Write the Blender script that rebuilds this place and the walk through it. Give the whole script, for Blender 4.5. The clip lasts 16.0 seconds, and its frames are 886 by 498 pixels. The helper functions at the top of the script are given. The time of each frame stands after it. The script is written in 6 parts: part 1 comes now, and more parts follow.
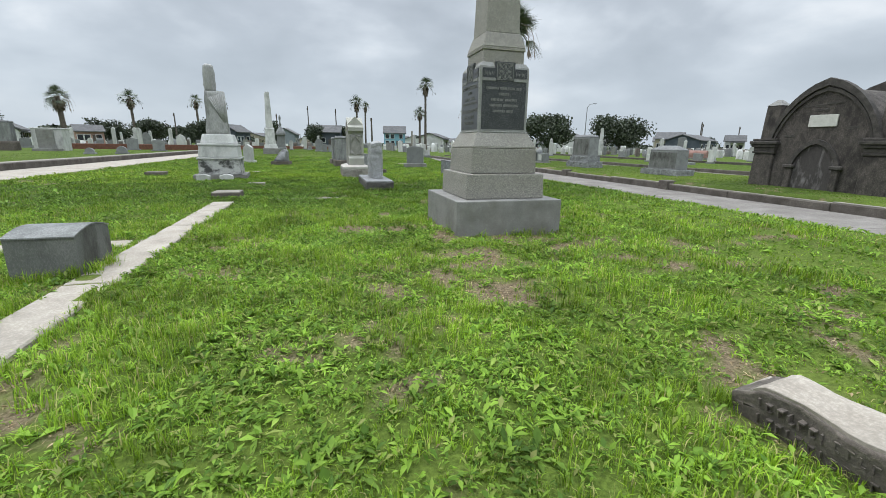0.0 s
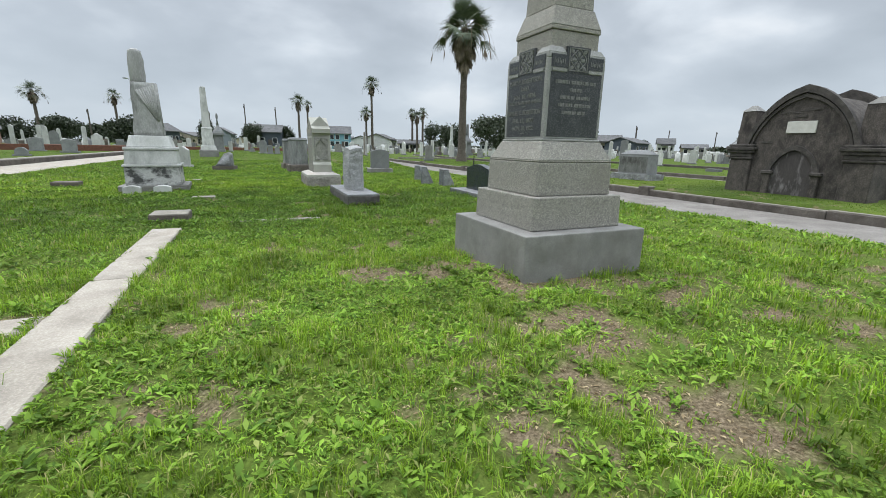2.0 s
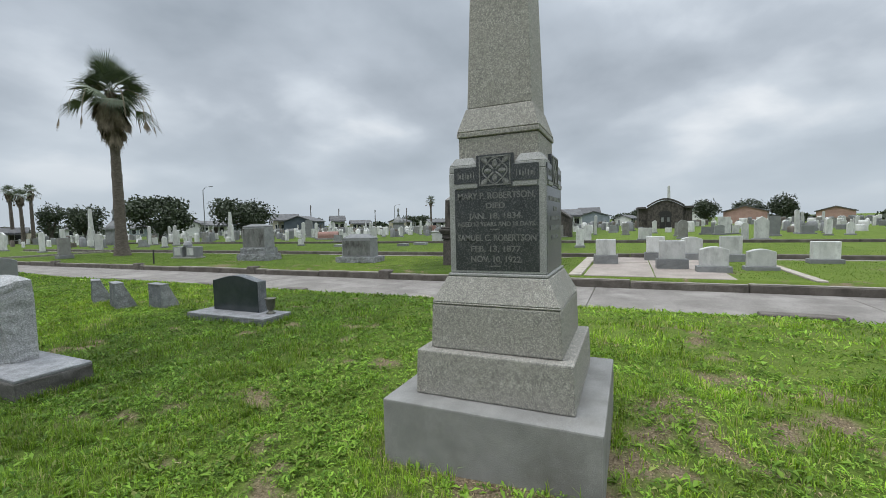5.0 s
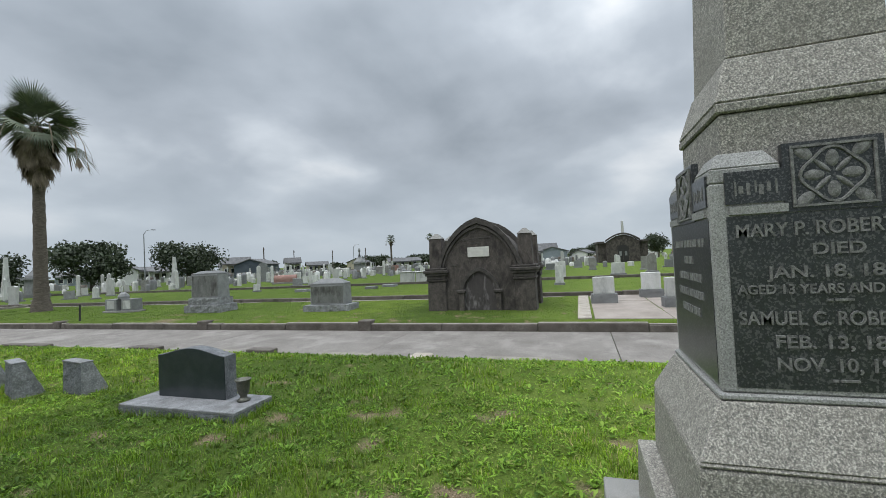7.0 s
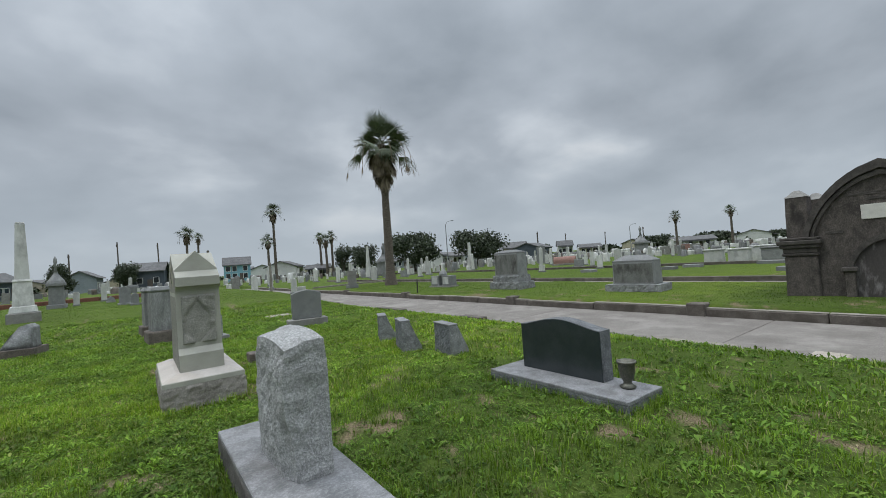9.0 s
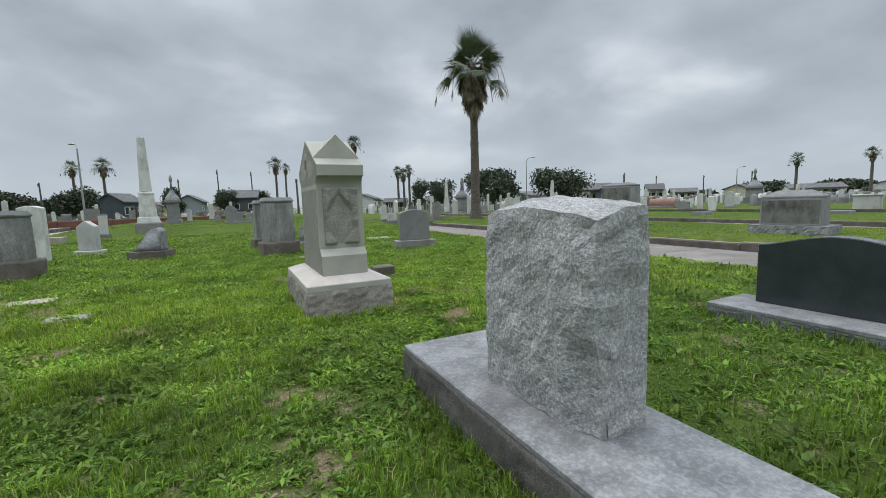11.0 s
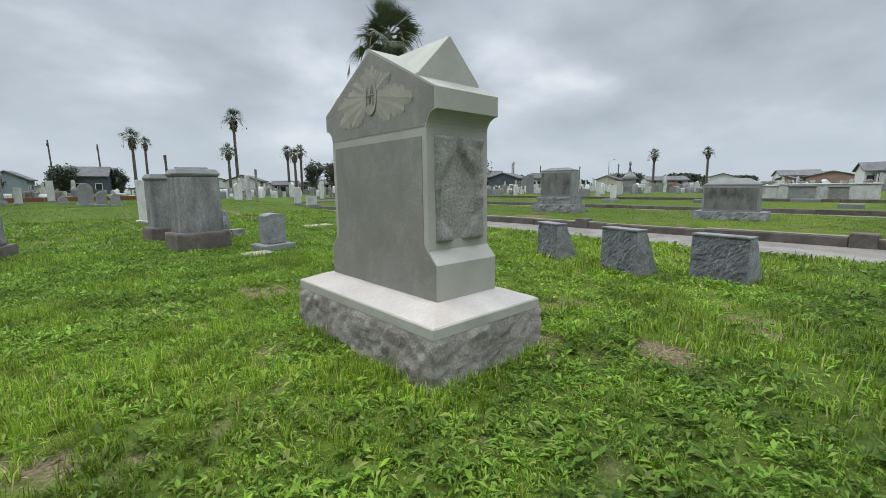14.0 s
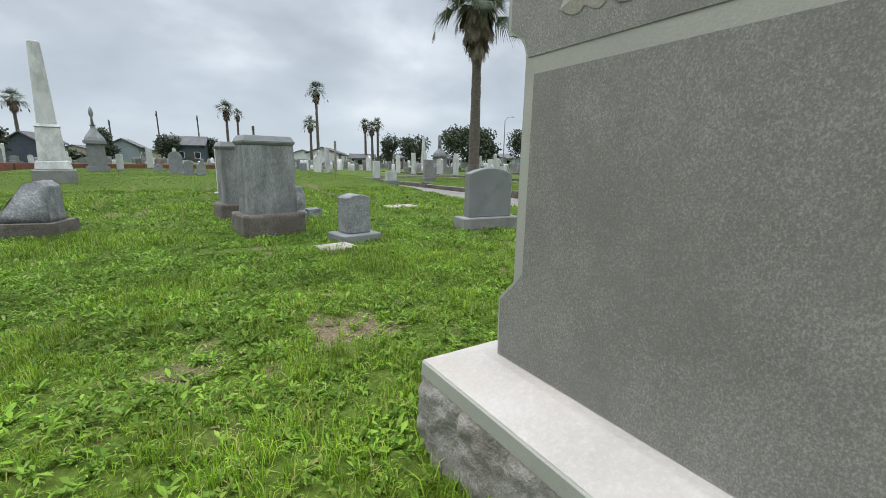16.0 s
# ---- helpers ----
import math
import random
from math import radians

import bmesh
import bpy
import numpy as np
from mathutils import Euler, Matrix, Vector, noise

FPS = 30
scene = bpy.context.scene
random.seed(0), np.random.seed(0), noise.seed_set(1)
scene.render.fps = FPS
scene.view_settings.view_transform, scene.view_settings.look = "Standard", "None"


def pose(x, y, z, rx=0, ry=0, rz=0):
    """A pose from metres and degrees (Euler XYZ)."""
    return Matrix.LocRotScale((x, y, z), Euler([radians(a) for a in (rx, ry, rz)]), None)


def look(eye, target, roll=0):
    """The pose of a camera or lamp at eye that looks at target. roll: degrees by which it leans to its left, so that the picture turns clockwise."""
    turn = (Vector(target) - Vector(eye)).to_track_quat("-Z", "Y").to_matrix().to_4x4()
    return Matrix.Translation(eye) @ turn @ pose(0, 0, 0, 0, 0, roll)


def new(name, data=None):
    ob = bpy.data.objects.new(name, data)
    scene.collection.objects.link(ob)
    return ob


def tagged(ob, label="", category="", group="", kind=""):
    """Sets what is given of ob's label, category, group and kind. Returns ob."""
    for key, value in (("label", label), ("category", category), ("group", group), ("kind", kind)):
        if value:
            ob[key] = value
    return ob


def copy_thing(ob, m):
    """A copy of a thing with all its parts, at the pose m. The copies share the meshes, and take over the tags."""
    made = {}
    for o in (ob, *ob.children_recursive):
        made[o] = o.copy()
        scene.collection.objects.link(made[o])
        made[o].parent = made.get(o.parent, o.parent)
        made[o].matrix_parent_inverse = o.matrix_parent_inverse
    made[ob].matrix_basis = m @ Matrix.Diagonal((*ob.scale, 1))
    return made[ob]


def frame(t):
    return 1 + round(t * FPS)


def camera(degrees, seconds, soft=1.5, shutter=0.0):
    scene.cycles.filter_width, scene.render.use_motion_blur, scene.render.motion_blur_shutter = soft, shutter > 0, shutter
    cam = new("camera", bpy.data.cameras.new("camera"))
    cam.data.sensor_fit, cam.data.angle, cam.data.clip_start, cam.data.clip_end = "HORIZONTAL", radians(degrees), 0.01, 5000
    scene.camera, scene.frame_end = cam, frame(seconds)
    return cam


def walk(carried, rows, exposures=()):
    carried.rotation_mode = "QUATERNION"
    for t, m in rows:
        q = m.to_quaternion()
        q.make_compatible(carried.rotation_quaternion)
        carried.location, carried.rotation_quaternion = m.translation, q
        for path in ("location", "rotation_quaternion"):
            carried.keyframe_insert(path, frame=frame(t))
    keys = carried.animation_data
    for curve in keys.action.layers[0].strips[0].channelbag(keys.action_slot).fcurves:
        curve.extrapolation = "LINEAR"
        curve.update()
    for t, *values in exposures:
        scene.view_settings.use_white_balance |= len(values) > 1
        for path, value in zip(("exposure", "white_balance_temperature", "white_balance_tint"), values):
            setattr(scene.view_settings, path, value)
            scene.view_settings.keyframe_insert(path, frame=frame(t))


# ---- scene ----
cam = camera(93.4, 16.0, soft=0.9)
EXPOSURES = ((0, 0.14), (3.5, 0.16), (4.5, 0.02), (6.8, -0.08), (7.5, -0.18), (8.5, -0.33), (9.5, -0.2), (10.2, -0.14), (12.3, -0.02), (13.5, 0.04), (14.5, 0.06), (15.2, 0.1), (16, 0.2))
PATH = [
    (0, (0.254, 0.214, 1.139), (0.795, 2.077, 0.654), 0.9),
    (0.5, (0.124, 0.613, 1.151), (0.619, 2.497, 0.696), 0.4),
    (1, (0.013, 1.064, 1.186), (0.533, 2.942, 0.735), 0.3),
    (1.5, (-0.155, 1.547, 1.232), (0.47, 3.388, 0.766), 0.6),
    (2, (-0.307, 2.071, 1.23), (0.475, 3.849, 0.753), 1.2),
    (2.5, (-0.52, 2.553, 1.261), (0.429, 4.251, 0.796), 1.7),
    (3, (-0.753, 3.023, 1.283), (0.373, 4.619, 0.855), 2.1),
    (3.5, (-0.968, 3.598, 1.343), (0.334, 5.071, 0.976), 2.3),
    (4, (-0.982, 4.094, 1.498), (0.543, 5.362, 1.24), 2.1),
    (4.5, (-0.807, 4.562, 1.584), (0.911, 5.572, 1.415), 0.7),
    (4.7, (-0.743, 4.746, 1.638), (1.03, 5.657, 1.473), -0.4),
    (6.8, (0.429, 6.514, 1.818), (2.348, 7.076, 1.851), -2.9),
    (7, (0.541, 6.69, 1.841), (2.441, 7.31, 1.892), -2.9),
    (7.5, (0.722, 7.094, 1.821), (2.534, 7.936, 1.913), -3.3),
    (8, (0.779, 7.614, 1.797), (2.429, 8.737, 1.908), -3.8),
    (8.5, (0.841, 8.054, 1.734), (2.27, 9.45, 1.833), -4.2),
    (9, (0.775, 8.456, 1.634), (1.96, 10.067, 1.685), -4.2),
    (9.5, (0.554, 8.864, 1.505), (1.533, 10.607, 1.47), -3.5),
    (10, (0.461, 9.269, 1.397), (1.324, 11.068, 1.267), -2.3),
    (10.2, (0.446, 9.462, 1.347), (1.285, 11.27, 1.179), -1.7),
    (12.3, (0.02, 11.453, 1.072), (1.128, 13.099, 0.819), -2.6),
    (12.5, (-0.033, 11.698, 1.062), (1.127, 13.308, 0.812), -2.7),
    (13, (-0.172, 12.173, 1.078), (1.102, 13.694, 0.823), -2.5),
    (13.5, (-0.298, 12.558, 1.154), (1.028, 14.03, 0.879), -1.6),
    (14, (-0.392, 13.043, 1.106), (0.919, 14.524, 0.809), -0.7),
    (14.5, (-0.441, 13.54, 1.079), (0.803, 15.073, 0.761), 0.2),
    (15, (-0.209, 14.001, 1.166), (0.954, 15.589, 0.813), 0.6),
    (15.5, (0.033, 14.489, 1.182), (1.138, 16.11, 0.791), 0.9),
    (16, (0.209, 15.016, 1.126), (1.252, 16.674, 0.72), 0.9),
]
walk(cam, [(t, look(eye, target, roll)) for t, eye, target, roll in PATH], EXPOSURES)

# ---- world, sun, exposure ----
world = bpy.data.worlds.new("overcast")
scene.world = world
world.use_nodes = True
wn, wl = world.node_tree.nodes, world.node_tree.links
wn.clear()


def wnode(kind, **kw):
    n = wn.new(kind)
    for k, v in kw.items():
        n.inputs[k].default_value = v
    return n


def wmath(op, a, b=None):
    n = wn.new("ShaderNodeMath")
    n.operation = op
    for i, v in enumerate((a, b)):
        if v is None:
            continue
        if isinstance(v, (int, float)):
            n.inputs[i].default_value = v
        else:
            wl.new(v, n.inputs[i])
    return n.outputs[0]


SUN_EL, SUN_AZ = 58.0, -35.0
geo = wn.new("ShaderNodeTexCoord")
sep = wn.new("ShaderNodeSeparateXYZ")
wl.new(geo.outputs["Generated"], sep.inputs[0])
up = wmath("MAXIMUM", sep.outputs[2], 0.0)
den = wmath("ADD", up, 0.36)
comb = wn.new("ShaderNodeCombineXYZ")
wl.new(wmath("DIVIDE", sep.outputs[0], den), comb.inputs[0])
wl.new(wmath("DIVIDE", sep.outputs[1], den), comb.inputs[1])
n1 = wnode("ShaderNodeTexNoise", Scale=1.6, Detail=7.0, Roughness=0.47, Distortion=0.12)
n2 = wnode("ShaderNodeTexNoise", Scale=0.55, Detail=3.0, Roughness=0.5)
for n in (n1, n2):
    wl.new(comb.outputs[0], n.inputs["Vector"])
mix = wmath("ADD", wmath("MULTIPLY", n1.outputs[0], 0.62), wmath("MULTIPLY", n2.outputs[0], 0.38))
ramp = wn.new("ShaderNodeValToRGB")
ramp.color_ramp.elements[0].position, ramp.color_ramp.elements[0].color = 0.37, (0.30, 0.345, 0.395, 1)
ramp.color_ramp.elements[1].position, ramp.color_ramp.elements[1].color = 0.63, (0.97, 1.0, 1.03, 1)
e = ramp.color_ramp.elements.new(0.50)
e.color = (0.475, 0.53, 0.595, 1)
e = ramp.color_ramp.elements.new(0.565)
e.color = (0.66, 0.72, 0.785, 1)
wl.new(mix, ramp.inputs[0])
# haze: the cloud pattern fades into an even pale grey towards the horizon
haze = wn.new("ShaderNodeMapRange")
for i, v in enumerate((0.0, 0.27, 0.0, 1.0)):
    haze.inputs[i + 1].default_value = v
wl.new(up, haze.inputs[0])
blend = wn.new("ShaderNodeMix")
blend.data_type = "RGBA"
blend.inputs[6].default_value = (0.525, 0.60, 0.675, 1)
wl.new(haze.outputs[0], blend.inputs[0])
wl.new(ramp.outputs[0], blend.inputs[7])
# an overcast sky is brightest overhead
gain = wn.new("ShaderNodeMapRange")
for i, v in enumerate((0.55, 1.0, 1.0, 4.4)):
    gain.inputs[i + 1].default_value = v
wl.new(up, gain.inputs[0])
lit = wn.new("ShaderNodeVectorMath")
lit.operation = "SCALE"
wl.new(blend.outputs[2], lit.inputs[0])
mid_gain = wn.new("ShaderNodeMapRange")
for i, v in enumerate((0.22, 0.5, 1.0, 1.28)):
    mid_gain.inputs[i + 1].default_value = v
wl.new(up, mid_gain.inputs[0])
wl.new(wmath("MULTIPLY", gain.outputs[0], mid_gain.outputs[0]), lit.inputs["Scale"])
sky = wn.new("ShaderNodeTexSky")
sky.sky_type = "NISHITA"
sky.sun_disc = False
sky.sun_elevation, sky.sun_rotation = radians(SUN_EL), radians(SUN_AZ)
bg_sky, bg_cloud = wnode("ShaderNodeBackground", Strength=0.08), wnode("ShaderNodeBackground", Strength=1.0)
wl.new(sky.outputs[0], bg_sky.inputs[0])
wl.new(lit.outputs[0], bg_cloud.inputs[0])
cover = wnode("ShaderNodeMixShader", Fac=0.94)
wl.new(bg_sky.outputs[0], cover.inputs[1])
wl.new(bg_cloud.outputs[0], cover.inputs[2])
wout = wn.new("ShaderNodeOutputWorld")
wl.new(cover.outputs[0], wout.inputs[0])

sun = new("sun", bpy.data.lights.new("sun", "SUN"))
sun.data.energy, sun.data.angle, sun.data.color = 1.4, radians(40), (1.0, 0.97, 0.93)
sun.matrix_world = look((math.sin(radians(SUN_AZ)) * 50, math.cos(radians(SUN_AZ)) * 50, 80), (0, 0, 0))


# ---- materials ----
def material(name, dark, light, scale=6.0, rough=0.8, grain=90.0, grain_amount=0.25, bump=0.25, stain=None, stain_amount=0.0, stain_scale=1.6, stain_from=0.50, metal=0.0, speck=None, speck_amount=0.0, streak=1.0, random_tint=0.0):
    """Two scales of colour (broad patches, fine grain), stains with their own shape, specks and relief."""
    m = bpy.data.materials.new(name)
    m.use_nodes = True
    nt = m.node_tree
    nd, lk = nt.nodes, nt.links
    bsdf = nd["Principled BSDF"]
    tc = nd.new("ShaderNodeTexCoord")
    mp = nd.new("ShaderNodeMapping")
    mp.inputs["Scale"].default_value = (1, 1, 1.0 / streak)
    lk.new(tc.outputs["Object"], mp.inputs[0])
    info = nd.new("ShaderNodeObjectInfo")
    shift = nd.new("ShaderNodeVectorMath")
    shift.operation = "MULTIPLY_ADD"
    shift.inputs[1].default_value = (17, 31, 23)
    lk.new(info.outputs["Random"], shift.inputs[0])
    lk.new(mp.outputs[0], shift.inputs[2])

    def noise_of(s, detail, rough_=0.6):
        n = nd.new("ShaderNodeTexNoise")
        n.inputs["Scale"].default_value, n.inputs["Detail"].default_value, n.inputs["Roughness"].default_value = s, detail, rough_
        lk.new(shift.outputs[0], n.inputs["Vector"])
        return n.outputs[0]

    def ramp_of(v, a, b):
        r = nd.new("ShaderNodeMapRange")
        r.inputs[1].default_value, r.inputs[2].default_value = a, b
        lk.new(v, r.inputs[0])
        return r.outputs[0]

    def mixed(fac, a, b, amount=1.0):
        x = nd.new("ShaderNodeMix")
        x.data_type = "RGBA"
        if amount != 1.0:
            q = nd.new("ShaderNodeMath")
            q.operation = "MULTIPLY"
            q.inputs[1].default_value = amount
            lk.new(fac, q.inputs[0])
            fac = q.outputs[0]
        lk.new(fac, x.inputs[0])
        for i, v in ((6, a), (7, b)):
            if isinstance(v, tuple):
                x.inputs[i].default_value = (*v, 1)
            else:
                lk.new(v, x.inputs[i])
        return x.outputs[2]

    col = mixed(ramp_of(noise_of(scale, 5), 0.35, 0.65), dark, light)
    g = noise_of(grain, 3, 0.7)
    col = mixed(ramp_of(g, 0.62, 0.40), col, tuple(0.35 * v for v in dark), grain_amount)
    col = mixed(ramp_of(g, 0.56, 0.75), col, tuple(min(1, 1.35 * v) for v in light), grain_amount)
    if speck:
        sp = noise_of(grain * 0.75 + 3, 1, 0.4)
        col = mixed(ramp_of(sp, 0.55, 0.60), col, speck, speck_amount)
    if stain:
        col = mixed(ramp_of(noise_of(stain_scale, 6, 0.65), stain_from, stain_from + 0.15), col, stain, stain_amount)
    if random_tint:
        rt = nd.new("ShaderNodeMath")
        rt.operation = "MULTIPLY"
        rt.inputs[1].default_value = random_tint
        lk.new(info.outputs["Random"], rt.inputs[0])
        col = mixed(rt.outputs[0], col, tuple(0.45 * v for v in dark))
    lk.new(col, bsdf.inputs["Base Color"])
    bsdf.inputs["Roughness"].default_value, bsdf.inputs["Metallic"].default_value = rough, metal
    if bump:
        b = nd.new("ShaderNodeBump")
        b.inputs["Strength"].default_value, b.inputs["Distance"].default_value = bump, 0.01
        s = nd.new("ShaderNodeMath")
        lk.new(g, s.inputs[0])
        lk.new(noise_of(scale * 3, 4), s.inputs[1])
        lk.new(s.outputs[0], b.inputs["Height"])
        lk.new(b.outputs[0], bsdf.inputs["Normal"])
    return m


GRANITE = material("speckled_granite", (0.27, 0.255, 0.222), (0.50, 0.475, 0.415), 42, 0.75, 165, 0.8, 0.15, (0.17, 0.155, 0.13), 0.35, 1.5, speck=(0.075, 0.075, 0.07), speck_amount=0.6)
GRANITE_PLAIN = material("weathered_granite", (0.2, 0.195, 0.182), (0.275, 0.27, 0.252), 4, 0.8, 160, 0.35, 0.25, (0.11, 0.098, 0.082), 0.55, 1.4)
GRANITE_POLISH = material("polished_dark_granite", (0.022, 0.025, 0.027), (0.042, 0.046, 0.049), 8, 0.28, 165, 0.5, 0.0, speck=(0.18, 0.18, 0.175), speck_amount=0.38)
LETTER = material("cut_lettering", (0.12, 0.12, 0.113), (0.25, 0.25, 0.236), 45, 0.9, 200, 0.4)
TRIM = material("dressed_granite", (0.28, 0.28, 0.265), (0.38, 0.38, 0.36), 5, 0.75, 200, 0.5, 0.15, speck=(0.09, 0.09, 0.085), speck_amount=0.5)
ROCK_GREY = material("rock_faced_granite", (0.335, 0.34, 0.335), (0.445, 0.45, 0.445), 9, 0.9, 75, 0.5, 0.8, (0.21, 0.205, 0.195), 0.3, 3.5, speck=(0.10, 0.10, 0.10), speck_amount=0.35)
ROCK_BASE = material("rock_faced_base", (0.24, 0.22, 0.195), (0.37, 0.342, 0.31), 6, 0.92, 60, 0.35, 0.7, (0.12, 0.088, 0.062), 0.4, 2.0)
ROCK_OLIVE = material("rock_faced_olive_granite", (0.255, 0.25, 0.222), (0.345, 0.335, 0.30), 9, 0.92, 60, 0.4, 0.7, (0.15, 0.145, 0.125), 0.35, 4.0)
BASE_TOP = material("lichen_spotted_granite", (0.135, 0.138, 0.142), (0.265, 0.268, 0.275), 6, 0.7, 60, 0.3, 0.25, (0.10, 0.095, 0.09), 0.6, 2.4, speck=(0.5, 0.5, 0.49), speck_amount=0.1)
GABLE_FACE = material("olive_grey_granite", (0.225, 0.216, 0.19), (0.295, 0.284, 0.252), 5, 0.7, 230, 0.55, 0.12, (0.15, 0.146, 0.128), 0.5, 2.6, streak=1.3, speck=(0.16, 0.157, 0.142), speck_amount=0.3)
GABLE_TRIM = material("pale_olive_granite", (0.315, 0.312, 0.27), (0.395, 0.39, 0.338), 3, 0.75, 140, 0.1, 0.12, (0.19, 0.19, 0.15), 0.4, 1.5)
GABLE_CARVE = material("carved_relief_granite", (0.275, 0.26, 0.215), (0.335, 0.315, 0.26), 6, 0.8, 100, 0.25, 0.2)
GABLE_TOP = material("smooth_base_top", (0.42, 0.385, 0.35), (0.53, 0.49, 0.45), 3, 0.75, 60, 0.12, 0.12, (0.40, 0.34, 0.28), 0.4, 2.5)
DARK_POLISH = material("polished_charcoal_granite", (0.022, 0.029, 0.032), (0.034, 0.042, 0.045), 4, 0.25, 120, 0.25, 0.0)
DARK_ROUGH = material("rough_charcoal_granite", (0.10, 0.108, 0.115), (0.2, 0.21, 0.22), 8, 0.9, 60, 0.5, 0.7)
MARBLE = material("weathered_white_marble", (0.50, 0.50, 0.475), (0.68, 0.68, 0.655), 3, 0.7, 50, 0.15, 0.25, (0.20, 0.20, 0.185), 0.55, 2.2, streak=2.0, random_tint=0.5)
MARBLE_STAINED = material("black_stained_marble", (0.42, 0.42, 0.40), (0.62, 0.62, 0.59), 3, 0.75, 40, 0.2, 0.3, (0.025, 0.025, 0.024), 0.95, 3.0, streak=0.7, stain_from=0.45)
MARBLE_GREY = material("grey_weathered_marble", (0.27, 0.27, 0.255), (0.44, 0.44, 0.42), 3, 0.8, 40, 0.25, 0.4, (0.09, 0.09, 0.083), 0.7, 3.0, streak=2.5)
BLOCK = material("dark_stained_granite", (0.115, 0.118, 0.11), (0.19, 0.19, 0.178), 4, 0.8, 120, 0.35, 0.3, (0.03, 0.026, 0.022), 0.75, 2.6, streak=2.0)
DARK_BASE = material("dark_brown_granite", (0.06, 0.056, 0.051), (0.13, 0.122, 0.112), 5, 0.8, 70, 0.35, 0.6, (0.03, 0.026, 0.022), 0.6, 2.2)
CEMETERY_GREY = material("grey_headstone_granite", (0.20, 0.205, 0.205), (0.31, 0.315, 0.31), 4, 0.82, 80, 0.3, 0.25, (0.13, 0.13, 0.122), 0.5, 2.0, random_tint=0.6)
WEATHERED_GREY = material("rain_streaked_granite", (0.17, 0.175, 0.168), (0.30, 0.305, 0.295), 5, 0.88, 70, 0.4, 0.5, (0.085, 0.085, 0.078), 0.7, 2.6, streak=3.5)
ROUGH_STONE = material("rough_grey_stone", (0.185, 0.19, 0.192), (0.33, 0.335, 0.338), 7, 0.92, 40, 0.45, 0.8, (0.09, 0.088, 0.08), 0.5, 3)
VAULT = material("soot_stained_stucco", (0.05, 0.043, 0.038), (0.125, 0.108, 0.094), 4.2, 0.95, 35, 0.45, 1.0, (0.024, 0.021, 0.019), 0.85, 1.7, streak=1.5)
VAULT_TRIM = material("dark_moulded_stucco", (0.046, 0.041, 0.037), (0.095, 0.085, 0.076), 5, 0.95, 40, 0.25, 0.5, (0.03, 0.027, 0.024), 0.7, 1.5)
VAULT_DOOR = material("flaking_dark_plaster", (0.05, 0.044, 0.042), (0.078, 0.068, 0.064), 3, 0.9, 45, 0.2, 0.4, (0.34, 0.32, 0.31), 0.6, 3.2, streak=3.0, stain_from=0.54)
PLAQUE = material("pale_marble_plaque", (0.46, 0.45, 0.41), (0.58, 0.57, 0.52), 4, 0.7, 60, 0.1, 0.1)
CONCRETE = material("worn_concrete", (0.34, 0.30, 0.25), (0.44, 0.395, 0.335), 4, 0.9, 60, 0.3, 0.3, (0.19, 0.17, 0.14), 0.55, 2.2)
ROAD = material("grey_lane_concrete", (0.155, 0.138, 0.122), (0.235, 0.215, 0.193), 1.1, 0.85, 45, 0.35, 0.3, (0.30, 0.28, 0.255), 0.55, 0.8)
KERB = material("dark_kerb_concrete", (0.085, 0.072, 0.06), (0.165, 0.145, 0.125), 2.5, 0.92, 50, 0.35, 0.5, (0.05, 0.042, 0.034), 0.6, 1.5, random_tint=0.2)
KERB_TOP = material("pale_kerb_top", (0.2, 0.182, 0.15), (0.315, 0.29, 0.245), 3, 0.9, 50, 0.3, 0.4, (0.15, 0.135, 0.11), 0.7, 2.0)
PLAZA = material("buff_paving_concrete", (0.26, 0.22, 0.19), (0.35, 0.305, 0.265), 1.2, 0.9, 50, 0.25, 0.2, (0.18, 0.15, 0.13), 0.6, 0.8)
BRICK_RED = material("low_red_wall", (0.13, 0.055, 0.035), (0.2, 0.085, 0.055), 4, 0.9, 30, 0.4, 0.5)
PALM_TRUNK = material("fibrous_palm_bark", (0.085, 0.07, 0.056), (0.185, 0.155, 0.125), 5, 0.95, 40, 0.5, 0.9, (0.05, 0.043, 0.035), 0.5, 3, streak=0.3)
PALM_DEAD = material("dry_palm_thatch", (0.11, 0.085, 0.06), (0.235, 0.19, 0.135), 4, 0.9, 30, 0.4, 0.3, streak=3)
PALM_LEAF = material("dusty_palm_frond", (0.085, 0.112, 0.066), (0.185, 0.215, 0.135), 1.5, 0.6, 10, 0.3, 0.0, random_tint=0.3)
OAK_LEAF = material("live_oak_leaf", (0.03, 0.045, 0.02), (0.065, 0.085, 0.042), 0.8, 0.65, 6, 0.4, 0.0, random_tint=0.3)
BARK = material("grey_bark", (0.06, 0.05, 0.042), (0.13, 0.11, 0.09), 3, 0.95, 20, 0.4, 0.6)
GLASS = material("dark_window_glass", (0.015, 0.018, 0.02), (0.03, 0.034, 0.038), 1, 0.12, 5, 0.0, 0.0)
ROOF = material("grey_roof_shingle", (0.11, 0.11, 0.112), (0.2, 0.2, 0.2), 1.5, 0.9, 12, 0.4, 0.3, random_tint=0.4)
POLE = material("weathered_timber_pole", (0.07, 0.06, 0.05), (0.14, 0.12, 0.1), 2, 0.9, 20, 0.3, 0.3)
STEEL = material("galvanised_steel", (0.25, 0.26, 0.27), (0.36, 0.37, 0.38), 2, 0.5, 20, 0.1, 0.0, metal=0.6)
IRON = material("blackened_iron", (0.015, 0.014, 0.013), (0.03, 0.028, 0.026), 6, 0.7, 40, 0.3, 0.3)
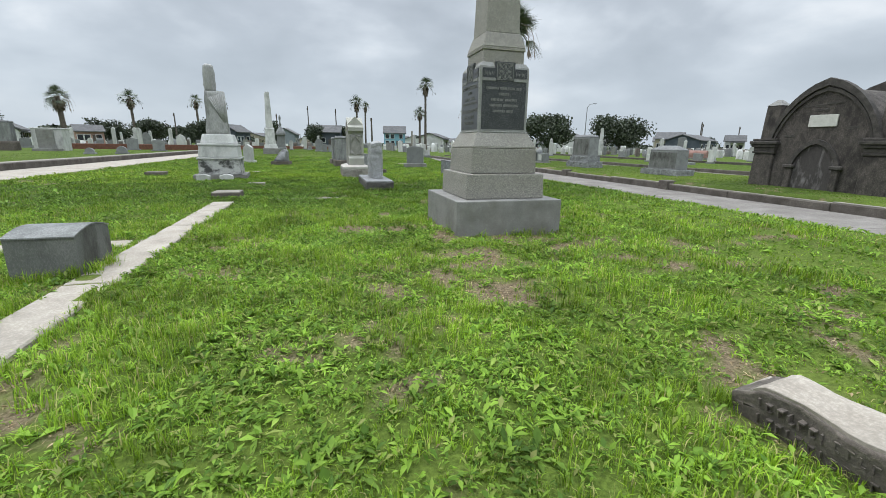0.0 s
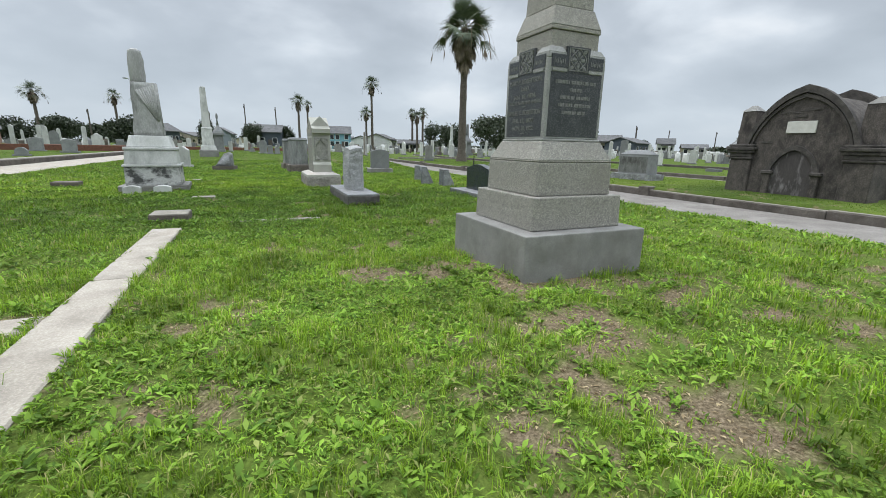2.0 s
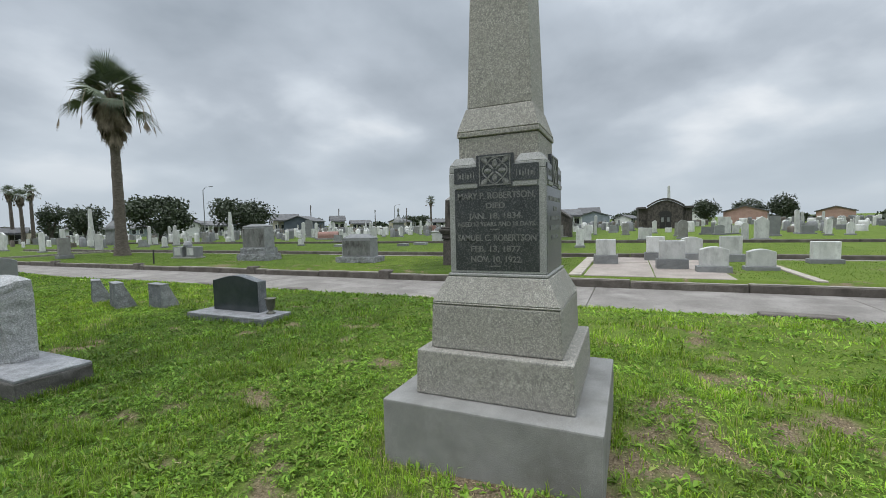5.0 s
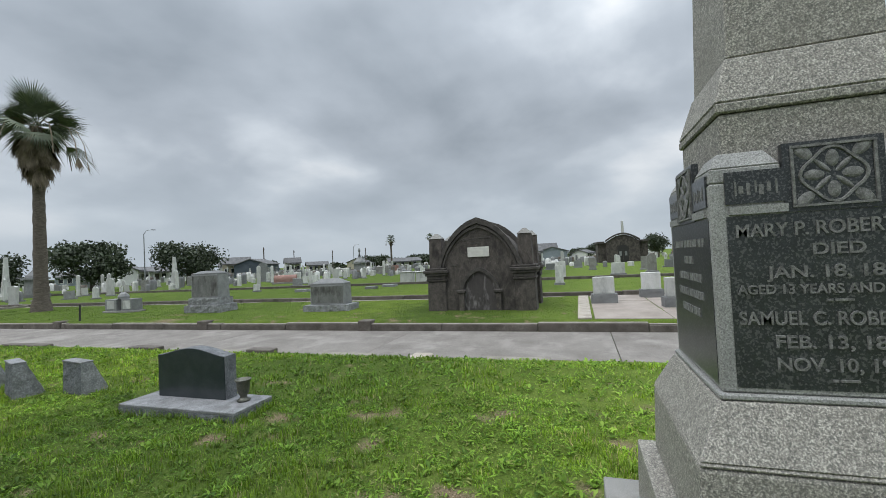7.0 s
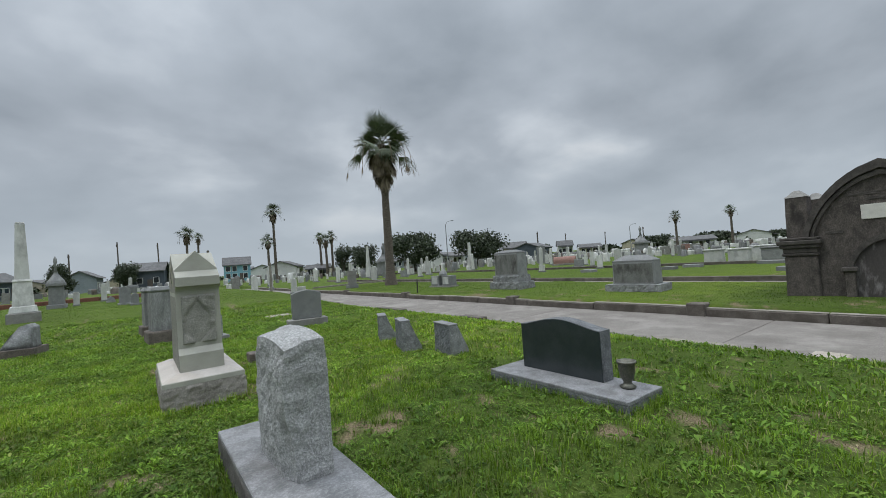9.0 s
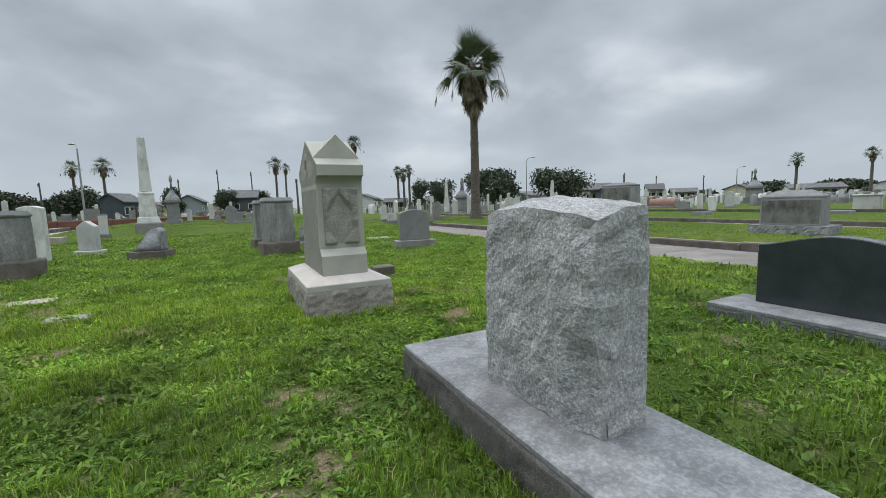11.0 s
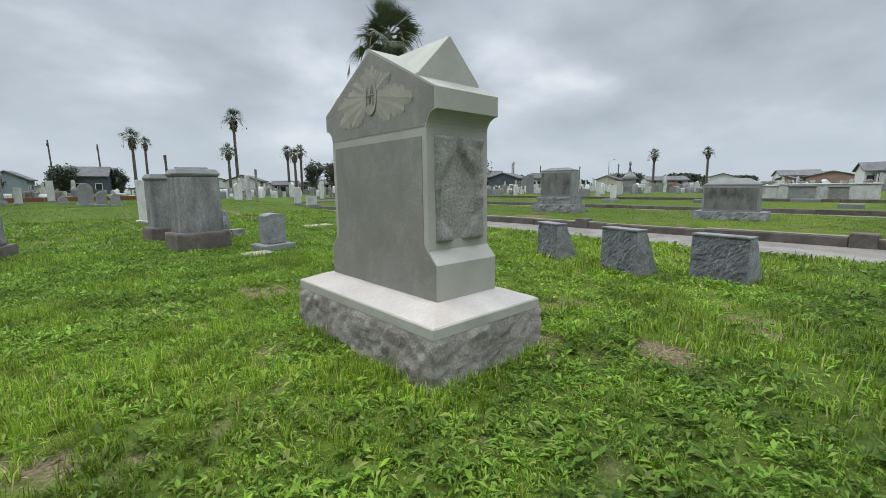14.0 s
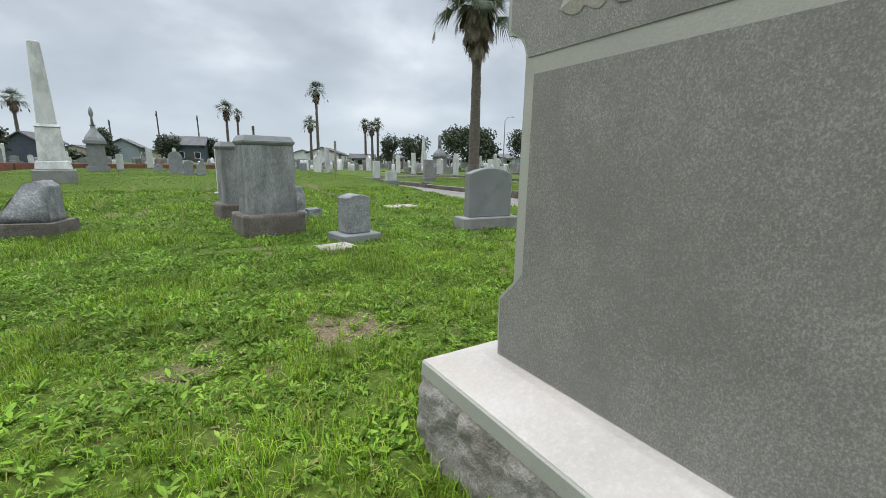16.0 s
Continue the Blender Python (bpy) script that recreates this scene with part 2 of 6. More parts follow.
BRONZE = material("bronze_vase_metal", (0.10, 0.102, 0.085), (0.17, 0.165, 0.135), 12, 0.45, 60, 0.3, 0.1, metal=0.7)
CAR_WHITE = material("white_car_paint", (0.68, 0.69, 0.70), (0.74, 0.75, 0.76), 1, 0.25, 5, 0.0, 0.0)
TYRE = material("black_rubber", (0.015, 0.015, 0.015), (0.03, 0.03, 0.03), 5, 0.85)
ROSE = material("red_sandstone", (0.22, 0.12, 0.095), (0.31, 0.18, 0.15), 3, 0.85, 30, 0.3, 0.3)
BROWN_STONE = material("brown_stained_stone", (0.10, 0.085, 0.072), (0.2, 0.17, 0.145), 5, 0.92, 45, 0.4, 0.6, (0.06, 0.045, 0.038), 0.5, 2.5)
SIDING = {
    "white": material("white_siding", (0.58, 0.58, 0.56), (0.66, 0.66, 0.64), 0.6, 0.8, 6, 0.15, 0.0),
    "blue": material("pale_blue_siding", (0.17, 0.36, 0.45), (0.21, 0.42, 0.51), 0.6, 0.8, 6, 0.15, 0.0),
    "gray": material("grey_siding", (0.19, 0.22, 0.24), (0.25, 0.28, 0.30), 0.6, 0.8, 6, 0.15, 0.0),
    "dark": material("slate_blue_siding", (0.055, 0.07, 0.09), (0.085, 0.10, 0.12), 0.6, 0.8, 6, 0.15, 0.0),
    "tan": material("cream_stucco", (0.42, 0.37, 0.28), (0.5, 0.45, 0.35), 0.6, 0.85, 6, 0.15, 0.0),
    "red": material("salmon_brick_front", (0.32, 0.20, 0.16), (0.42, 0.27, 0.22), 0.6, 0.85, 6, 0.2, 0.0),
}


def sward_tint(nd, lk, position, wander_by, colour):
    """Tints the sward along y: bright and yellowish by the tall monument, darker and deep green beyond it, brighter
    again about the gabled one.
    """
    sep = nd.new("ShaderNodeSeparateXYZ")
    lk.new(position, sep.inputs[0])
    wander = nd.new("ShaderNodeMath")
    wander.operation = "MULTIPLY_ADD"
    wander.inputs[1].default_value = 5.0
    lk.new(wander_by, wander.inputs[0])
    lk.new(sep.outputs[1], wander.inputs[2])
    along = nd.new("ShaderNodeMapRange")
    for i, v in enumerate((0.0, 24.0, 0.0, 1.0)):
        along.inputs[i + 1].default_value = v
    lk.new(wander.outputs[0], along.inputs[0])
    band_tint = nd.new("ShaderNodeValToRGB")
    band_tint.color_ramp.elements[0].position, band_tint.color_ramp.elements[0].color = 0.39, (1.12, 1.12, 0.95, 1)
    band_tint.color_ramp.elements[1].position, band_tint.color_ramp.elements[1].color = 0.98, (0.84, 0.88, 0.72, 1)
    band_tint.color_ramp.elements.new(0.74).color = (1.06, 1.05, 0.77, 1)
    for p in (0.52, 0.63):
        band_tint.color_ramp.elements.new(p).color = (0.63, 0.68, 0.58, 1)
    lk.new(along.outputs[0], band_tint.inputs[0])
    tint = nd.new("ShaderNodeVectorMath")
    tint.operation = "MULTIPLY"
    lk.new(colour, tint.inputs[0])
    lk.new(band_tint.outputs[0], tint.inputs[1])
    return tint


def ground_material():
    m = bpy.data.materials.new("lawn_soil")
    m.use_nodes = True
    nd, lk = m.node_tree.nodes, m.node_tree.links
    bsdf = nd["Principled BSDF"]
    tc = nd.new("ShaderNodeNewGeometry")
    att = nd.new("ShaderNodeAttribute")
    att.attribute_name = "bare"

    def nz(s, d):
        n = nd.new("ShaderNodeTexNoise")
        n.inputs["Scale"].default_value, n.inputs["Detail"].default_value = s, d
        n.inputs["Roughness"].default_value = 0.65
        lk.new(tc.outputs["Position"], n.inputs["Vector"])
        return n.outputs[0]

    def ramp(v, stops):
        r = nd.new("ShaderNodeValToRGB")
        r.color_ramp.elements[0].position, r.color_ramp.elements[0].color = stops[0][0], (*stops[0][1], 1)
        r.color_ramp.elements[1].position, r.color_ramp.elements[1].color = stops[-1][0], (*stops[-1][1], 1)
        for p, c in stops[1:-1]:
            r.color_ramp.elements.new(p).color = (*c, 1)
        lk.new(v, r.inputs[0])
        return r.outputs[0]

    def mx(f, a, b):
        x = nd.new("ShaderNodeMix")
        x.data_type = "RGBA"
        lk.new(f, x.inputs[0])
        lk.new(a, x.inputs[6])
        lk.new(b, x.inputs[7])
        return x.outputs[2]

    fine = ramp(nz(38, 5), [(0.34, (0.024, 0.036, 0.009)), (0.5, (0.07, 0.105, 0.021)), (0.68, (0.145, 0.20, 0.042))])
    broad = ramp(nz(0.9, 9), [(0.35, (0.07, 0.105, 0.022)), (0.5, (0.11, 0.155, 0.034)), (0.65, (0.145, 0.19, 0.045))])
    half = nd.new("ShaderNodeValue")
    half.outputs[0].default_value = 0.45
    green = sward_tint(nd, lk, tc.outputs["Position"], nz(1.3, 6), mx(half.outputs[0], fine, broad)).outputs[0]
    soil = ramp(nz(55, 6), [(0.32, (0.075, 0.056, 0.034)), (0.52, (0.18, 0.14, 0.09)), (0.70, (0.32, 0.26, 0.175))])
    lk.new(mx(att.outputs["Fac"], green, soil), bsdf.inputs["Base Color"])
    bsdf.inputs["Roughness"].default_value = 0.95
    bsdf.inputs["Specular IOR Level"].default_value = 0.1
    b = nd.new("ShaderNodeBump")
    b.inputs["Strength"].default_value, b.inputs["Distance"].default_value = 0.8, 0.03
    lk.new(nz(30, 6), b.inputs["Height"])
    lk.new(b.outputs[0], bsdf.inputs["Normal"])
    return m


def blade_material(name, a, b, c):
    m = bpy.data.materials.new(name)
    m.use_nodes = True
    nd, lk = m.node_tree.nodes, m.node_tree.links
    bsdf = nd["Principled BSDF"]
    g = nd.new("ShaderNodeNewGeometry")
    r = nd.new("ShaderNodeValToRGB")
    r.color_ramp.elements[0].color, r.color_ramp.elements[1].color = (*a, 1), (*b, 1)
    r.color_ramp.elements[1].position = 0.86
    r.color_ramp.elements.new(0.94).color = (*c, 1)
    lk.new(g.outputs["Random Per Island"], r.inputs[0])
    n = nd.new("ShaderNodeTexNoise")
    n.inputs["Scale"].default_value, n.inputs["Detail"].default_value, n.inputs["Roughness"].default_value = 1.3, 6, 0.72
    lk.new(g.outputs["Position"], n.inputs["Vector"])
    mr = nd.new("ShaderNodeMapRange")
    for i, v in enumerate((0.33, 0.67, 0.5, 1.5)):
        mr.inputs[i + 1].default_value = v
    lk.new(n.outputs[0], mr.inputs[0])
    s = nd.new("ShaderNodeVectorMath")
    s.operation = "SCALE"
    lk.new(r.outputs[0], s.inputs[0])
    lk.new(mr.outputs[0], s.inputs["Scale"])
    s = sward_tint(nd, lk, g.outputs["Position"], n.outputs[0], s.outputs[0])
    lk.new(s.outputs[0], bsdf.inputs["Base Color"])
    bsdf.inputs["Roughness"].default_value = 0.6
    bsdf.inputs["Specular IOR Level"].default_value = 0.25
    thin = nd.new("ShaderNodeBsdfTranslucent")
    lk.new(s.outputs[0], thin.inputs[0])
    both = nd.new("ShaderNodeMixShader")
    both.inputs[0].default_value = 0.3
    lk.new(bsdf.outputs[0], both.inputs[1])
    lk.new(thin.outputs[0], both.inputs[2])
    lk.new(both.outputs[0], nd["Material Output"].inputs[0])
    return m


LAWN = ground_material()
BLADE = blade_material("grass_blade", (0.085, 0.16, 0.016), (0.28, 0.425, 0.038), (0.40, 0.36, 0.18))
SHORT_BLADE = blade_material("mown_grass_blade", (0.085, 0.15, 0.018), (0.15, 0.235, 0.03), (0.22, 0.24, 0.07))
WEED = blade_material("weed_leaf", (0.062, 0.13, 0.016), (0.245, 0.395, 0.056), (0.24, 0.27, 0.09))
STRAW = blade_material("dry_straw", (0.15, 0.105, 0.065), (0.36, 0.28, 0.19), (0.45, 0.37, 0.26))


# ---- mesh helpers ----
def part(name, bm, mat, parent=None, label=""):
    """Links a bmesh as one mesh object, under a thing or a part where one is given."""
    me = bpy.data.meshes.new(name)
    bm.to_mesh(me)
    bm.free()
    me.materials.append(mat)
    ob = new(name, me)
    if parent:
        ob.parent = parent
    if label:
        tagged(ob, label)
    return ob


def thing(name, x, y, z, rz, label, category, group=""):
    ob = new(name)
    ob.empty_display_size = 0.1
    ob.matrix_basis = pose(x, y, z, 0, 0, rz)
    return tagged(ob, label, category, group)


def frustum(bm, cx, cy, hx0, hy0, z0, hx1, hy1, z1):
    v = [bm.verts.new((cx + sx * hx, cy + sy * hy, z)) for hx, hy, z in ((hx0, hy0, z0), (hx1, hy1, z1)) for sx, sy in ((-1, -1), (1, -1), (1, 1), (-1, 1))]
    f = [bm.faces.new(q) for q in ((v[3], v[2], v[1], v[0]), (v[4], v[5], v[6], v[7]))]
    for i in range(4):
        j = (i + 1) % 4
        f.append(bm.faces.new((v[i], v[j], v[4 + j], v[4 + i])))
    return v


def box(bm, x0, x1, y0, y1, z0, z1):
    return frustum(bm, (x0 + x1) / 2, (y0 + y1) / 2, abs(x1 - x0) / 2, abs(y1 - y0) / 2, z0, abs(x1 - x0) / 2, abs(y1 - y0) / 2, z1)


def soften(bm, w=0.008, seg=1):
    bmesh.ops.bevel(bm, geom=list(bm.edges), offset=w, segments=seg, affect="EDGES", profile=0.6)
    return bm


def prism(bm, outline, axis, a, b):
    """A polygon, given as pairs, pushed along x or y from a to b."""
    put = (lambda u, w, d: (d, u, w)) if axis == "x" else (lambda u, w, d: (u, d, w))
    lo = [bm.verts.new(put(u, w, a)) for u, w in outline]
    hi = [bm.verts.new(put(u, w, b)) for u, w in outline]
    bm.faces.new(lo)
    bm.faces.new(list(reversed(hi)))
    n = len(outline)
    for i in range(n):
        bm.faces.new((lo[i], hi[i], hi[(i + 1) % n], lo[(i + 1) % n]))
    bmesh.ops.recalc_face_normals(bm, faces=list(bm.faces))
    return bm


def lathe(bm, profile, n=16, cx=0.0, cy=0.0):
    rings = [[bm.verts.new((cx + r * math.cos(2 * math.pi * k / n), cy + r * math.sin(2 * math.pi * k / n), z)) for k in range(n)] for r, z in profile]
    for a, b in zip(rings, rings[1:]):
        for k in range(n):
            bm.faces.new((a[k], a[(k + 1) % n], b[(k + 1) % n], b[k]))
    bm.faces.new(list(reversed(rings[0])))
    bm.faces.new(rings[-1])
    return bm


def craggy(bm, cuts, amount, scale, seed=0, keep=None, box_half=None):
    """Cuts the faces up and pushes them in and out like quarried rock."""
    if cuts < 1:
        for axis in range(3):
            lo, hi = min(v.co[axis] for v in bm.verts), max(v.co[axis] for v in bm.verts)
            n = max(1, round((hi - lo) / cuts))
            way = Vector([float(i == axis) for i in range(3)])
            for k in range(1, n):
                bmesh.ops.bisect_plane(bm, geom=list(bm.verts) + list(bm.edges) + list(bm.faces), plane_co=way * (lo + (hi - lo) * k / n), plane_no=way)
    else:
        bmesh.ops.subdivide_edges(bm, edges=list(bm.edges), cuts=cuts, use_grid_fill=True)
    bm.normal_update()
    off = Vector((seed * 3.7, seed * 1.3, seed * 5.1))
    moves = []
    for v in bm.verts:
        if keep and keep(v.co):
            continue
        p = v.co * scale + off
        d = noise.noise(p) * 0.6 + abs(noise.noise(p * 2.3)) * 0.6 + noise.noise(p * 5.1) * 0.32 + noise.noise(p * 11.3) * 0.18 + noise.noise(p * 21.0) * 0.08
        moves.append((v, v.normal * d * amount))
    for v, d in moves:
        v.co += d
    return bm


def tube(bm, a, b, r0, r1, n=8):
    a, b = Vector(a), Vector(b)
    q = (b - a).to_track_quat("Z", "Y")
    rings = []
    for c, r in ((a, r0), (b, r1)):
        rings.append([bm.verts.new(c + q @ Vector((r * math.cos(2 * math.pi * k / n), r * math.sin(2 * math.pi * k / n), 0))) for k in range(n)])
    for k in range(n):
        bm.faces.new((rings[0][k], rings[0][(k + 1) % n], rings[1][(k + 1) % n], rings[1][k]))
    bm.faces.new(list(reversed(rings[0])))
    bm.faces.new(rings[1])


def lettering(text, size, m, mat, parent, width=None):
    cu = bpy.data.curves.new("lettering", "FONT")
    cu.body, cu.size, cu.align_x, cu.extrude = text, size, "CENTER", 0.003
    cu.offset = 0.0009
    tmp = bpy.data.objects.new("lettering", cu)
    me = bpy.data.meshes.new_from_object(tmp)
    bpy.data.objects.remove(tmp)
    xs = [v.co.x for v in me.vertices]
    if width and xs:
        s = width / (max(xs) - min(xs))
        me.transform(Matrix.Diagonal((s, 1, 1, 1)))
    bm = bmesh.new()
    bm.from_mesh(me)
    bpy.data.meshes.remove(me)
    left = set(bm.verts)
    while left:
        island, todo = set(), [left.pop()]
        while todo:
            v = todo.pop()
            island.add(v)
            for e in v.link_edges:
                w = e.other_vert(v)
                if w in left:
                    left.discard(w)
                    todo.append(w)
        one = bmesh.new()
        made = {v: one.verts.new(v.co) for v in island}
        for f in {f for v in island for f in v.link_faces}:
            one.faces.new([made[v] for v in f.verts])
        part("letter", one, mat, parent).matrix_basis = m
    bm.free()


def smooth(ob):
    for p in ob.data.polygons:
        p.use_smooth = True
    return ob


def step(a, b, t):
    t = np.clip((t - a) / (b - a), 0, 1)
    return t * t * (3 - 2 * t)


# ---- plan of the ground ----
ROAD_IN, ROAD_OUT, ROAD_Z = 9.75, 13.2, -0.43
WEST_IN, WEST_OUT = -8.1, -10.4


def lumps(x, y, s, k):
    """Smooth value noise on the plan."""
    xi, yi = np.floor(x * s), np.floor(y * s)
    fx, fy = x * s - xi, y * s - yi
    fx, fy = fx * fx * (3 - 2 * fx), fy * fy * (3 - 2 * fy)

    def h(a, b):
        v = np.sin(a * 127.1 + b * 311.7 + k * 74.7) * 43758.5453
        return v - np.floor(v)
    return (h(xi, yi) * (1 - fx) + h(xi + 1, yi) * fx) * (1 - fy) + (h(xi, yi + 1) * (1 - fx) + h(xi + 1, yi + 1) * fx) * fy


def rise(x, y):
    """The north lawn climbs gently beyond the row of grey headstones."""
    return 0.42 * step(25, 36, y) * step(-8.0, -6.5, x) * (1 - step(7.5, 9.5, x))


def height(x, y):
    x, y = np.asarray(x, float), np.asarray(y, float)
    z = -0.40 * step(7.4, 9.8, x) - 0.08 * (step(9.75, 9.9, x) - step(13.28, 13.42, x)) + 0.28 * step(13.28, 13.42, x)
    z = z + 0.2 * step(-10.4, -10.7, x)
    z = z + rise(x, y)
    z = z + (lumps(x, y, 0.7, 1) - 0.5) * 0.035 * (1 - step(30, 60, np.hypot(x, y - 10)))
    z = z + (lumps(x, y, 3.6, 31) * lumps(x, y, 1.3, 32) - 0.25) * 0.085 * (1 - step(9, 14, np.hypot(x - 1, y - 8))) * (1 - step(6.3, 8.5, x)) * step(-4.2, -2.0, x)
    return z


def bare(x, y):
    """How bare the soil is: worn patches round the tall monument, few elsewhere."""
    p = lumps(x, y, 1.7, 3) * 0.4 + lumps(x, y, 4.1, 4) * 0.34 + lumps(x, y, 9.5, 5) * 0.26
    near = np.exp(-(((x - 2.3) / 3.2) ** 2 + ((y - 4.6) / 3.4) ** 2)) + 0.6 * np.exp(-(((x + 0.9) / 0.8) ** 2 + ((y - 3.4) / 1.2) ** 2))
    wide = 0.30 * np.exp(-(((x - 1.5) / 5) ** 2 + ((y - 13) / 6) ** 2))
    skirt = step(1.12, 0.85, np.maximum(np.abs(x - 2.6), np.abs(y - 5.9)))
    return np.clip(step(0.675, 0.80, p + 0.15 * np.clip(near + wide, 0, 1)) + 0.6 * skirt * step(0.35, 0.65, p), 0, 1)


# ---- ground, lanes, kerbs ----
def ground():
    def axis(lo, hi, fine, reach):
        mid = np.arange(lo, hi + fine / 2, fine)
        out = fine * 1.25 ** np.arange(1, 60)
        far = np.cumsum(out)
        far = far[far < reach]
        return np.concatenate([(lo - far)[::-1], mid, hi + far])
    xs, ys = axis(-11.0, 14.0, 0.115, 2500), axis(-1.0, 19.5, 0.115, 2500)
    X, Y = np.meshgrid(xs, ys)
    x, y = X.ravel(), Y.ravel()
    nx, ny = len(xs), len(ys)
    i = (np.arange(ny - 1)[:, None] * nx + np.arange(nx - 1)[None, :]).ravel()
    quads = np.stack([i, i + 1, i + nx + 1, i + nx], 1)
    me = bpy.data.meshes.new("ground")
    me.vertices.add(len(x))
    me.vertices.foreach_set("co", np.stack([x, y, height(x, y)], 1).astype(np.float32).ravel())
    me.loops.add(quads.size)
    me.loops.foreach_set("vertex_index", quads.ravel().astype(np.int32))
    me.polygons.add(len(quads))
    me.polygons.foreach_set("loop_start", (np.arange(len(quads)) * 4).astype(np.int32))
    me.update(calc_edges=True)
    at = me.attributes.new("bare", "FLOAT", "POINT")
    at.data.foreach_set("value", (bare(x, y) * (np.hypot(x, y - 8) < 25)).astype(np.float32))
    me.materials.append(LAWN)
    return tagged(smooth(new("ground", me)), "green cemetery lawn with worn brown patches", "lawn", kind="structure")


ground()


def slab(name, x0, x1, y0, y1, z0, z1, mat, label, category="paving", parent=None, rough=0.012):
    bm = bmesh.new()
    box(bm, x0, x1, y0, y1, z0, z1)
    soften(bm, rough)
    ob = part(name, bm, mat, parent)
    return ob if parent else tagged(ob, label, category, kind="structure")


road = new("road")
tagged(road, "grey concrete cemetery lane with cracked joints", "road", kind="structure")
for k in range(14):
    slab("paving_slab", ROAD_IN + 0.1 * lumps(np.array(0.0), np.array(float(k)), 1, 9).item() - 0.05, ROAD_OUT, -12 + 6.0 * k, -12 + 6.0 * k + 5.985, ROAD_Z - 0.15, ROAD_Z, ROAD, "", parent=road)
west_lane = new("road_west")
tagged(west_lane, "pale concrete lane beside a low kerb", "road", kind="structure")
for k in range(12):
    slab("paving_slab", WEST_OUT, WEST_IN, -10 + 6.0 * k, -10 + 6.0 * k + 5.985, -0.12, 0.022, CONCRETE, "", parent=west_lane)

kerb = tagged(new("kerb_east"), "dark brown concrete kerb with a pale top edge", "kerb", kind="structure")
for k in range(27):
    y0 = -13 + 3.0 * k
    dz = 0.02 * math.sin(k * 2.3)
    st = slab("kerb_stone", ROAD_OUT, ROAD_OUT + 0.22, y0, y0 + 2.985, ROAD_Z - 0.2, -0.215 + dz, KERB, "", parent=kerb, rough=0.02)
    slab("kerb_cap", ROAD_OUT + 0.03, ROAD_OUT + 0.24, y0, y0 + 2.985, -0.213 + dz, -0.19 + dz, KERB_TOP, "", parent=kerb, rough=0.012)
for y in (13.75, 20.9, 29.5, 38.0):
    slab("kerb_post", ROAD_OUT - 0.06, ROAD_OUT + 0.36, y - 0.24, y + 0.24, ROAD_Z - 0.1, -0.09, KERB, "", parent=kerb, rough=0.025)
kerb2 = tagged(new("kerb_back"), "low dark kerb edging the family plots", "kerb", kind="structure")
for k in range(22):
    y0 = -16 + 3.5 * k
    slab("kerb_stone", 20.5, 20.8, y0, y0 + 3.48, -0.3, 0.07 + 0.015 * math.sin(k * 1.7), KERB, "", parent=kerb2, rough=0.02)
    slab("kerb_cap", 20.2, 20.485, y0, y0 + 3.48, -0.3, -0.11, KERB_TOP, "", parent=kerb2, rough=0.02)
kerb3 = tagged(new("kerb_far"), "low dark kerb across the far lawn", "kerb", kind="structure")
for k in range(16):
    slab("kerb_stone", 33.5, 33.8, -20 + 6 * k, -20 + 6 * k + 5.97, -0.3, 0.08, KERB, "", parent=kerb3, rough=0.02)
kerb4 = tagged(new("kerb_west"), "low concrete kerb along the western lane", "kerb", kind="structure")
for k in range(18):
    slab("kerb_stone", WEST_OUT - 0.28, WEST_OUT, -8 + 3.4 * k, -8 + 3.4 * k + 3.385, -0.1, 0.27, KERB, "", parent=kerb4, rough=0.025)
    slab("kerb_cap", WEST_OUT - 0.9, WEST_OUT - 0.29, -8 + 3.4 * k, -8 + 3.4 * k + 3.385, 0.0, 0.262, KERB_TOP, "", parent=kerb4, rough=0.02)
red_wall = tagged(new("wall_north"), "long low red wall edging the far plots", "wall", kind="structure")
for k in range(9):
    slab("wall_stone", -24 + 3.2 * k, -24 + 3.2 * k + 3.18, 50.0, 50.3, -0.1, 0.72, BRICK_RED, "", parent=red_wall, rough=0.03)
slab("wall_east_return", 13.5, 20.5, 45.8, 46.0, -0.25, 0.02, KERB_TOP, "pale concrete plot edging in the grass", "kerb")

# lawn edging stones beside the lane
edging = tagged(new("edging"), "broken flat edging stones along the lane", "edging", kind="structure")
for y0, y1, m, h in ((11.6, 13.2, KERB_TOP, 0.05), (14.5, 15.3, KERB, 0.13), (15.6, 17.0, KERB_TOP, 0.05), (18.6, 19.7, KERB, 0.12), (20.5, 22.0, KERB_TOP, 0.05), (23.6, 25.8, KERB, 0.11), (26.2, 28.6, KERB_TOP, 0.05), (30.8, 32.4, KERB, 0.1), (36.0, 38.5, KERB, 0.1), (7.4, 8.8, KERB_TOP, 0.04), (1.2, 2.6, KERB, 0.14)):
    slab("edging_stone", 9.5, 9.82, y0, y1, -0.5, -0.415 + h, m, "", parent=edging, rough=0.02)
slab("pavement_step", 8.45, 9.7, 10.02, 10.5, -0.5, -0.3, CONCRETE, "worn concrete slab leading to the lane", "paving", rough=0.03)

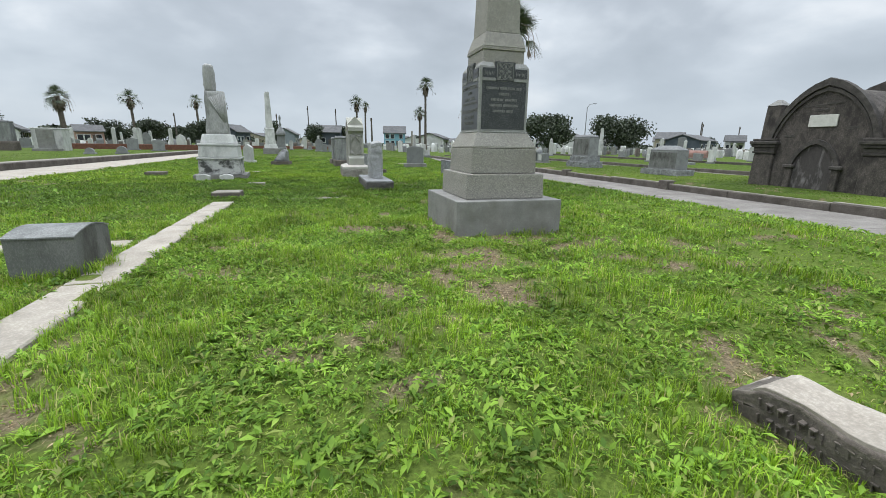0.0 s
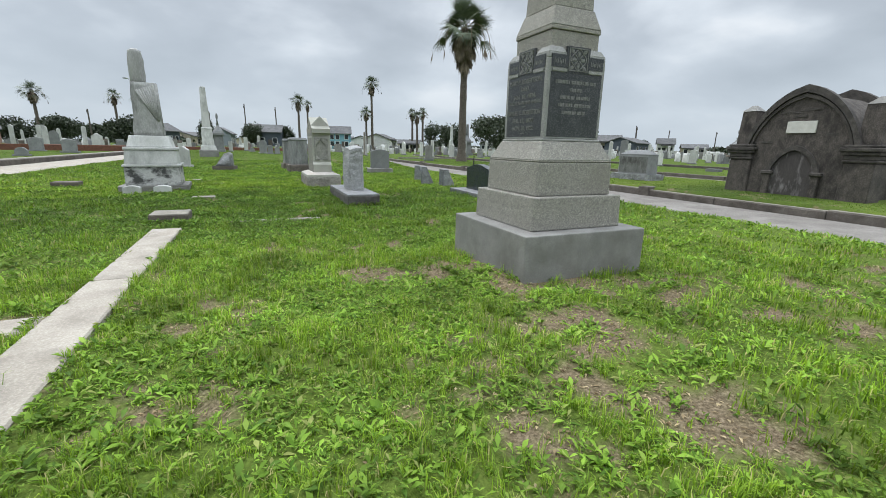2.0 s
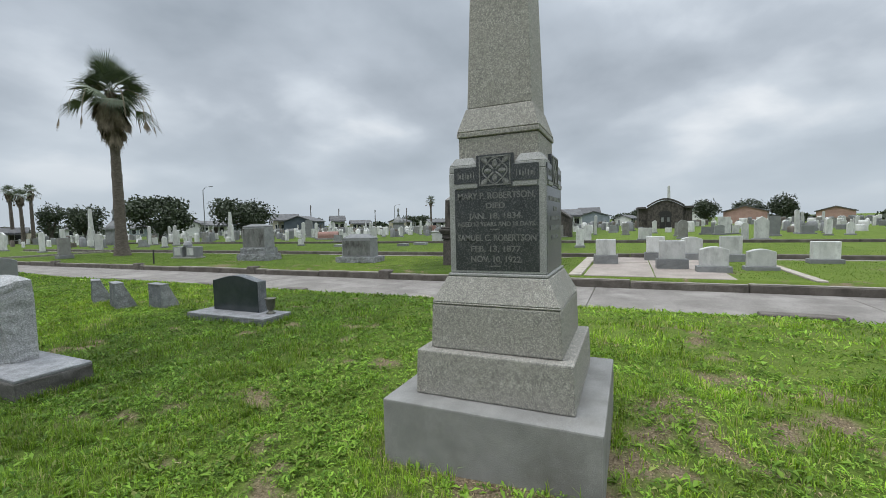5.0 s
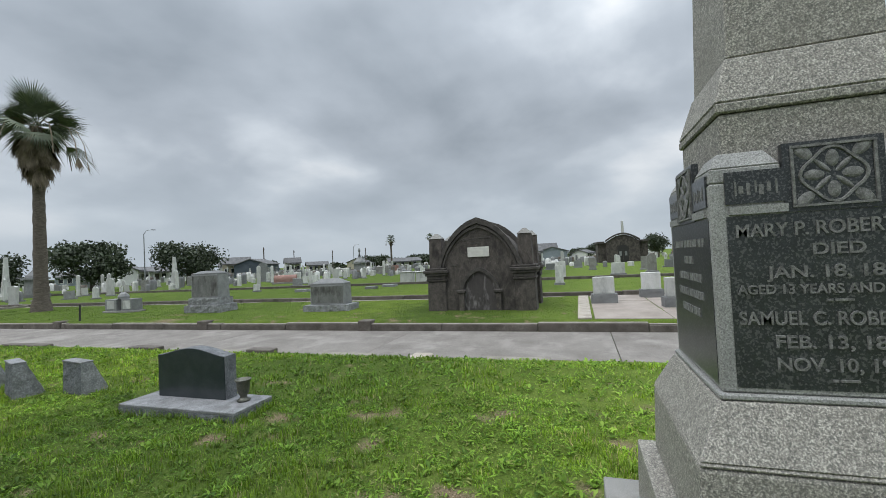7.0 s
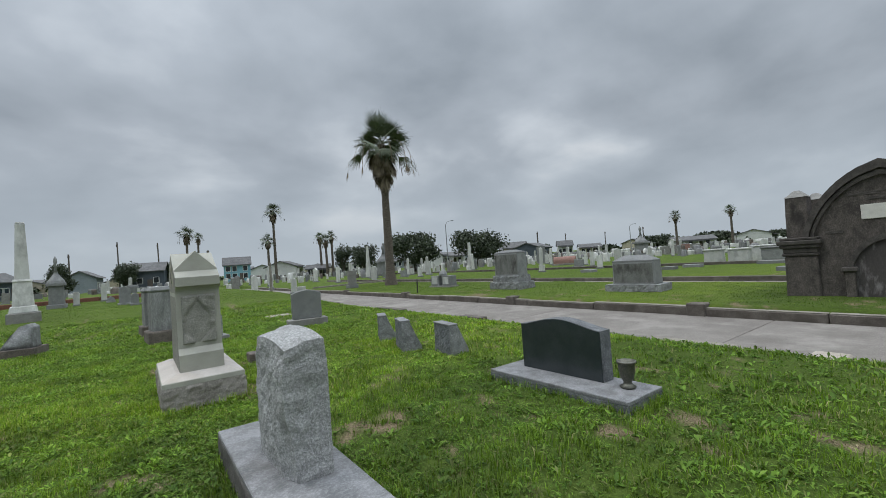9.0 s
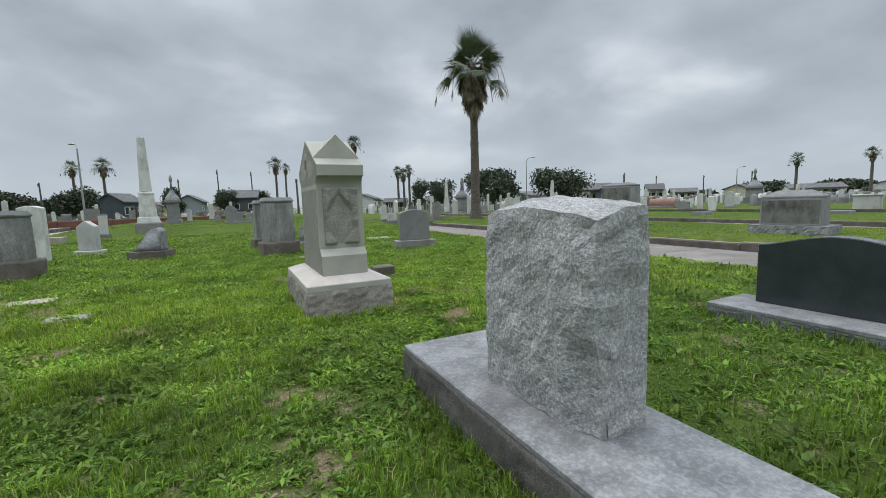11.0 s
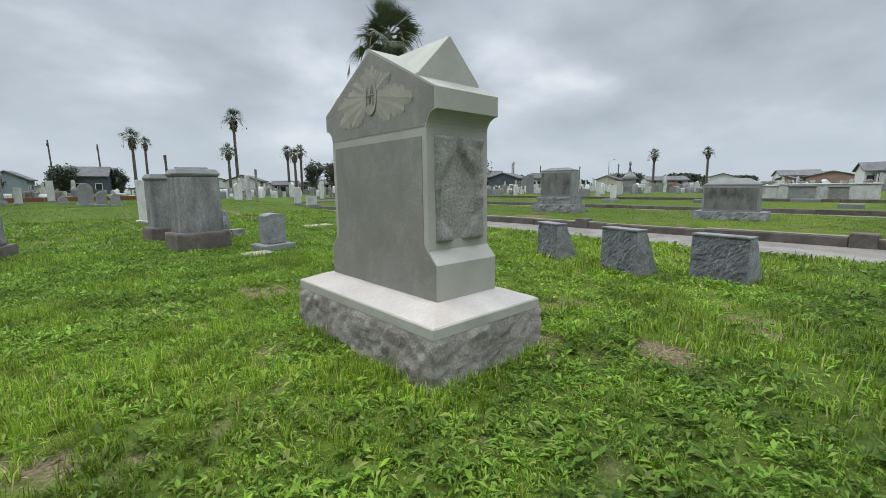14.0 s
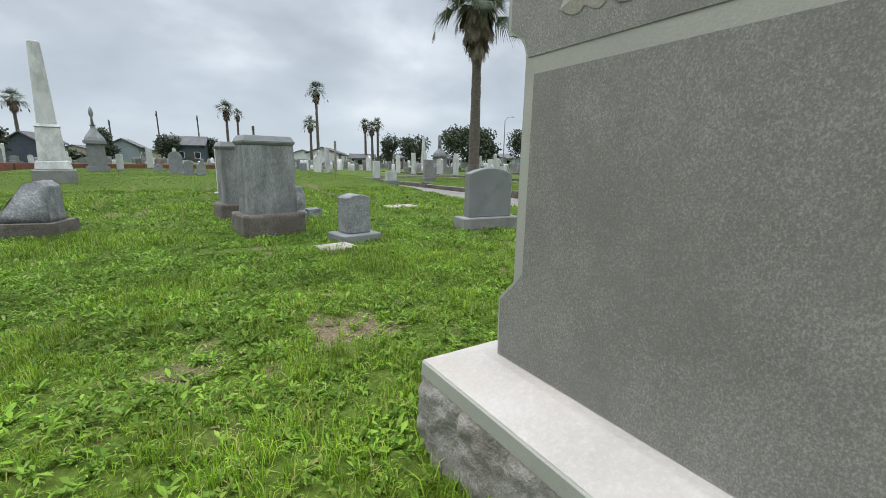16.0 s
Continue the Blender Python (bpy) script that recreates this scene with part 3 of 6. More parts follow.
# the narrow concrete walk and its branch
walkway = tagged(new("pavement"), "narrow cracked concrete garden walk in the lawn", "walkway", kind="structure")
for k in range(5):
    y0 = -3.4 + 2.46 * k
    slab("paving_slab", -1.73, -1.37, y0, y0 + 2.45, -0.1, 0.035 + 0.004 * (k % 2), CONCRETE, "", parent=walkway, rough=0.012)
for k in range(4):
    slab("paving_slab", -1.742 - 1.5 * (k + 1), -1.742 - 1.5 * k, 5.38, 5.66, -0.1, 0.03, CONCRETE, "", parent=walkway, rough=0.012)
slab("edging_strip", -1.35, 0.6, 9.33, 9.45, -0.1, 0.012, KERB_TOP, "narrow concrete strip sunk in the grass", "edging")

# paved plot
plaza = tagged(new("pavement_plot"), "cracked buff concrete family plot", "paving", kind="structure")
for k in range(2):
    for j in range(3):
        slab("paving_slab", 13.5 + 2.3 * j, 13.5 + 2.3 * j + 2.27, 2.2 + 2.1 * k, 2.2 + 2.1 * k + 2.07, -0.3, -0.105 + 0.012 * ((k + j) % 2), PLAZA, "", parent=plaza, rough=0.01)
slab("edging_strip", 13.5, 20.2, 6.45, 6.85, -0.3, -0.07, CONCRETE, "pale border of the paved plot", "edging")
slab("edging_strip", 13.5, 20.2, 0.2, 0.45, -0.3, -0.08, CONCRETE, "pale border strip in the grass", "edging")


# ---- the tall monument ----
def tall_monument(cx, cy):
    o = thing("monument", cx, cy, 0, 0, "tall grey granite obelisk monument with polished inscription panels", "monument")
    bm = bmesh.new()
    box(bm, -0.735, 0.735, -0.745, 0.745, -0.2, 0.45)
    part("plinth", soften(bm, 0.012, 2), GRANITE_PLAIN, o, "smooth weathered concrete plinth with brown stains")
    for n, a, b, z0, z1 in (("lower_step", 0.555, 0.565, 0.452, 0.775), ("upper_step", 0.465, 0.475, 0.778, 1.10)):
        bm = bmesh.new()
        frustum(bm, 0, 0, a, b, z0, a - 0.01, b - 0.01, z1)
        part(n, soften(bm, 0.012, 2), GRANITE, o)
    bm = bmesh.new()
    frustum(bm, 0, 0, 0.455, 0.465, 1.103, 0.455, 0.465, 1.118)
    v = frustum(bm, 0, 0, 0.455, 0.465, 1.119, 0.365, 0.375, 1.30)
    part("sloping_base", soften(bm, 0.006), GRANITE, o)
    bm = bmesh.new()
    frustum(bm, 0, 0, 0.36, 0.37, 1.302, 0.36, 0.37, 1.325)
    frustum(bm, 0, 0, 0.345, 0.355, 1.326, 0.345, 0.355, 2.06)
    part("die", soften(bm, 0.006), TRIM, o)
    # corner shoulders, each with a sloped top
    for sx in (-1, 1):
        for sy in (-1, 1):
            bm = bmesh.new()
            frustum(bm, sx * 0.235, sy * 0.245, 0.108, 0.108, 2.062, 0.106, 0.106, 2.112)
            frustum(bm, sx * 0.235, sy * 0.245, 0.106, 0.106, 2.113, 0.072, 0.072, 2.17)
            part("shoulder", soften(bm, 0.004), TRIM, o)
    bm = bmesh.new()
    frustum(bm, 0, 0, 0.285, 0.295, 2.061, 0.285, 0.295, 2.32)
    part("collar", soften(bm, 0.01, 2), GRANITE, o)
    bm = bmesh.new()
    frustum(bm, 0, 0, 0.296, 0.306, 2.322, 0.296, 0.306, 2.36)
    frustum(bm, 0, 0, 0.296, 0.306, 2.361, 0.24, 0.25, 2.54)
    part("cap_moulding", soften(bm, 0.006), GRANITE, o)
    bm = bmesh.new()
    frustum(bm, 0, 0, 0.232, 0.242, 2.542, 0.135, 0.14, 5.6)
    frustum(bm, 0, 0, 0.135, 0.14, 5.601, 0.01, 0.01, 5.9)
    part("shaft", soften(bm, 0.006), GRANITE, o)
    # panels on the four sides: polished field, two small tablets and a rosette
    for face, rz in enumerate((-90, 180, 0, 90)):
        half = 0.345 if face in (0, 3) else 0.335
        d = 0.345 if face in (0, 3) else 0.355
        m = pose(0, 0, 0, 0, 0, rz)

        def flat(name, x0, x1, z0, z1, mat, depth=0.008, label="", parent=o):
            bm = bmesh.new()
            box(bm, x0, x1, -d - depth, -d + 0.02, z0, z1)
            bm.transform(m)
            return part(name, bm, mat, parent, label)
        field = flat("inscription_panel", -0.31, 0.31, 1.345, 1.94, GRANITE_POLISH, 0.002, "polished dark granite panel")
        for s in (-1, 1):
            flat("tablet", s * 0.31, s * 0.13, 1.982, 2.095, GRANITE_POLISH, 0.006)
            for q in range(7):
                flat("ornament", s * (0.155 + 0.02 * q), s * (0.155 + 0.02 * q + 0.006 + 0.004 * (q % 3)), 2.01 + 0.008 * (q % 2), 2.06 - 0.008 * (q % 3), LETTER, 0.008)
            flat("ledge", s * 0.30, s * 0.13, 1.945, 1.973, TRIM, 0.012)
        ros = flat("rosette", -0.137, 0.137, 1.942, 2.175, GRANITE_POLISH, 0.005)
        # carved leaves of the rosette
        for k in range(12):
            bm = bmesh.new()
            a = 2 * math.pi * (k % 4) / 4 + (math.pi / 4 if k >= 4 else 0)
            rad, lx, lz = ((0.052, 0.030, 0.019), (0.112, 0.034, 0.02), (0.042, 0.034, 0.009))[k // 4]
            bmesh.ops.create_icosphere(bm, subdivisions=2, radius=1.0)
            for v in bm.verts:
                v.co = Vector((v.co.x * lx, v.co.y * 0.007, v.co.z * lz))
            bm.transform(m @ Matrix.Translation((rad * math.cos(a), -d - 0.004, 2.06 + rad * math.sin(a))) @ Matrix.Rotation(-a, 4, "Y"))
            part("leaf", bm, LETTER, ros)
        bm = bmesh.new()
        for x0, x1, z0, z1 in ((-0.115, 0.115, 2.155, 2.163), (-0.115, 0.115, 1.957, 1.965), (-0.115, -0.107, 1.966, 2.154), (0.107, 0.115, 1.966, 2.154)):
            box(bm, x0, x1, -d - 0.012, -d, z0, z1)
        bm.transform(m)
        part("border", bm, LETTER, ros)
        bm = bmesh.new()
        loops = []
        for dr, dy in ((-0.006, 0.0), (-0.004, -0.011), (0.004, -0.011), (0.006, 0.0)):
            loops.append([bm.verts.new(((0.083 + 0.008 * math.cos(8 * math.pi * k / 32) + dr) * math.cos(2 * math.pi * k / 32), -d + dy, 2.06 + (0.083 + 0.008 * math.cos(8 * math.pi * k / 32) + dr) * math.sin(2 * math.pi * k / 32))) for k in range(32)])
        for u, w in zip(loops, loops[1:]):
            for k in range(32):
                bm.faces.new((u[k], u[(k + 1) % 32], w[(k + 1) % 32], w[k]))
        bmesh.ops.recalc_face_normals(bm, faces=list(bm.faces))
        bm.transform(m)
        part("ring", bm, LETTER, ros)

        def line(text, size, z, width=None, bar=False):
            y = -d - 0.004
            if bar:
                bm = bmesh.new()
                x = -width / 2
                k = 0
                while x < width / 2 - 0.01:
                    w = 0.014 + 0.012 * ((k * 7) % 4)
                    box(bm, x, min(x + w, width / 2), y - 0.002, y + 0.004, z, z + size * 0.7)
                    x += w + 0.007 + (0.015 if k % 5 == 4 else 0)
                    k += 1
                bm.transform(m)
                part("worn_lettering", bm, LETTER, field)
            else:
                lettering(text, size, m @ pose(0, y, z, 90, 0, 0), LETTER, field, width)
        if rz == -90:
            line("MARY P. ROBERTSON,", 0.064, 1.865, 0.57)
            line("DIED", 0.054, 1.797, 0.14)
            line("JAN. 18, 1834.", 0.058, 1.722, 0.40)
            line("AGED 13 YEARS AND 18 DAYS.", 0.044, 1.668, 0.58)
            line("", 0.012, 1.64, 0.08, True)
            line("SAMUEL C. ROBERTSON", 0.064, 1.563, 0.58)
            line("FEB. 13, 1877.", 0.06, 1.485, 0.38)
            line("NOV. 10, 1922.", 0.06, 1.41, 0.38)
            line("", 0.012, 1.375, 0.08, True)
        else:
            for k, w in enumerate((0.5, 0.14, 0.36, 0.4, 0.3)):
                line("", 0.045, 1.84 - 0.07 * k, w, True)
    return o


tall_monument(2.592, 5.884)


# ---- the gabled monument ----
def lobed_leaf(bm, m, length, width, thick, lobes=4):
    """A flat lobed leaf with a raised middle, growing along z."""
    n = lobes * 4
    edge = []
    for k in range(n + 1):
        t = k / n
        w = width * math.sin(math.pi * min(1, t * 0.9 + 0.08)) ** 0.7 * (0.62 + 0.38 * abs(math.sin(math.pi * lobes * t)))
        edge.append((w if k < n else 0.0, length * t))
    mid = [bm.verts.new(m @ Vector((thick, 0, length * k / n))) for k in range(n + 1)]
    for side in (-1, 1):
        rim = [bm.verts.new(m @ Vector((0, side * w, z))) for w, z in edge[:-1]]
        for k in range(n - 1):
            bm.faces.new((mid[k], mid[k + 1], rim[k + 1], rim[k]))
        bm.faces.new((mid[n - 1], mid[n], rim[n - 1]))


def gabled_monument(cx, cy):
    o = thing("gabled_monument", cx, cy, 0, 0, "olive-grey granite monument with cross gables on a rock-faced base", "monument")
    bm = bmesh.new()
    box(bm, -0.465, 0.465, -0.85, 0.85, -0.15, 0.318)
    craggy(bm, 0.022, 0.045, 5.0, 2, keep=lambda c: c.z > 0.285)
    smooth(part("base", bm, ROCK_BASE, o, "rock-faced brown-stained granite base"))
    bm = bmesh.new()
    frustum(bm, 0, 0, 0.467, 0.852, 0.296, 0.465, 0.85, 0.362)
    part("drafted_margin", soften(bm, 0.006), GABLE_TRIM, o, "smooth tooled margin along the top of the base")
    bm = bmesh.new()
    frustum(bm, 0, 0, 0.462, 0.847, 0.3625, 0.30, 0.68, 0.425)
    part("base_top", soften(bm, 0.004), GABLE_TOP, o, "smooth pale washed base top")
    # one block, cut to a single outline and pushed through its thickness
    side = [(0.64, 0.42), (0.645, 0.645), (0.571, 0.722), (0.566, 1.441)]
    cove = [(0.566 + 0.089 * (1 - math.cos(math.pi / 2 * k / 6)), 1.441 + 0.091 * math.sin(math.pi / 2 * k / 6)) for k in range(1, 7)]
    half = side + cove + [(0.657, 1.535), (0.657, 1.65)]
    bm = bmesh.new()
    prism(bm, half + [(0.0, 1.992)] + [(-u, w) for u, w in reversed(half)], "x", -0.255, 0.255)
    part("block", bm, GABLE_TRIM, o, "smooth olive granite block with coved eaves")
    bm = bmesh.new()
    prism(bm, [(-0.252, 1.66), (0.252, 1.66), (0.252, 1.752), (0.0, 2.004), (-0.252, 1.752)], "y", -0.497, 0.497)
    part("narrow_gable", soften(bm, 0.004), GABLE_TRIM, o)
    for s in (-1, 1):
        # frosted face, running down to the edge at the foot
        bm = bmesh.new()
        prism(bm, [(0.632, 0.43), (0.636, 0.64), (0.562, 0.716), (0.528, 0.76), (0.524, 1.395), (-0.524, 1.395), (-0.528, 0.76), (-0.562, 0.716), (-0.636, 0.64), (-0.632, 0.43)], "x", s * 0.25, s * 0.2575)
        part("face_panel", bm, GABLE_FACE, o, "fine-dressed blank grey face")
        bm = bmesh.new()
        prism(bm, [(-0.553, 1.448), (0.553, 1.448), (0.578, 1.51), (0.64, 1.545), (0.64, 1.648), (0.0, 1.975), (-0.64, 1.648), (-0.64, 1.545), (-0.578, 1.51)], "x", s * 0.25, s * 0.2575)
        part("carved_field", bm, GABLE_FACE, o, "dark frosted gable field")
        # rock-faced end panel with a pointed hollow struck out of it
        bm = bmesh.new()
        nx, nz = 22, 40
        grid = []
        for a in range(nx + 1):
            row = []
            for b in range(nz + 1):
                u, z = -0.2 + 0.4 * a / nx, 0.765 + 0.645 * b / nz
                rim = 0 < a < nx and 0 < b < nz
                p = Vector((u * 6 + 4 * s, 3.1, z * 6))
                kite = max(0.0, 1 - abs(u + 0.02) / (0.16 * min(1, max(0.05, (1.36 - z) / 0.22)) * min(1, max(0.35, (z - 0.72) / 0.2))))
                d = max(0.004, 0.034 + 0.018 * noise.noise(p) + 0.012 * noise.noise(p * 2.7) + 0.007 * noise.noise(p * 7) - 0.04 * min(1, 5 * kite))
                row.append(bm.verts.new((u, s * (0.567 + (d if rim else -0.004)), z)))
            grid.append(row)
        for a in range(nx):
            for b in range(nz):
                q = (grid[a][b], grid[a + 1][b], grid[a + 1][b + 1], grid[a][b + 1])
                bm.faces.new(q if s < 0 else tuple(reversed(q)))
        back = [bm.verts.new((u, s * 0.50, z)) for u, z in ((-0.2, 0.765), (0.2, 0.765), (0.2, 1.41), (-0.2, 1.41))]
        bm.faces.new(back if s > 0 else list(reversed(back)))
        smooth(part("end_panel", bm, ROCK_OLIVE, o, "rock-faced granite panel with a pointed hollow"))
        # foliage in low relief about an oval medallion
        rnd = random.Random(4)
        m0 = Matrix.Translation((s * 0.2578, 0, 1.70)) @ (Matrix.Identity(4) if s > 0 else Matrix.Rotation(math.pi, 4, "Z"))
        bm = bmesh.new()
        for k in range(16):
            a = radians(-126 + 252 * k / 15 + rnd.uniform(-9, 9))
            L = 0.06
            while L < 0.34 + 0.07 * (k % 3):
                u, z = abs(math.sin(a)) * (L + 0.11), 1.70 + math.cos(a) * (L + 0.11)
                if z < 1.462 or u > 0.56 or z > 1.95 - 0.51 * u:
                    break
                L += 0.01
            lobed_leaf(bm, m0 @ Matrix.Rotation(a, 4, "X") @ Matrix.Translation((0.0006 * (k % 4), 0, 0.075)), L * rnd.uniform(0.75, 1.0), 0.024 + 0.13 * L, 0.0035, 5)
        part("foliage_relief", bm, GABLE_CARVE, o, "buff leaves carved in low relief")
        bm = bmesh.new()
        n = 28
        prism(bm, [(0.078 * math.cos(2 * math.pi * k / n), 0.125 * math.sin(2 * math.pi * k / n)) for k in range(n)], "x", 0.001, 0.008)
        bm.transform(m0)
        medal = part("medallion", bm, GABLE_CARVE, o, "oval medallion with a carved initial")
        bm = bmesh.new()
        for (y0, z0), (y1, z1) in (((-0.04, -0.06), (-0.03, 0.06)), ((-0.03, 0.06), (0.0, -0.05)), ((0.0, -0.05), (0.03, 0.06)), ((0.03, 0.06), (0.04, -0.06)), ((-0.05, 0.0), (0.05, 0.0))):
            tube(bm, (0.009, y0, z0), (0.009, y1, z1), 0.006, 0.006, 6)
        bm.transform(m0)
        part("initial", bm, GABLE_FACE, medal)
    return o


gabled_monument(1.42, 15.50)


# ---- the rustic headstone on its long base ----
def rustic_headstone():
    o = thing("rustic_headstone", 1.66, 11.67, 0, 0, "rough-hewn light grey granite headstone on a long lichen-spotted base", "headstone")
    bm = bmesh.new()
    # dark brown sides, with a greyer slab laid on top
    box(bm, -0.365, 0.295, -1.147, 1.085, -0.12, 0.215)
    craggy(bm, 0.026, 0.022, 4.5, 7, keep=lambda c: c.z > 0.195)
    smooth(part("base", bm, DARK_BASE, o, "dark brown rock-faced granite base"))
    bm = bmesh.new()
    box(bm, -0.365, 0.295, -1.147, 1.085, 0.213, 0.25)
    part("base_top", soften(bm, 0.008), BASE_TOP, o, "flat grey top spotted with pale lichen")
    bm = bmesh.new()
    box(bm, -0.16, 0.14, -0.385, 0.345, 0.252, 1.15)
    craggy(bm, 0.026, 0.032, 2.4, 3, keep=lambda c: c.x > 0.135)
    for v in bm.verts:
        t = step(0.95, 1.16, v.co.z).item()
        v.co.z += 0.05 * t * (1 - (v.co.y / 0.42) ** 2) - 0.05 * t * max(0, -v.co.x / 0.19)
        v.co.x *= 1 - 0.10 * t
    # long flakes struck off the edge
    for v in bm.verts:
        if v.co.x < -0.1 and v.co.y < -0.2 and v.co.z < 0.75:
            v.co.x += 0.05 * step(0.75, 0.45, v.co.z).item() * step(-0.2, -0.36, v.co.y).item()
    bm.normal_update()
    part("stone", bm, ROCK_GREY, o)
    return o


rustic_headstone()


# ---- the dark double headstone ----
def dark_headstone():
    o = thing("dark_headstone", 4.87, 11.72, 0, 0.0, "polished charcoal granite headstone with a serpentine top", "headstone")
    bm = bmesh.new()
    box(bm, -0.33, 0.33, -0.98, 0.98, -0.1, 0.085)
    craggy(bm, 10, 0.015, 7, 4, keep=lambda c: c.z > 0.07)
    part("base", bm, DARK_ROUGH, o, "rock-edged granite base")
    bm = bmesh.new()
    box(bm, -0.33, 0.33, -0.98, 0.98, 0.086, 0.125)
    part("base_top", soften(bm, 0.006), BASE_TOP, o)
    n = 24
    line = [(-0.47, 0.127), (0.73, 0.127)] + [(0.73 - 1.20 * k / n, 0.70 + 0.10 * math.sin(math.pi * k / n) ** 1.5) for k in range(n + 1)]
    bm = bmesh.new()
    prism(bm, line, "x", 0.06, 0.245)
    part("stone", bm, DARK_ROUGH, o, "rough-sawn grey edges")
    bm = bmesh.new()
    prism(bm, [(u * 0.985 + 0.002, w if w < 0.2 else w - 0.008) for u, w in line], "x", 0.052, 0.061)
    part("polished_face", bm, DARK_POLISH, o, "polished charcoal face reflecting the sky")
    return o


dark_headstone()


def bronze_vase(x, y, z):
    bm = bmesh.new()
    lathe(bm, [(0.095, 0.0), (0.105, 0.02), (0.06, 0.04), (0.05, 0.07), (0.085, 0.12), (0.10, 0.2), (0.102, 0.27), (0.125, 0.295), (0.125, 0.31), (0.1, 0.31), (0.09, 0.25)], 20)
    bm.transform(Matrix.Diagonal((0.82, 0.82, 0.92, 1)))
    ob = part("grave_vase", bm, BRONZE)
    ob.matrix_basis = pose(x, y, z)
    return tagged(smooth(ob), "empty dark bronze flower vase on a headstone base", "vase")


bronze_vase(4.95, 10.98, 0.126)


# ---- low stones near the walk ----
def block_marker():
    o = thing("grave_marker", -1.95, 4.52, 0, 0, "grey granite marker block with a curved top and dark stains", "grave marker")
    n = 14
    prof = [(-0.29, -0.1), (0.29, -0.1)] + [(0.29 - 0.58 * k / n, 0.355 + 0.055 * math.sin(math.pi * k / n)) for k in range(n + 1)]
    bm = bmesh.new()
    prism(bm, prof, "x", -0.24, 0.24)
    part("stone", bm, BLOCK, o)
    bm = bmesh.new()
    top = [(0.30 - 0.60 * k / n, 0.358 + 0.055 * math.sin(math.pi * k / n)) for k in range(n + 1)]
    prism(bm, top + [(u, w + 0.012) for u, w in reversed(top)], "x", -0.245, 0.245)
    part("top_surface", bm, WEATHERED_GREY, o, "paler grey curved top")


block_marker()


FALLEN = (2.13, 1.02, -89)


def fallen_stone():
    o = thing("fallen_headstone", FALLEN[0], FALLEN[1], 0.0, FALLEN[2], "weathered white stone lying on its edge with worn letters", "headstone")

    def wear(bm, cuts):
        bmesh.ops.subdivide_edges(bm, edges=list(bm.edges), cuts=cuts, use_grid_fill=True)
        for v in bm.verts:
            e = max(0, abs(v.co.x) - 0.30) / 0.15
            if v.co.z > 0.08:
                v.co.z -= 0.075 * e * e + 0.02 * noise.noise(Vector((v.co.x * 5, v.co.y * 9, 2)))
            v.co.x -= 0.05 * math.copysign(1, v.co.x) * e * (v.co.z > 0.1)
            v.co += Vector((0, 1, 0.35)) * (noise.noise(v.co * 5) * 0.018 + noise.noise(v.co * 13) * 0.008)
        return bm
    bm = bmesh.new()
    box(bm, -0.45, 0.45, -0.105, 0.105, -0.12, 0.168)
    smooth(part("body", wear(bm, 16), BROWN_STONE, o, "dark brown side")).matrix_basis = pose(0, 0, 0.0, 8)
    bm = bmesh.new()
    box(bm, -0.445, 0.445, -0.095, 0.108, 0.162, 0.182)
    smooth(part("pale_top", wear(bm, 16), CONCRETE, o, "pale upper face")).matrix_basis = pose(0, 0, 0.0, 8)
    rnd = random.Random(2)
    for row in range(2):
        for k in range(17):
            bm = bmesh.new()
            x = -0.34 + 0.04 * k + 0.008 * rnd.random()
            z = 0.085 - 0.075 * row + 0.006 * rnd.random()
            box(bm, x, x + 0.007, -0.118, -0.09, z, z + 0.04)
            if k % 3:
                box(bm, x + 0.0071, x + 0.022, -0.118, -0.09, z + 0.033, z + 0.04)
            if k % 2:
                box(bm, x + 0.0071, x + 0.02, -0.118, -0.09, z, z + 0.007)
            part("worn_letter", bm, BROWN_STONE, o).matrix_basis = pose(0, 0, 0.0, 8)
    bm = bmesh.new()
    box(bm, -0.10, 0.10, -0.04, 0.04, -0.03, 0.04)
    craggy(bm, 3, 0.01, 12, 1)
    ob = part("stone_fragment", bm, MARBLE)
    ob.matrix_basis = pose(1.80, 0.82, 0.0, 0, 0, -40)
    tagged(ob, "pale broken stone fragment in the grass", "stone")


fallen_stone()


def flat_marker(x, y, lx, ly, h, mat, label, rz=0, z=0.0):
    bm = bmesh.new()
    box(bm, -lx / 2, lx / 2, -ly / 2, ly / 2, -0.1, h)
    soften(bm, 0.015)
    ob = part("flat_marker", bm, mat)
    ob.matrix_basis = pose(x, y, z, 0, 0, rz)
    return tagged(ob, label, "grave marker", "flat markers in the grass")


flat_marker(-1.62, 9.72, 0.52, 0.5, 0.14, BROWN_STONE, "low dark-edged stone slab at the end of the walk")
flat_marker(-1.62, 9.72, 0.50, 0.48, 0.02, KERB_TOP, "pale top of the low slab", z=0.142).data.transform(Matrix.Diagonal((1, 1, 0.15, 1)))
flat_marker(-4.9, 16.0, 0.56, 0.4, 0.15, BROWN_STONE, "brown stone marker in the grass")
flat_marker(-1.46, 12.6, 0.45, 0.25, 0.06, KERB_TOP, "pale flat marker in the grass")
flat_marker(-1.44, 16.2, 0.42, 0.3, 0.04, KERB_TOP, "pale flat marker in the grass")
flat_marker(1.86, 20.25, 0.46, 0.36, 0.05, CONCRETE, "pale flat marker in the grass", 8)
flat_marker(4.88, 24.5, 0.8, 0.5, 0.05, CONCRETE, "pale flat marker in the grass")
flat_marker(-5.7, 29.8, 1.0, 0.5, 0.2, CONCRETE, "pale stone slab in the grass", 0, 0.2)
flat_marker(2.55, 17.0, 0.35, 0.3, 0.16, BROWN_STONE, "small brown footstone behind the gabled monument")
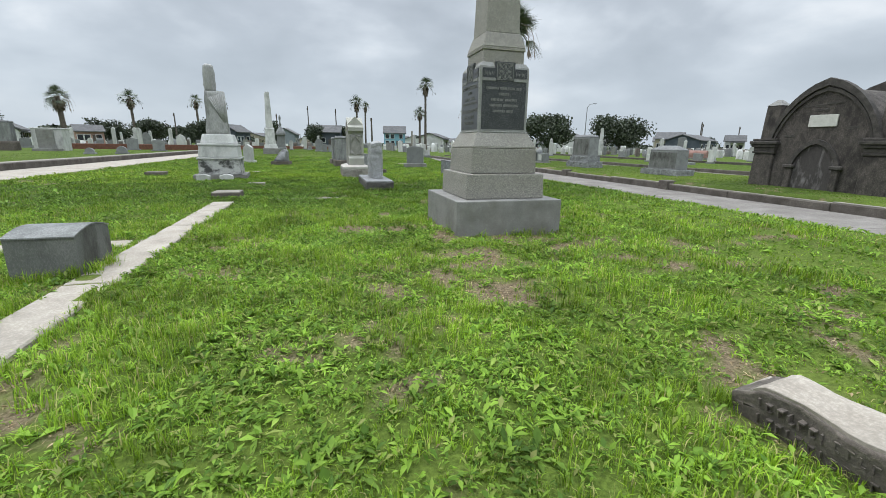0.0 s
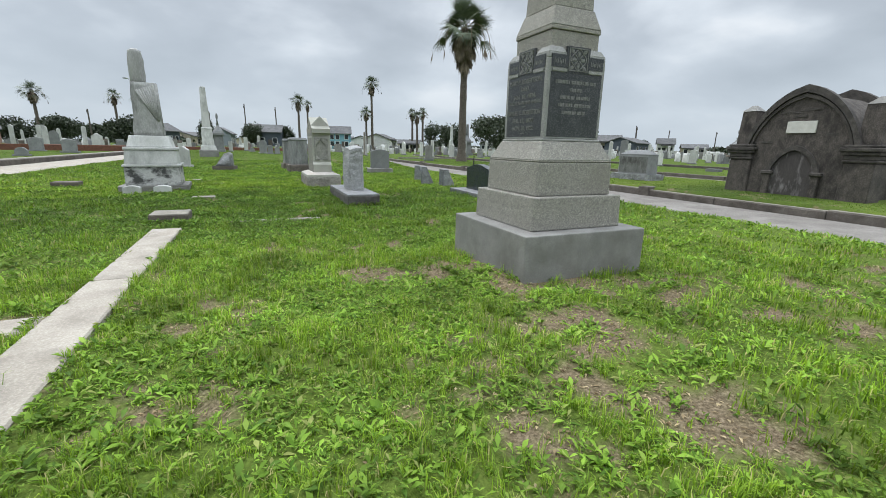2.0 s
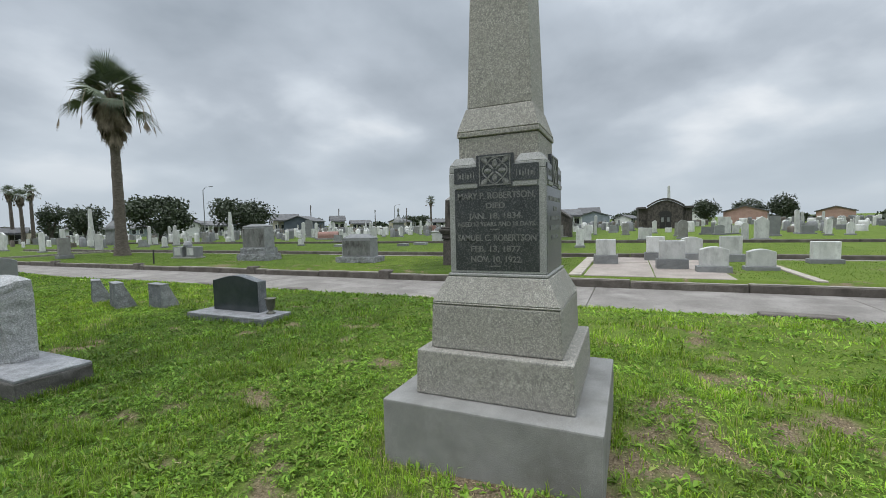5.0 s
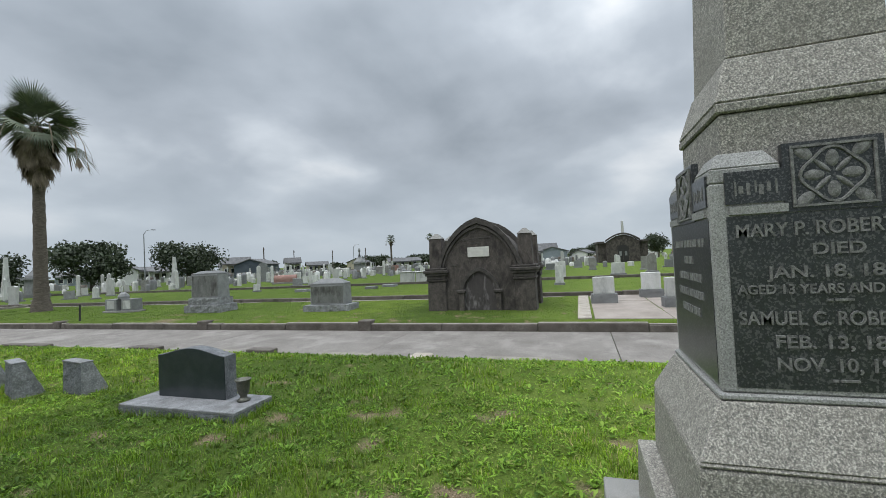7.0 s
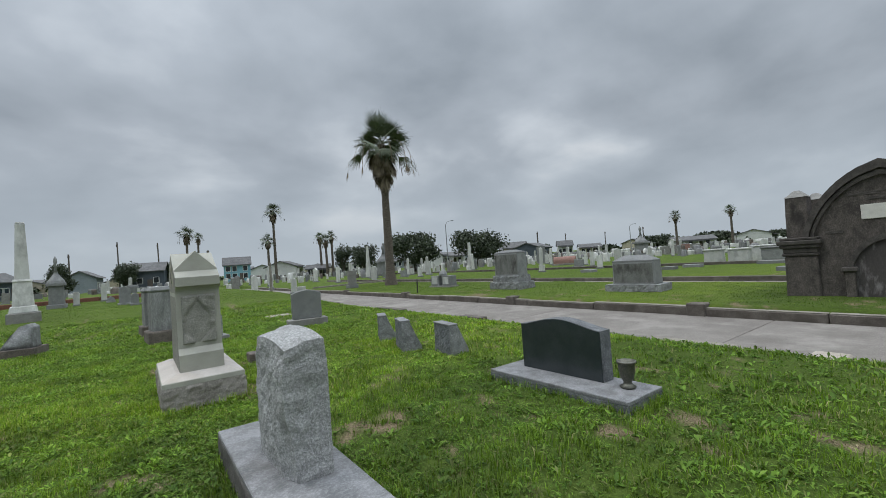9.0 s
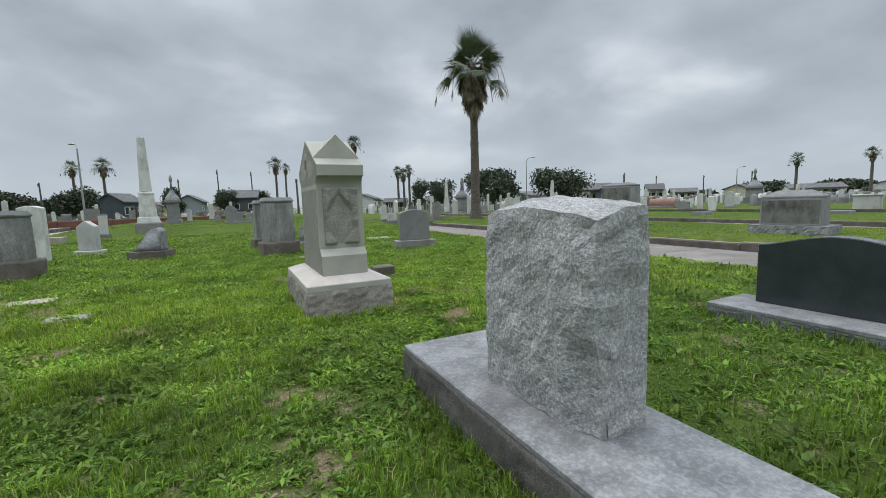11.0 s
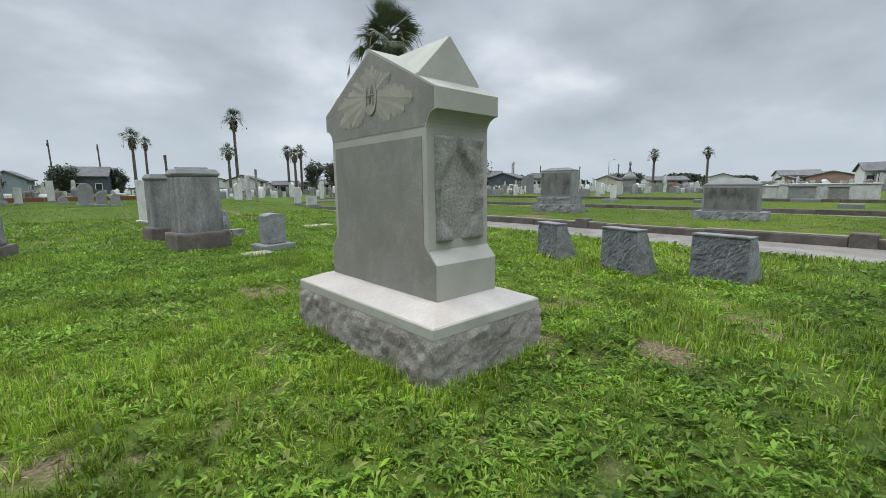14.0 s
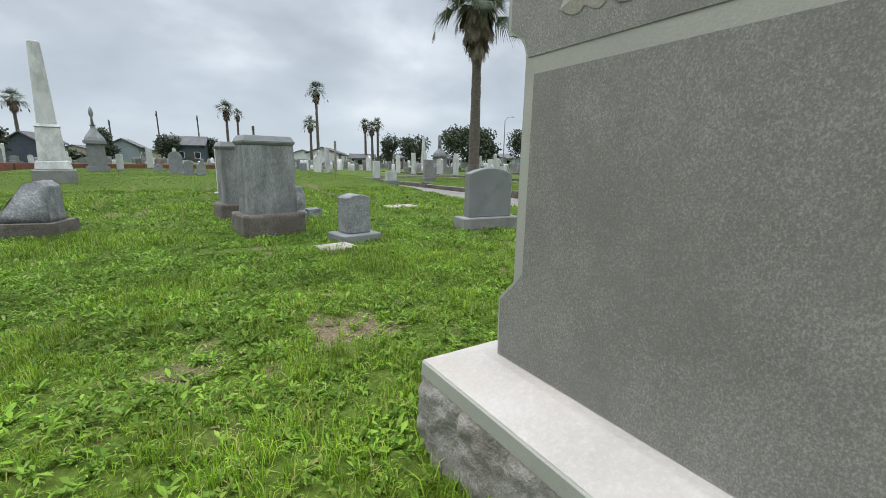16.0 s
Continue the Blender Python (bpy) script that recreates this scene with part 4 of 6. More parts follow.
flat_marker(-2.3, 17.6, 0.7, 0.3, 0.05, CONCRETE, "pale flat marker in the grass", 5)


# ---- slanted rough stones by the lane ----
def slant_stone(x, y, w, h, rz):
    o = thing("slant_stone", x, y, 0, rz, "small rough grey stone with a sloping back", "headstone", "slanted stones by the lane")
    a = w / 2
    bm = bmesh.new()
    prism(bm, [(-0.10, -0.1), (0.34, -0.1), (0.07, h - 0.02), (-0.085, h - 0.02)], "y", -a, a)
    craggy(bm, 0.03, 0.026, 6.5, x, keep=lambda c: abs(c.y) > a - 0.01)
    part("stone", bm, DARK_ROUGH, o)
    for s in (-1, 1):
        bm = bmesh.new()
        prism(bm, [(-0.097, -0.1), (0.337, -0.1), (0.068, h - 0.022), (-0.083, h - 0.022)], "y", s * a, s * (a + 0.006))
        part("sawn_end", bm, ROUGH_STONE, o, "paler sawn end face")
    bm = bmesh.new()
    box(bm, -0.1, 0.08, -a - 0.008, a + 0.008, h - 0.018, h + 0.006)
    part("top_edge", soften(bm, 0.004), BASE_TOP, o, "paler flat top edge")


slant_stone(5.03, 16.66, 0.52, 0.54, -24)
slant_stone(4.84, 15.47, 0.56, 0.55, -18)
slant_stone(5.12, 14.45, 0.60, 0.52, -10)


# ---- headstones ----
def headstone(x, y, w, h, t, mat, label, rz=0, z=0.0, base=None, shape="flat", base_mat=None, group="", name="headstone"):
    """An upright slab on an optional base; the broad face looks along -y before it is turned."""
    o = thing(name, x, y, z, rz, label, "headstone", group)
    zb = 0.0
    if base:
        bm = bmesh.new()
        bw, bt, bh = base
        box(bm, -bw / 2, bw / 2, -bt / 2, bt / 2, -0.12, bh)
        if bh > 0.3:
            craggy(bm, 5, 0.02, 4, x, keep=lambda c: c.z > bh - 0.02)
        else:
            soften(bm, 0.015)
        part("base", bm, base_mat or mat, o)
        zb = bh + 0.002
    a, n = w / 2, 12
    if shape == "arch":
        top = [(a * math.cos(math.pi * k / n), h - a + a * math.sin(math.pi * k / n)) for k in range(n + 1)]
    elif shape == "curve":
        top = [(a - w * k / n, h - 0.12 * w + 0.12 * w * math.sin(math.pi * k / n)) for k in range(n + 1)]
    elif shape == "point":
        top = [(a, h - 0.35 * w), (0, h), (-a, h - 0.35 * w)]
    else:
        top = [(a, h), (-a, h)]
    bm = bmesh.new()
    prism(bm, [(-a, zb - 0.03 if not base else zb), (a, zb - 0.03 if not base else zb)] + top, "y", -t / 2, t / 2)
    soften(bm, min(0.012, t * 0.1))
    part("stone", bm, mat, o)
    return o


def large_headstone(x, y, w, d, h, hb, rz, label):
    """A broad block with a moulded cap on a rock-faced base."""
    o = thing("large_headstone", x, y, 0, rz, label, "headstone", "row of grey headstones")
    bm = bmesh.new()
    box(bm, -w / 2 - 0.09, w / 2 + 0.09, -d / 2 - 0.09, d / 2 + 0.09, -0.15, hb)
    craggy(bm, 8, 0.025, 5, x * 3, keep=lambda c: c.z > hb - 0.02)
    smooth(part("base", bm, BROWN_STONE, o, "brown rock-faced base"))
    bm = bmesh.new()
    frustum(bm, 0, 0, w / 2, d / 2, hb + 0.002, w / 2 - 0.01, d / 2 - 0.01, h - 0.14)
    craggy(bm, 0.06, 0.014, 5, x, keep=lambda c: c.z > h - 0.15)
    part("die", bm, WEATHERED_GREY, o, "rain-streaked rough grey body")
    bm = bmesh.new()
    frustum(bm, 0, 0, w / 2 - 0.01, d / 2 - 0.01, h - 0.138, w / 2 + 0.02, d / 2 + 0.02, h - 0.09)
    frustum(bm, 0, 0, w / 2 + 0.02, d / 2 + 0.02, h - 0.089, w / 2 - 0.03, d / 2 - 0.03, h)
    part("cap", soften(bm, 0.008), CEMETERY_GREY, o, "moulded pale cap")
    return o


large_headstone(1.35, 21.95, 0.72, 0.5, 1.47, 0.33, 8, "grey granite headstone with a moulded cap on a brown base")
large_headstone(1.25, 24.1, 0.75, 0.5, 1.44, 0.3, 8, "grey granite headstone with a moulded cap on a brown base")
headstone(1.3, 28.6, 0.7, 1.3, 0.14, MARBLE, "white marble slab headstone beside grey headstones", -75, rise(1.3, 28.6).item(), base=(0.8, 0.3, 0.08))
headstone(2.30, 20.75, 0.36, 0.67, 0.3, ROUGH_STONE, "small rough grey headstone on a low base", 10, base=(0.6, 0.5, 0.12), shape="curve", base_mat=CEMETERY_GREY)
headstone(4.72, 20.75, 0.82, 1.05, 0.2, CEMETERY_GREY, "grey granite headstone with a gently curved top", -8, base=(1.1, 0.42, 0.22), shape="curve", base_mat=GRANITE_PLAIN)


def broken_urn(x, y):
    o = thing("broken_monument", x, y, 0, 20, "toppled grey stone fragments behind a headstone", "monument")
    bm = bmesh.new()
    lathe(bm, [(0.16, -0.05), (0.17, 0.1), (0.1, 0.16), (0.13, 0.3), (0.11, 0.45), (0.06, 0.62)], 12)
    craggy(bm, 1, 0.02, 6, 2)
    part("urn", bm, ROUGH_STONE, o)
    bm = bmesh.new()
    box(bm, 0.1, 0.42, -0.15, 0.15, -0.05, 0.16)
    craggy(bm, 4, 0.03, 6, 3)
    part("fragment", bm, ROUGH_STONE, o)


broken_urn(2.2, 23.6)


def wedge_stone(x, y, rz):
    o = thing("wedge_headstone", x, y, 0, rz, "rough grey wedge-shaped stone on a brown granite base", "headstone")
    bm = bmesh.new()
    box(bm, -0.41, 0.41, -0.36, 0.36, -0.1, 0.2)
    craggy(bm, 6, 0.015, 5, 8, keep=lambda c: c.z > 0.18)
    part("base", bm, BROWN_STONE, o)
    bm = bmesh.new()
    prism(bm, [(-0.34, 0.202), (0.32, 0.202), (0.31, 0.70), (0.22, 0.78), (0.08, 0.74)], "y", -0.22, 0.22)
    craggy(bm, 8, 0.03, 5, 9)
    smooth(part("stone", bm, ROUGH_STONE, o))


wedge_stone(-1.65, 23.25, -14)


# ---- the draped monument ----
def draped_monument(x, y):
    o = thing("draped_monument", x, y, 0, 4, "white marble monument with a broken draped column and black stains", "monument")
    bm = bmesh.new()
    box(bm, -0.72, 0.72, -0.68, 0.68, -0.1, 0.15)
    craggy(bm, 6, 0.02, 4, 1)
    part("footing", bm, GRANITE_PLAIN, o, "grey stone footing")
    for n, a, b, z0, z1, m in (("pedestal_base", 0.58, 0.565, 0.152, 0.60, MARBLE_STAINED), ("ledge", 0.60, 0.60, 0.602, 0.66, MARBLE), ("pedestal", 0.55, 0.52, 0.662, 1.0, MARBLE), ("cornice", 0.545, 0.54, 1.002, 1.07, MARBLE), ("pedestal_cap", 0.47, 0.40, 1.072, 1.34, MARBLE)):
        bm = bmesh.new()
        frustum(bm, 0, 0, a, a, z0, b, b, z1)
        part(n, soften(bm, 0.02, 2), m, o)
    bm = bmesh.new()
    frustum(bm, 0, 0, 0.30, 0.28, 1.342, 0.25, 0.23, 2.58)
    bmesh.ops.subdivide_edges(bm, edges=list(bm.edges), cuts=12, use_grid_fill=True)
    for v in bm.verts:
        fold = 0.035 * math.sin(14 * v.co.x + 9 * v.co.y + 2.5 * math.sin(2.2 * v.co.z)) * (v.co.z > 1.4)
        v.co.x *= 1 + fold
        v.co.y *= 1 + fold
        v.co += Vector((0.03, 0, 0)) * noise.noise(v.co * 3)
    smooth(part("draped_column", bm, MARBLE_GREY, o, "column wrapped in carved drapery"))
    for k in range(9):
        bm = bmesh.new()
        tube(bm, (0.27 - 0.05 * k, -0.26 - 0.004 * k, 2.55 - 0.02 * k), (0.31 - 0.012 * k, -0.24, 1.45 + 0.03 * k), 0.035, 0.02, 6)
        smooth(part("drapery_fold", bm, MARBLE_GREY, o))
    bm = bmesh.new()
    lathe(bm, [(0.15, 2.57), (0.165, 2.75), (0.16, 3.0), (0.15, 3.2), (0.13, 3.3), (0.05, 3.35)], 12, -0.1, 0)
    craggy(bm, 1, 0.02, 5, 4)
    smooth(part("broken_top", bm, MARBLE_GREY, o, "broken stump of the column"))
    return o


draped_monument(-2.72, 14.95)
for dx in (-0.33, 0.28):
    headstone(-2.72 + dx, 13.95, 0.36, 0.2, 0.14, MARBLE, "small white footstone before the draped monument", 0, shape="curve", group="footstones")


# ---- obelisks and urn monuments ----
def obelisk(x, y, w, h, mat, label, rz=0, z=0.0, dark_base=None):
    o = thing("obelisk", x, y, z, rz, label, "obelisk")
    k = w / 2
    bm = bmesh.new()
    box(bm, -k, k, -k, k, -0.2, 0.09 * h)
    part("footing", soften(bm, 0.03), dark_base or mat, o)
    bm = bmesh.new()
    frustum(bm, 0, 0, k * 0.84, k * 0.84, 0.09 * h + 0.002, k * 0.76, k * 0.76, 0.155 * h)
    part("base", soften(bm, 0.02), mat, o)
    bm = bmesh.new()
    frustum(bm, 0, 0, k * 0.64, k * 0.64, 0.155 * h + 0.002, k * 0.54, k * 0.54, 0.40 * h)
    frustum(bm, 0, 0, k * 0.60, k * 0.60, 0.401 * h, k * 0.52, k * 0.52, 0.425 * h)
    part("die", soften(bm, 0.01), mat, o)
    bm = bmesh.new()
    frustum(bm, 0, 0, k * 0.44, k * 0.44, 0.426 * h, k * 0.28, k * 0.28, h * 0.985)
    frustum(bm, 0, 0, k * 0.28, k * 0.28, h * 0.9851, k * 0.24, k * 0.24, h)
    part("shaft", soften(bm, 0.01), mat, o)
    return o


obelisk(-3.1, 33.0, 1.05, 4.15, MARBLE, "tall weathered white marble obelisk on a dark footing", 8, rise(-3.1, 33.0).item(), dark_base=GRANITE_PLAIN)


def urn_monument(x, y, w, h, mat, label, z=0.0):
    o = thing("urn_monument", x, y, z, 0, label, "monument")
    k = w / 2
    bm = bmesh.new()
    box(bm, -k, k, -k, k, -0.1, 0.08 * h)
    part("base", soften(bm, 0.02), mat, o)
    bm = bmesh.new()
    frustum(bm, 0, 0, k * 0.8, k * 0.8, 0.08 * h + 0.002, k * 0.74, k * 0.74, 0.43 * h)
    frustum(bm, 0, 0, k * 0.98, k * 0.98, 0.4301 * h, k * 0.98, k * 0.98, 0.48 * h)
    part("die", soften(bm, 0.01), mat, o)
    bm = bmesh.new()
    lathe(bm, [(k * 1.0, 0.481 * h), (k * 0.9, 0.53 * h), (k * 0.55, 0.6 * h), (k * 0.28, 0.66 * h), (k * 0.2, 0.7 * h), (k * 0.34, 0.72 * h)], 16)
    part("dome", bm, mat, o)
    bm = bmesh.new()
    lathe(bm, [(k * 0.16, 0.721 * h), (k * 0.1, 0.83 * h), (k * 0.22, 0.88 * h), (k * 0.2, 0.94 * h), (k * 0.05, h)], 10)
    smooth(part("urn", bm, mat, o))
    return o


urn_monument(-3.1, 42.0, 0.85, 3.1, CEMETERY_GREY, "grey granite monument with a domed cap and urn", 0.42)


# ---- the brick burial vault ----
def ogive(a, z0, z1, n=14):
    """Right half of a pointed arch, from the springing up to the apex."""
    pts = []
    for k in range(n + 1):
        t = k / n
        h = z1 - z0
        r = (a * a + h * h) / (2 * a)
        arc = (math.sqrt(max(0, r * r - (t * h) ** 2)) - (r - a)) / a
        pts.append((a * (0.8 * arc + 0.2 * (1 - t)) if k < n else 0.0, z0 + h * t))
    return pts


def burial_vault(x, y, z):
    o = thing("burial_vault", x, y, z, 0, "soot-stained stucco burial vault with a pointed barrel roof", "tomb")
    D = 2.7
    half = ogive(1.54, 1.5, 3.2)
    outer = [(1.54, -0.1)] + half + [(-u, w) for u, w in reversed(half[:-1])] + [(-1.54, -0.1)]
    bm = bmesh.new()
    prism(bm, outer, "x", 0.14, D)
    part("barrel", bm, VAULT, o)
    inner = ogive(1.5, 1.5, 3.26)
    face = [(1.5, -0.1)] + inner + [(-u, w) for u, w in reversed(inner[:-1])] + [(-1.5, -0.1)]
    bm = bmesh.new()
    prism(bm, face, "x", 0.06, 0.139)
    part("front_wall", bm, VAULT, o, "mottled brown stucco front")
    for yy, zz, w in ((-0.25, 2.72, 0.5), (0.35, 2.66, 0.62), (-0.85, 1.95, 0.3), (0.95, 1.72, 0.35), (0.1, 2.52, 0.4)):
        bm = bmesh.new()
        box(bm, 0.05, 0.062, yy - w / 2, yy + w / 2, zz - 0.035, zz + 0.035)
        craggy(bm, 3, 0.02, 9, yy)
        part("spalled_patch", bm, VAULT_TRIM, o)
    # moulded rib round the front gable
    for r0, r1, d0 in ((1.50, 1.64, -0.04), (1.40, 1.47, 0.0)):
        a, b = ogive(r0, 1.5, 3.26 + (r0 - 1.5) * 1.6), ogive(r1, 1.5, 3.26 + (r1 - 1.5) * 1.6)
        ring = b + [(-u, w) for u, w in reversed(b[:-1])]
        ring_in = a + [(-u, w) for u, w in reversed(a[:-1])]
        bm = bmesh.new()
        prism(bm, ring + list(reversed(ring_in)), "x", d0, 0.16 if d0 < 0 else 0.07)
        part("arch_moulding", bm, VAULT_TRIM, o)
    # the same arch stands up at the back
    a, b = ogive(1.40, 1.5, 3.12), ogive(1.66, 1.5, 3.5)
    bm = bmesh.new()
    prism(bm, b + [(-u, w) for u, w in reversed(b[:-1])] + [(-u, w) for u, w in a] + list(reversed(a[:-1])), "x", D - 0.2, D + 0.06)
    part("back_arch", bm, VAULT_TRIM, o)
    # blocked doorway, arch hood and side shafts
    dh = ogive(0.64, 0.74, 1.47)
    door = [(0.64, -0.1)] + dh + [(-u, w) for u, w in reversed(dh[:-1])] + [(-0.64, -0.1)]
    bm = bmesh.new()
    prism(bm, door, "x", 0.045, 0.062)
    part("blocked_door", bm, VAULT_DOOR, o, "dark plastered doorway with white flaking")
    a, b = ogive(0.64, 0.74, 1.47), ogive(0.76, 0.74, 1.62)
    bm = bmesh.new()
    prism(bm, b + [(-u, w) for u, w in reversed(b[:-1])] + [(-u, w) for u, w in a] + list(reversed(a[:-1])), "x", -0.03, 0.07)
    part("door_hood", bm, VAULT_TRIM, o)
    for s in (-1, 1):
        bm = bmesh.new()
        box(bm, -0.05, 0.06, s * 0.70 - 0.1, s * 0.70 + 0.1, -0.1, 0.66)
        part("door_shaft", soften(bm, 0.015), VAULT, o)
        bm = bmesh.new()
        box(bm, -0.11, 0.06, s * 0.70 - 0.17, s * 0.70 + 0.17, 0.662, 0.79)
        part("shaft_capital", soften(bm, 0.03), VAULT_TRIM, o)
    bm = bmesh.new()
    box(bm, 0.02, 0.07, -0.42, 0.40, 2.0, 2.37)
    part("plaque", soften(bm, 0.008), PLAQUE, o, "pale marble name plaque")
    # corner piers with moulded capitals and blunt pinnacles, front and back
    for s in (-1, 1):
        for x0 in (-0.02, D - 0.75):
            bm = bmesh.new()
            frustum(bm, x0 + 0.37, s * 1.68, 0.38, 0.38, -0.1, 0.36, 0.36, 1.12)
            pier = part("pier", soften(bm, 0.03), VAULT, o)
            for hw, z0, z1 in ((0.40, 1.121, 1.20), (0.38, 1.201, 1.34), (0.44, 1.341, 1.44), (0.49, 1.441, 1.56), (0.43, 1.561, 1.64)):
                bm = bmesh.new()
                frustum(bm, x0 + 0.37, s * 1.68, hw, hw, z0, hw + 0.01, hw + 0.01, z1)
                part("moulding", soften(bm, 0.02), VAULT_TRIM, pier)
            bm = bmesh.new()
            frustum(bm, x0 + 0.40, s * 1.72, 0.26, 0.26, 1.642, 0.235, 0.235, 2.78)
            craggy(bm, 4, 0.015, 4, s + x0)
            part("pinnacle", bm, VAULT, pier)
            bm = bmesh.new()
            frustum(bm, x0 + 0.40, s * 1.72, 0.255, 0.255, 2.781, 0.06, 0.06, 2.98)
            part("pinnacle_cap", bm, GRANITE_PLAIN, pier)
    for s in (-1, 1):
        bm = bmesh.new()
        box(bm, 0.8, D - 0.8, s * 1.63, s * 1.80, -0.1, 1.2)
        part("side_wall", bm, VAULT, o)
        bm = bmesh.new()
        box(bm, 0.86, D - 0.84, s * 1.6, s * 1.98, 1.3, 1.5)
        part("side_cornice", bm, VAULT_TRIM, o)
    return o


burial_vault(15.75, 10.3, -0.12)


# ---- plots along the lane ----
def family_tomb(x, y, z, rz, w, h, label, base_h, steps=1, peak=0.12):
    o = thing("family_headstone", x, y, z, rz, label, "headstone", "large family stones along the lane")
    d = 0.75
    bm = bmesh.new()
    box(bm, -w / 2 - 0.24, w / 2 + 0.24, -d / 2 - 0.2, d / 2 + 0.2, -0.1, base_h)
    craggy(bm, 0.07, 0.06, 5, x, keep=lambda c: c.z > base_h - 0.02)
    part("base", bm, ROUGH_STONE, o, "rock-faced grey base")
    z0 = base_h + 0.002
    if steps > 1:
        bm = bmesh.new()
        box(bm, -w / 2 - 0.1, w / 2 + 0.1, -d / 2 - 0.08, d / 2 + 0.08, z0, z0 + 0.33)
        craggy(bm, 0.07, 0.05, 5, x + 1, keep=lambda c: c.z > z0 + 0.3)
        part("second_base", bm, ROUGH_STONE, o)
        z0 += 0.332
    bm = bmesh.new()
    frustum(bm, 0, 0, w / 2, d / 2, z0, w / 2 - 0.02, d / 2 - 0.02, h - peak - 0.06)
    part("die", soften(bm, 0.012), CEMETERY_GREY, o)
    bm = bmesh.new()
    box(bm, -w / 2 + 0.06, w / 2 - 0.06, -d / 2 - 0.003, -d / 2 + 0.03, z0 + 0.06, h - peak - 0.12)
    part("face_panel", bm, BLOCK, o, "darker inscription face")
    bm = bmesh.new()
    frustum(bm, 0, 0, w / 2 - 0.018, d / 2 - 0.018, h - peak - 0.058, w / 2 - 0.02, d / 2 - 0.02, h - peak)
    frustum(bm, 0, 0, w / 2 - 0.02, d / 2 - 0.02, h - peak + 0.001, w * 0.27, 0.06, h)
    part("cap", soften(bm, 0.008), CEMETERY_GREY, o, "low hipped cap stone")
    return o


family_tomb(16.6, 17.25, -0.12, -84, 1.62, 1.38, "grey granite family headstone with a low hipped cap", 0.26, 1, 0.2)
family_tomb(16.5, 24.0, -0.12, -84, 1.55, 2.0, "dark grey granite family headstone on a stepped base", 0.36, 2)


def twin_marker(x, y, z, rz):
    o = thing("twin_marker", x, y, z, rz, "pair of grey marker blocks with white marble plates", "grave marker")
    bm = bmesh.new()
    box(bm, -1.0, 1.0, -0.4, 0.4, -0.1, 0.1)
    part("base", soften(bm, 0.02), GRANITE_PLAIN, o)
    for s in (-1, 1):
        bm = bmesh.new()
        box(bm, s * 0.15, s * 0.9, -0.3, 0.3, 0.102, 0.72)
        b = part("block", soften(bm, 0.015), CEMETERY_GREY, o)
        bm = bmesh.new()
        box(bm, s * 0.28, s * 0.77, -0.312, -0.29, 0.2, 0.64)
        part("plate", bm, MARBLE, b, "white marble plate")
    bm = bmesh.new()
    lathe(bm, [(0.26, 0.722), (0.28, 0.85), (0.2, 1.0), (0.08, 1.08)], 10)
    part("centre_stone", bm, CEMETERY_GREY, o)


twin_marker(16.7, 30.3, -0.12, -84)


def plot_headstone(x, y, w, h, label, mat=MARBLE, rz=-88, base_h=0.22, shape="flat"):
    return headstone(x, y, w * 0.82, h, 0.3, mat, label, rz, -0.12, base=(w, 0.5, base_h), shape=shape, base_mat=CEMETERY_GREY, group="white headstones on the paved plot")


plot_headstone(17.6, 5.9, 0.92, 1.0, "white marble headstone on a grey base", base_h=0.36)
plot_headstone(16.1, 3.65, 0.98, 1.0, "white marble headstone on a rock-faced grey base", base_h=0.36)
plot_headstone(15.4, 2.5, 0.98, 0.84, "low white headstone with worn lettering on a grey base", base_h=0.2, shape="curve")
plot_headstone(19.4, 1.3, 0.9, 1.02, "cream headstone with worn lettering on a grey base", base_h=0.3)
plot_headstone(16.4, 1.0, 0.95, 0.7, "low white headstone with worn lettering on a flat base", base_h=0.12, shape="curve")
plot_headstone(19.4, 4.0, 0.85, 1.02, "white marble headstone on a grey base", base_h=0.34)
plot_headstone(19.9, 2.6, 0.95, 0.98, "white headstone with worn lettering on a grey base", base_h=0.28, shape="curve")
plot_headstone(19.2, -1.6, 1.0, 0.8, "pale headstone at the edge of the plot", base_h=0.15)
plot_headstone(36.0, 3.9, 1.2, 1.05, "white marble headstone on the far lawn", base_h=0.2)
for x, y, w, h, m, sh, lb in ((28.1, 8.0, 0.5, 1.25, MARBLE, "curve", "white upright headstone on the lawn"), (34.6, 8.1, 0.6, 1.4, MARBLE, "curve", "white upright headstone on the lawn"), (40.0, 0.9, 0.75, 1.6, GRANITE_PLAIN, "arch", "dark round-topped headstone on the lawn"), (48.9, -3.6, 1.1, 1.75, MARBLE, "flat", "broad white headstone on the lawn"), (36.8, -3.8, 0.9, 1.75, MARBLE, "point", "tall white headstone on the lawn"), (34.9, -2.4, 0.42, 1.35, MARBLE, "arch", "narrow white headstone on the lawn"), (43.7, -6.3, 0.8, 1.75, CEMETERY_GREY, "flat", "grey headstone on the lawn")):
    headstone(x, y, w, h, 0.2, m, lb, -85, -0.12, base=(w * 1.3, 0.45, 0.14), shape=sh, base_mat=CEMETERY_GREY)


def box_tomb(x, y, z, w, d, h, mat, label, rz=-84):
    o = thing("box_tomb", x, y, z, rz, label, "tomb")
    bm = bmesh.new()
    box(bm, -w / 2, w / 2, -d / 2, d / 2, -0.1, h - 0.1)
    part("body", soften(bm, 0.02), mat, o)
    bm = bmesh.new()
    box(bm, -w / 2 - 0.06, w / 2 + 0.06, -d / 2 - 0.06, d / 2 + 0.06, h - 0.098, h)
    part("lid", soften(bm, 0.02), mat, o)
    return o


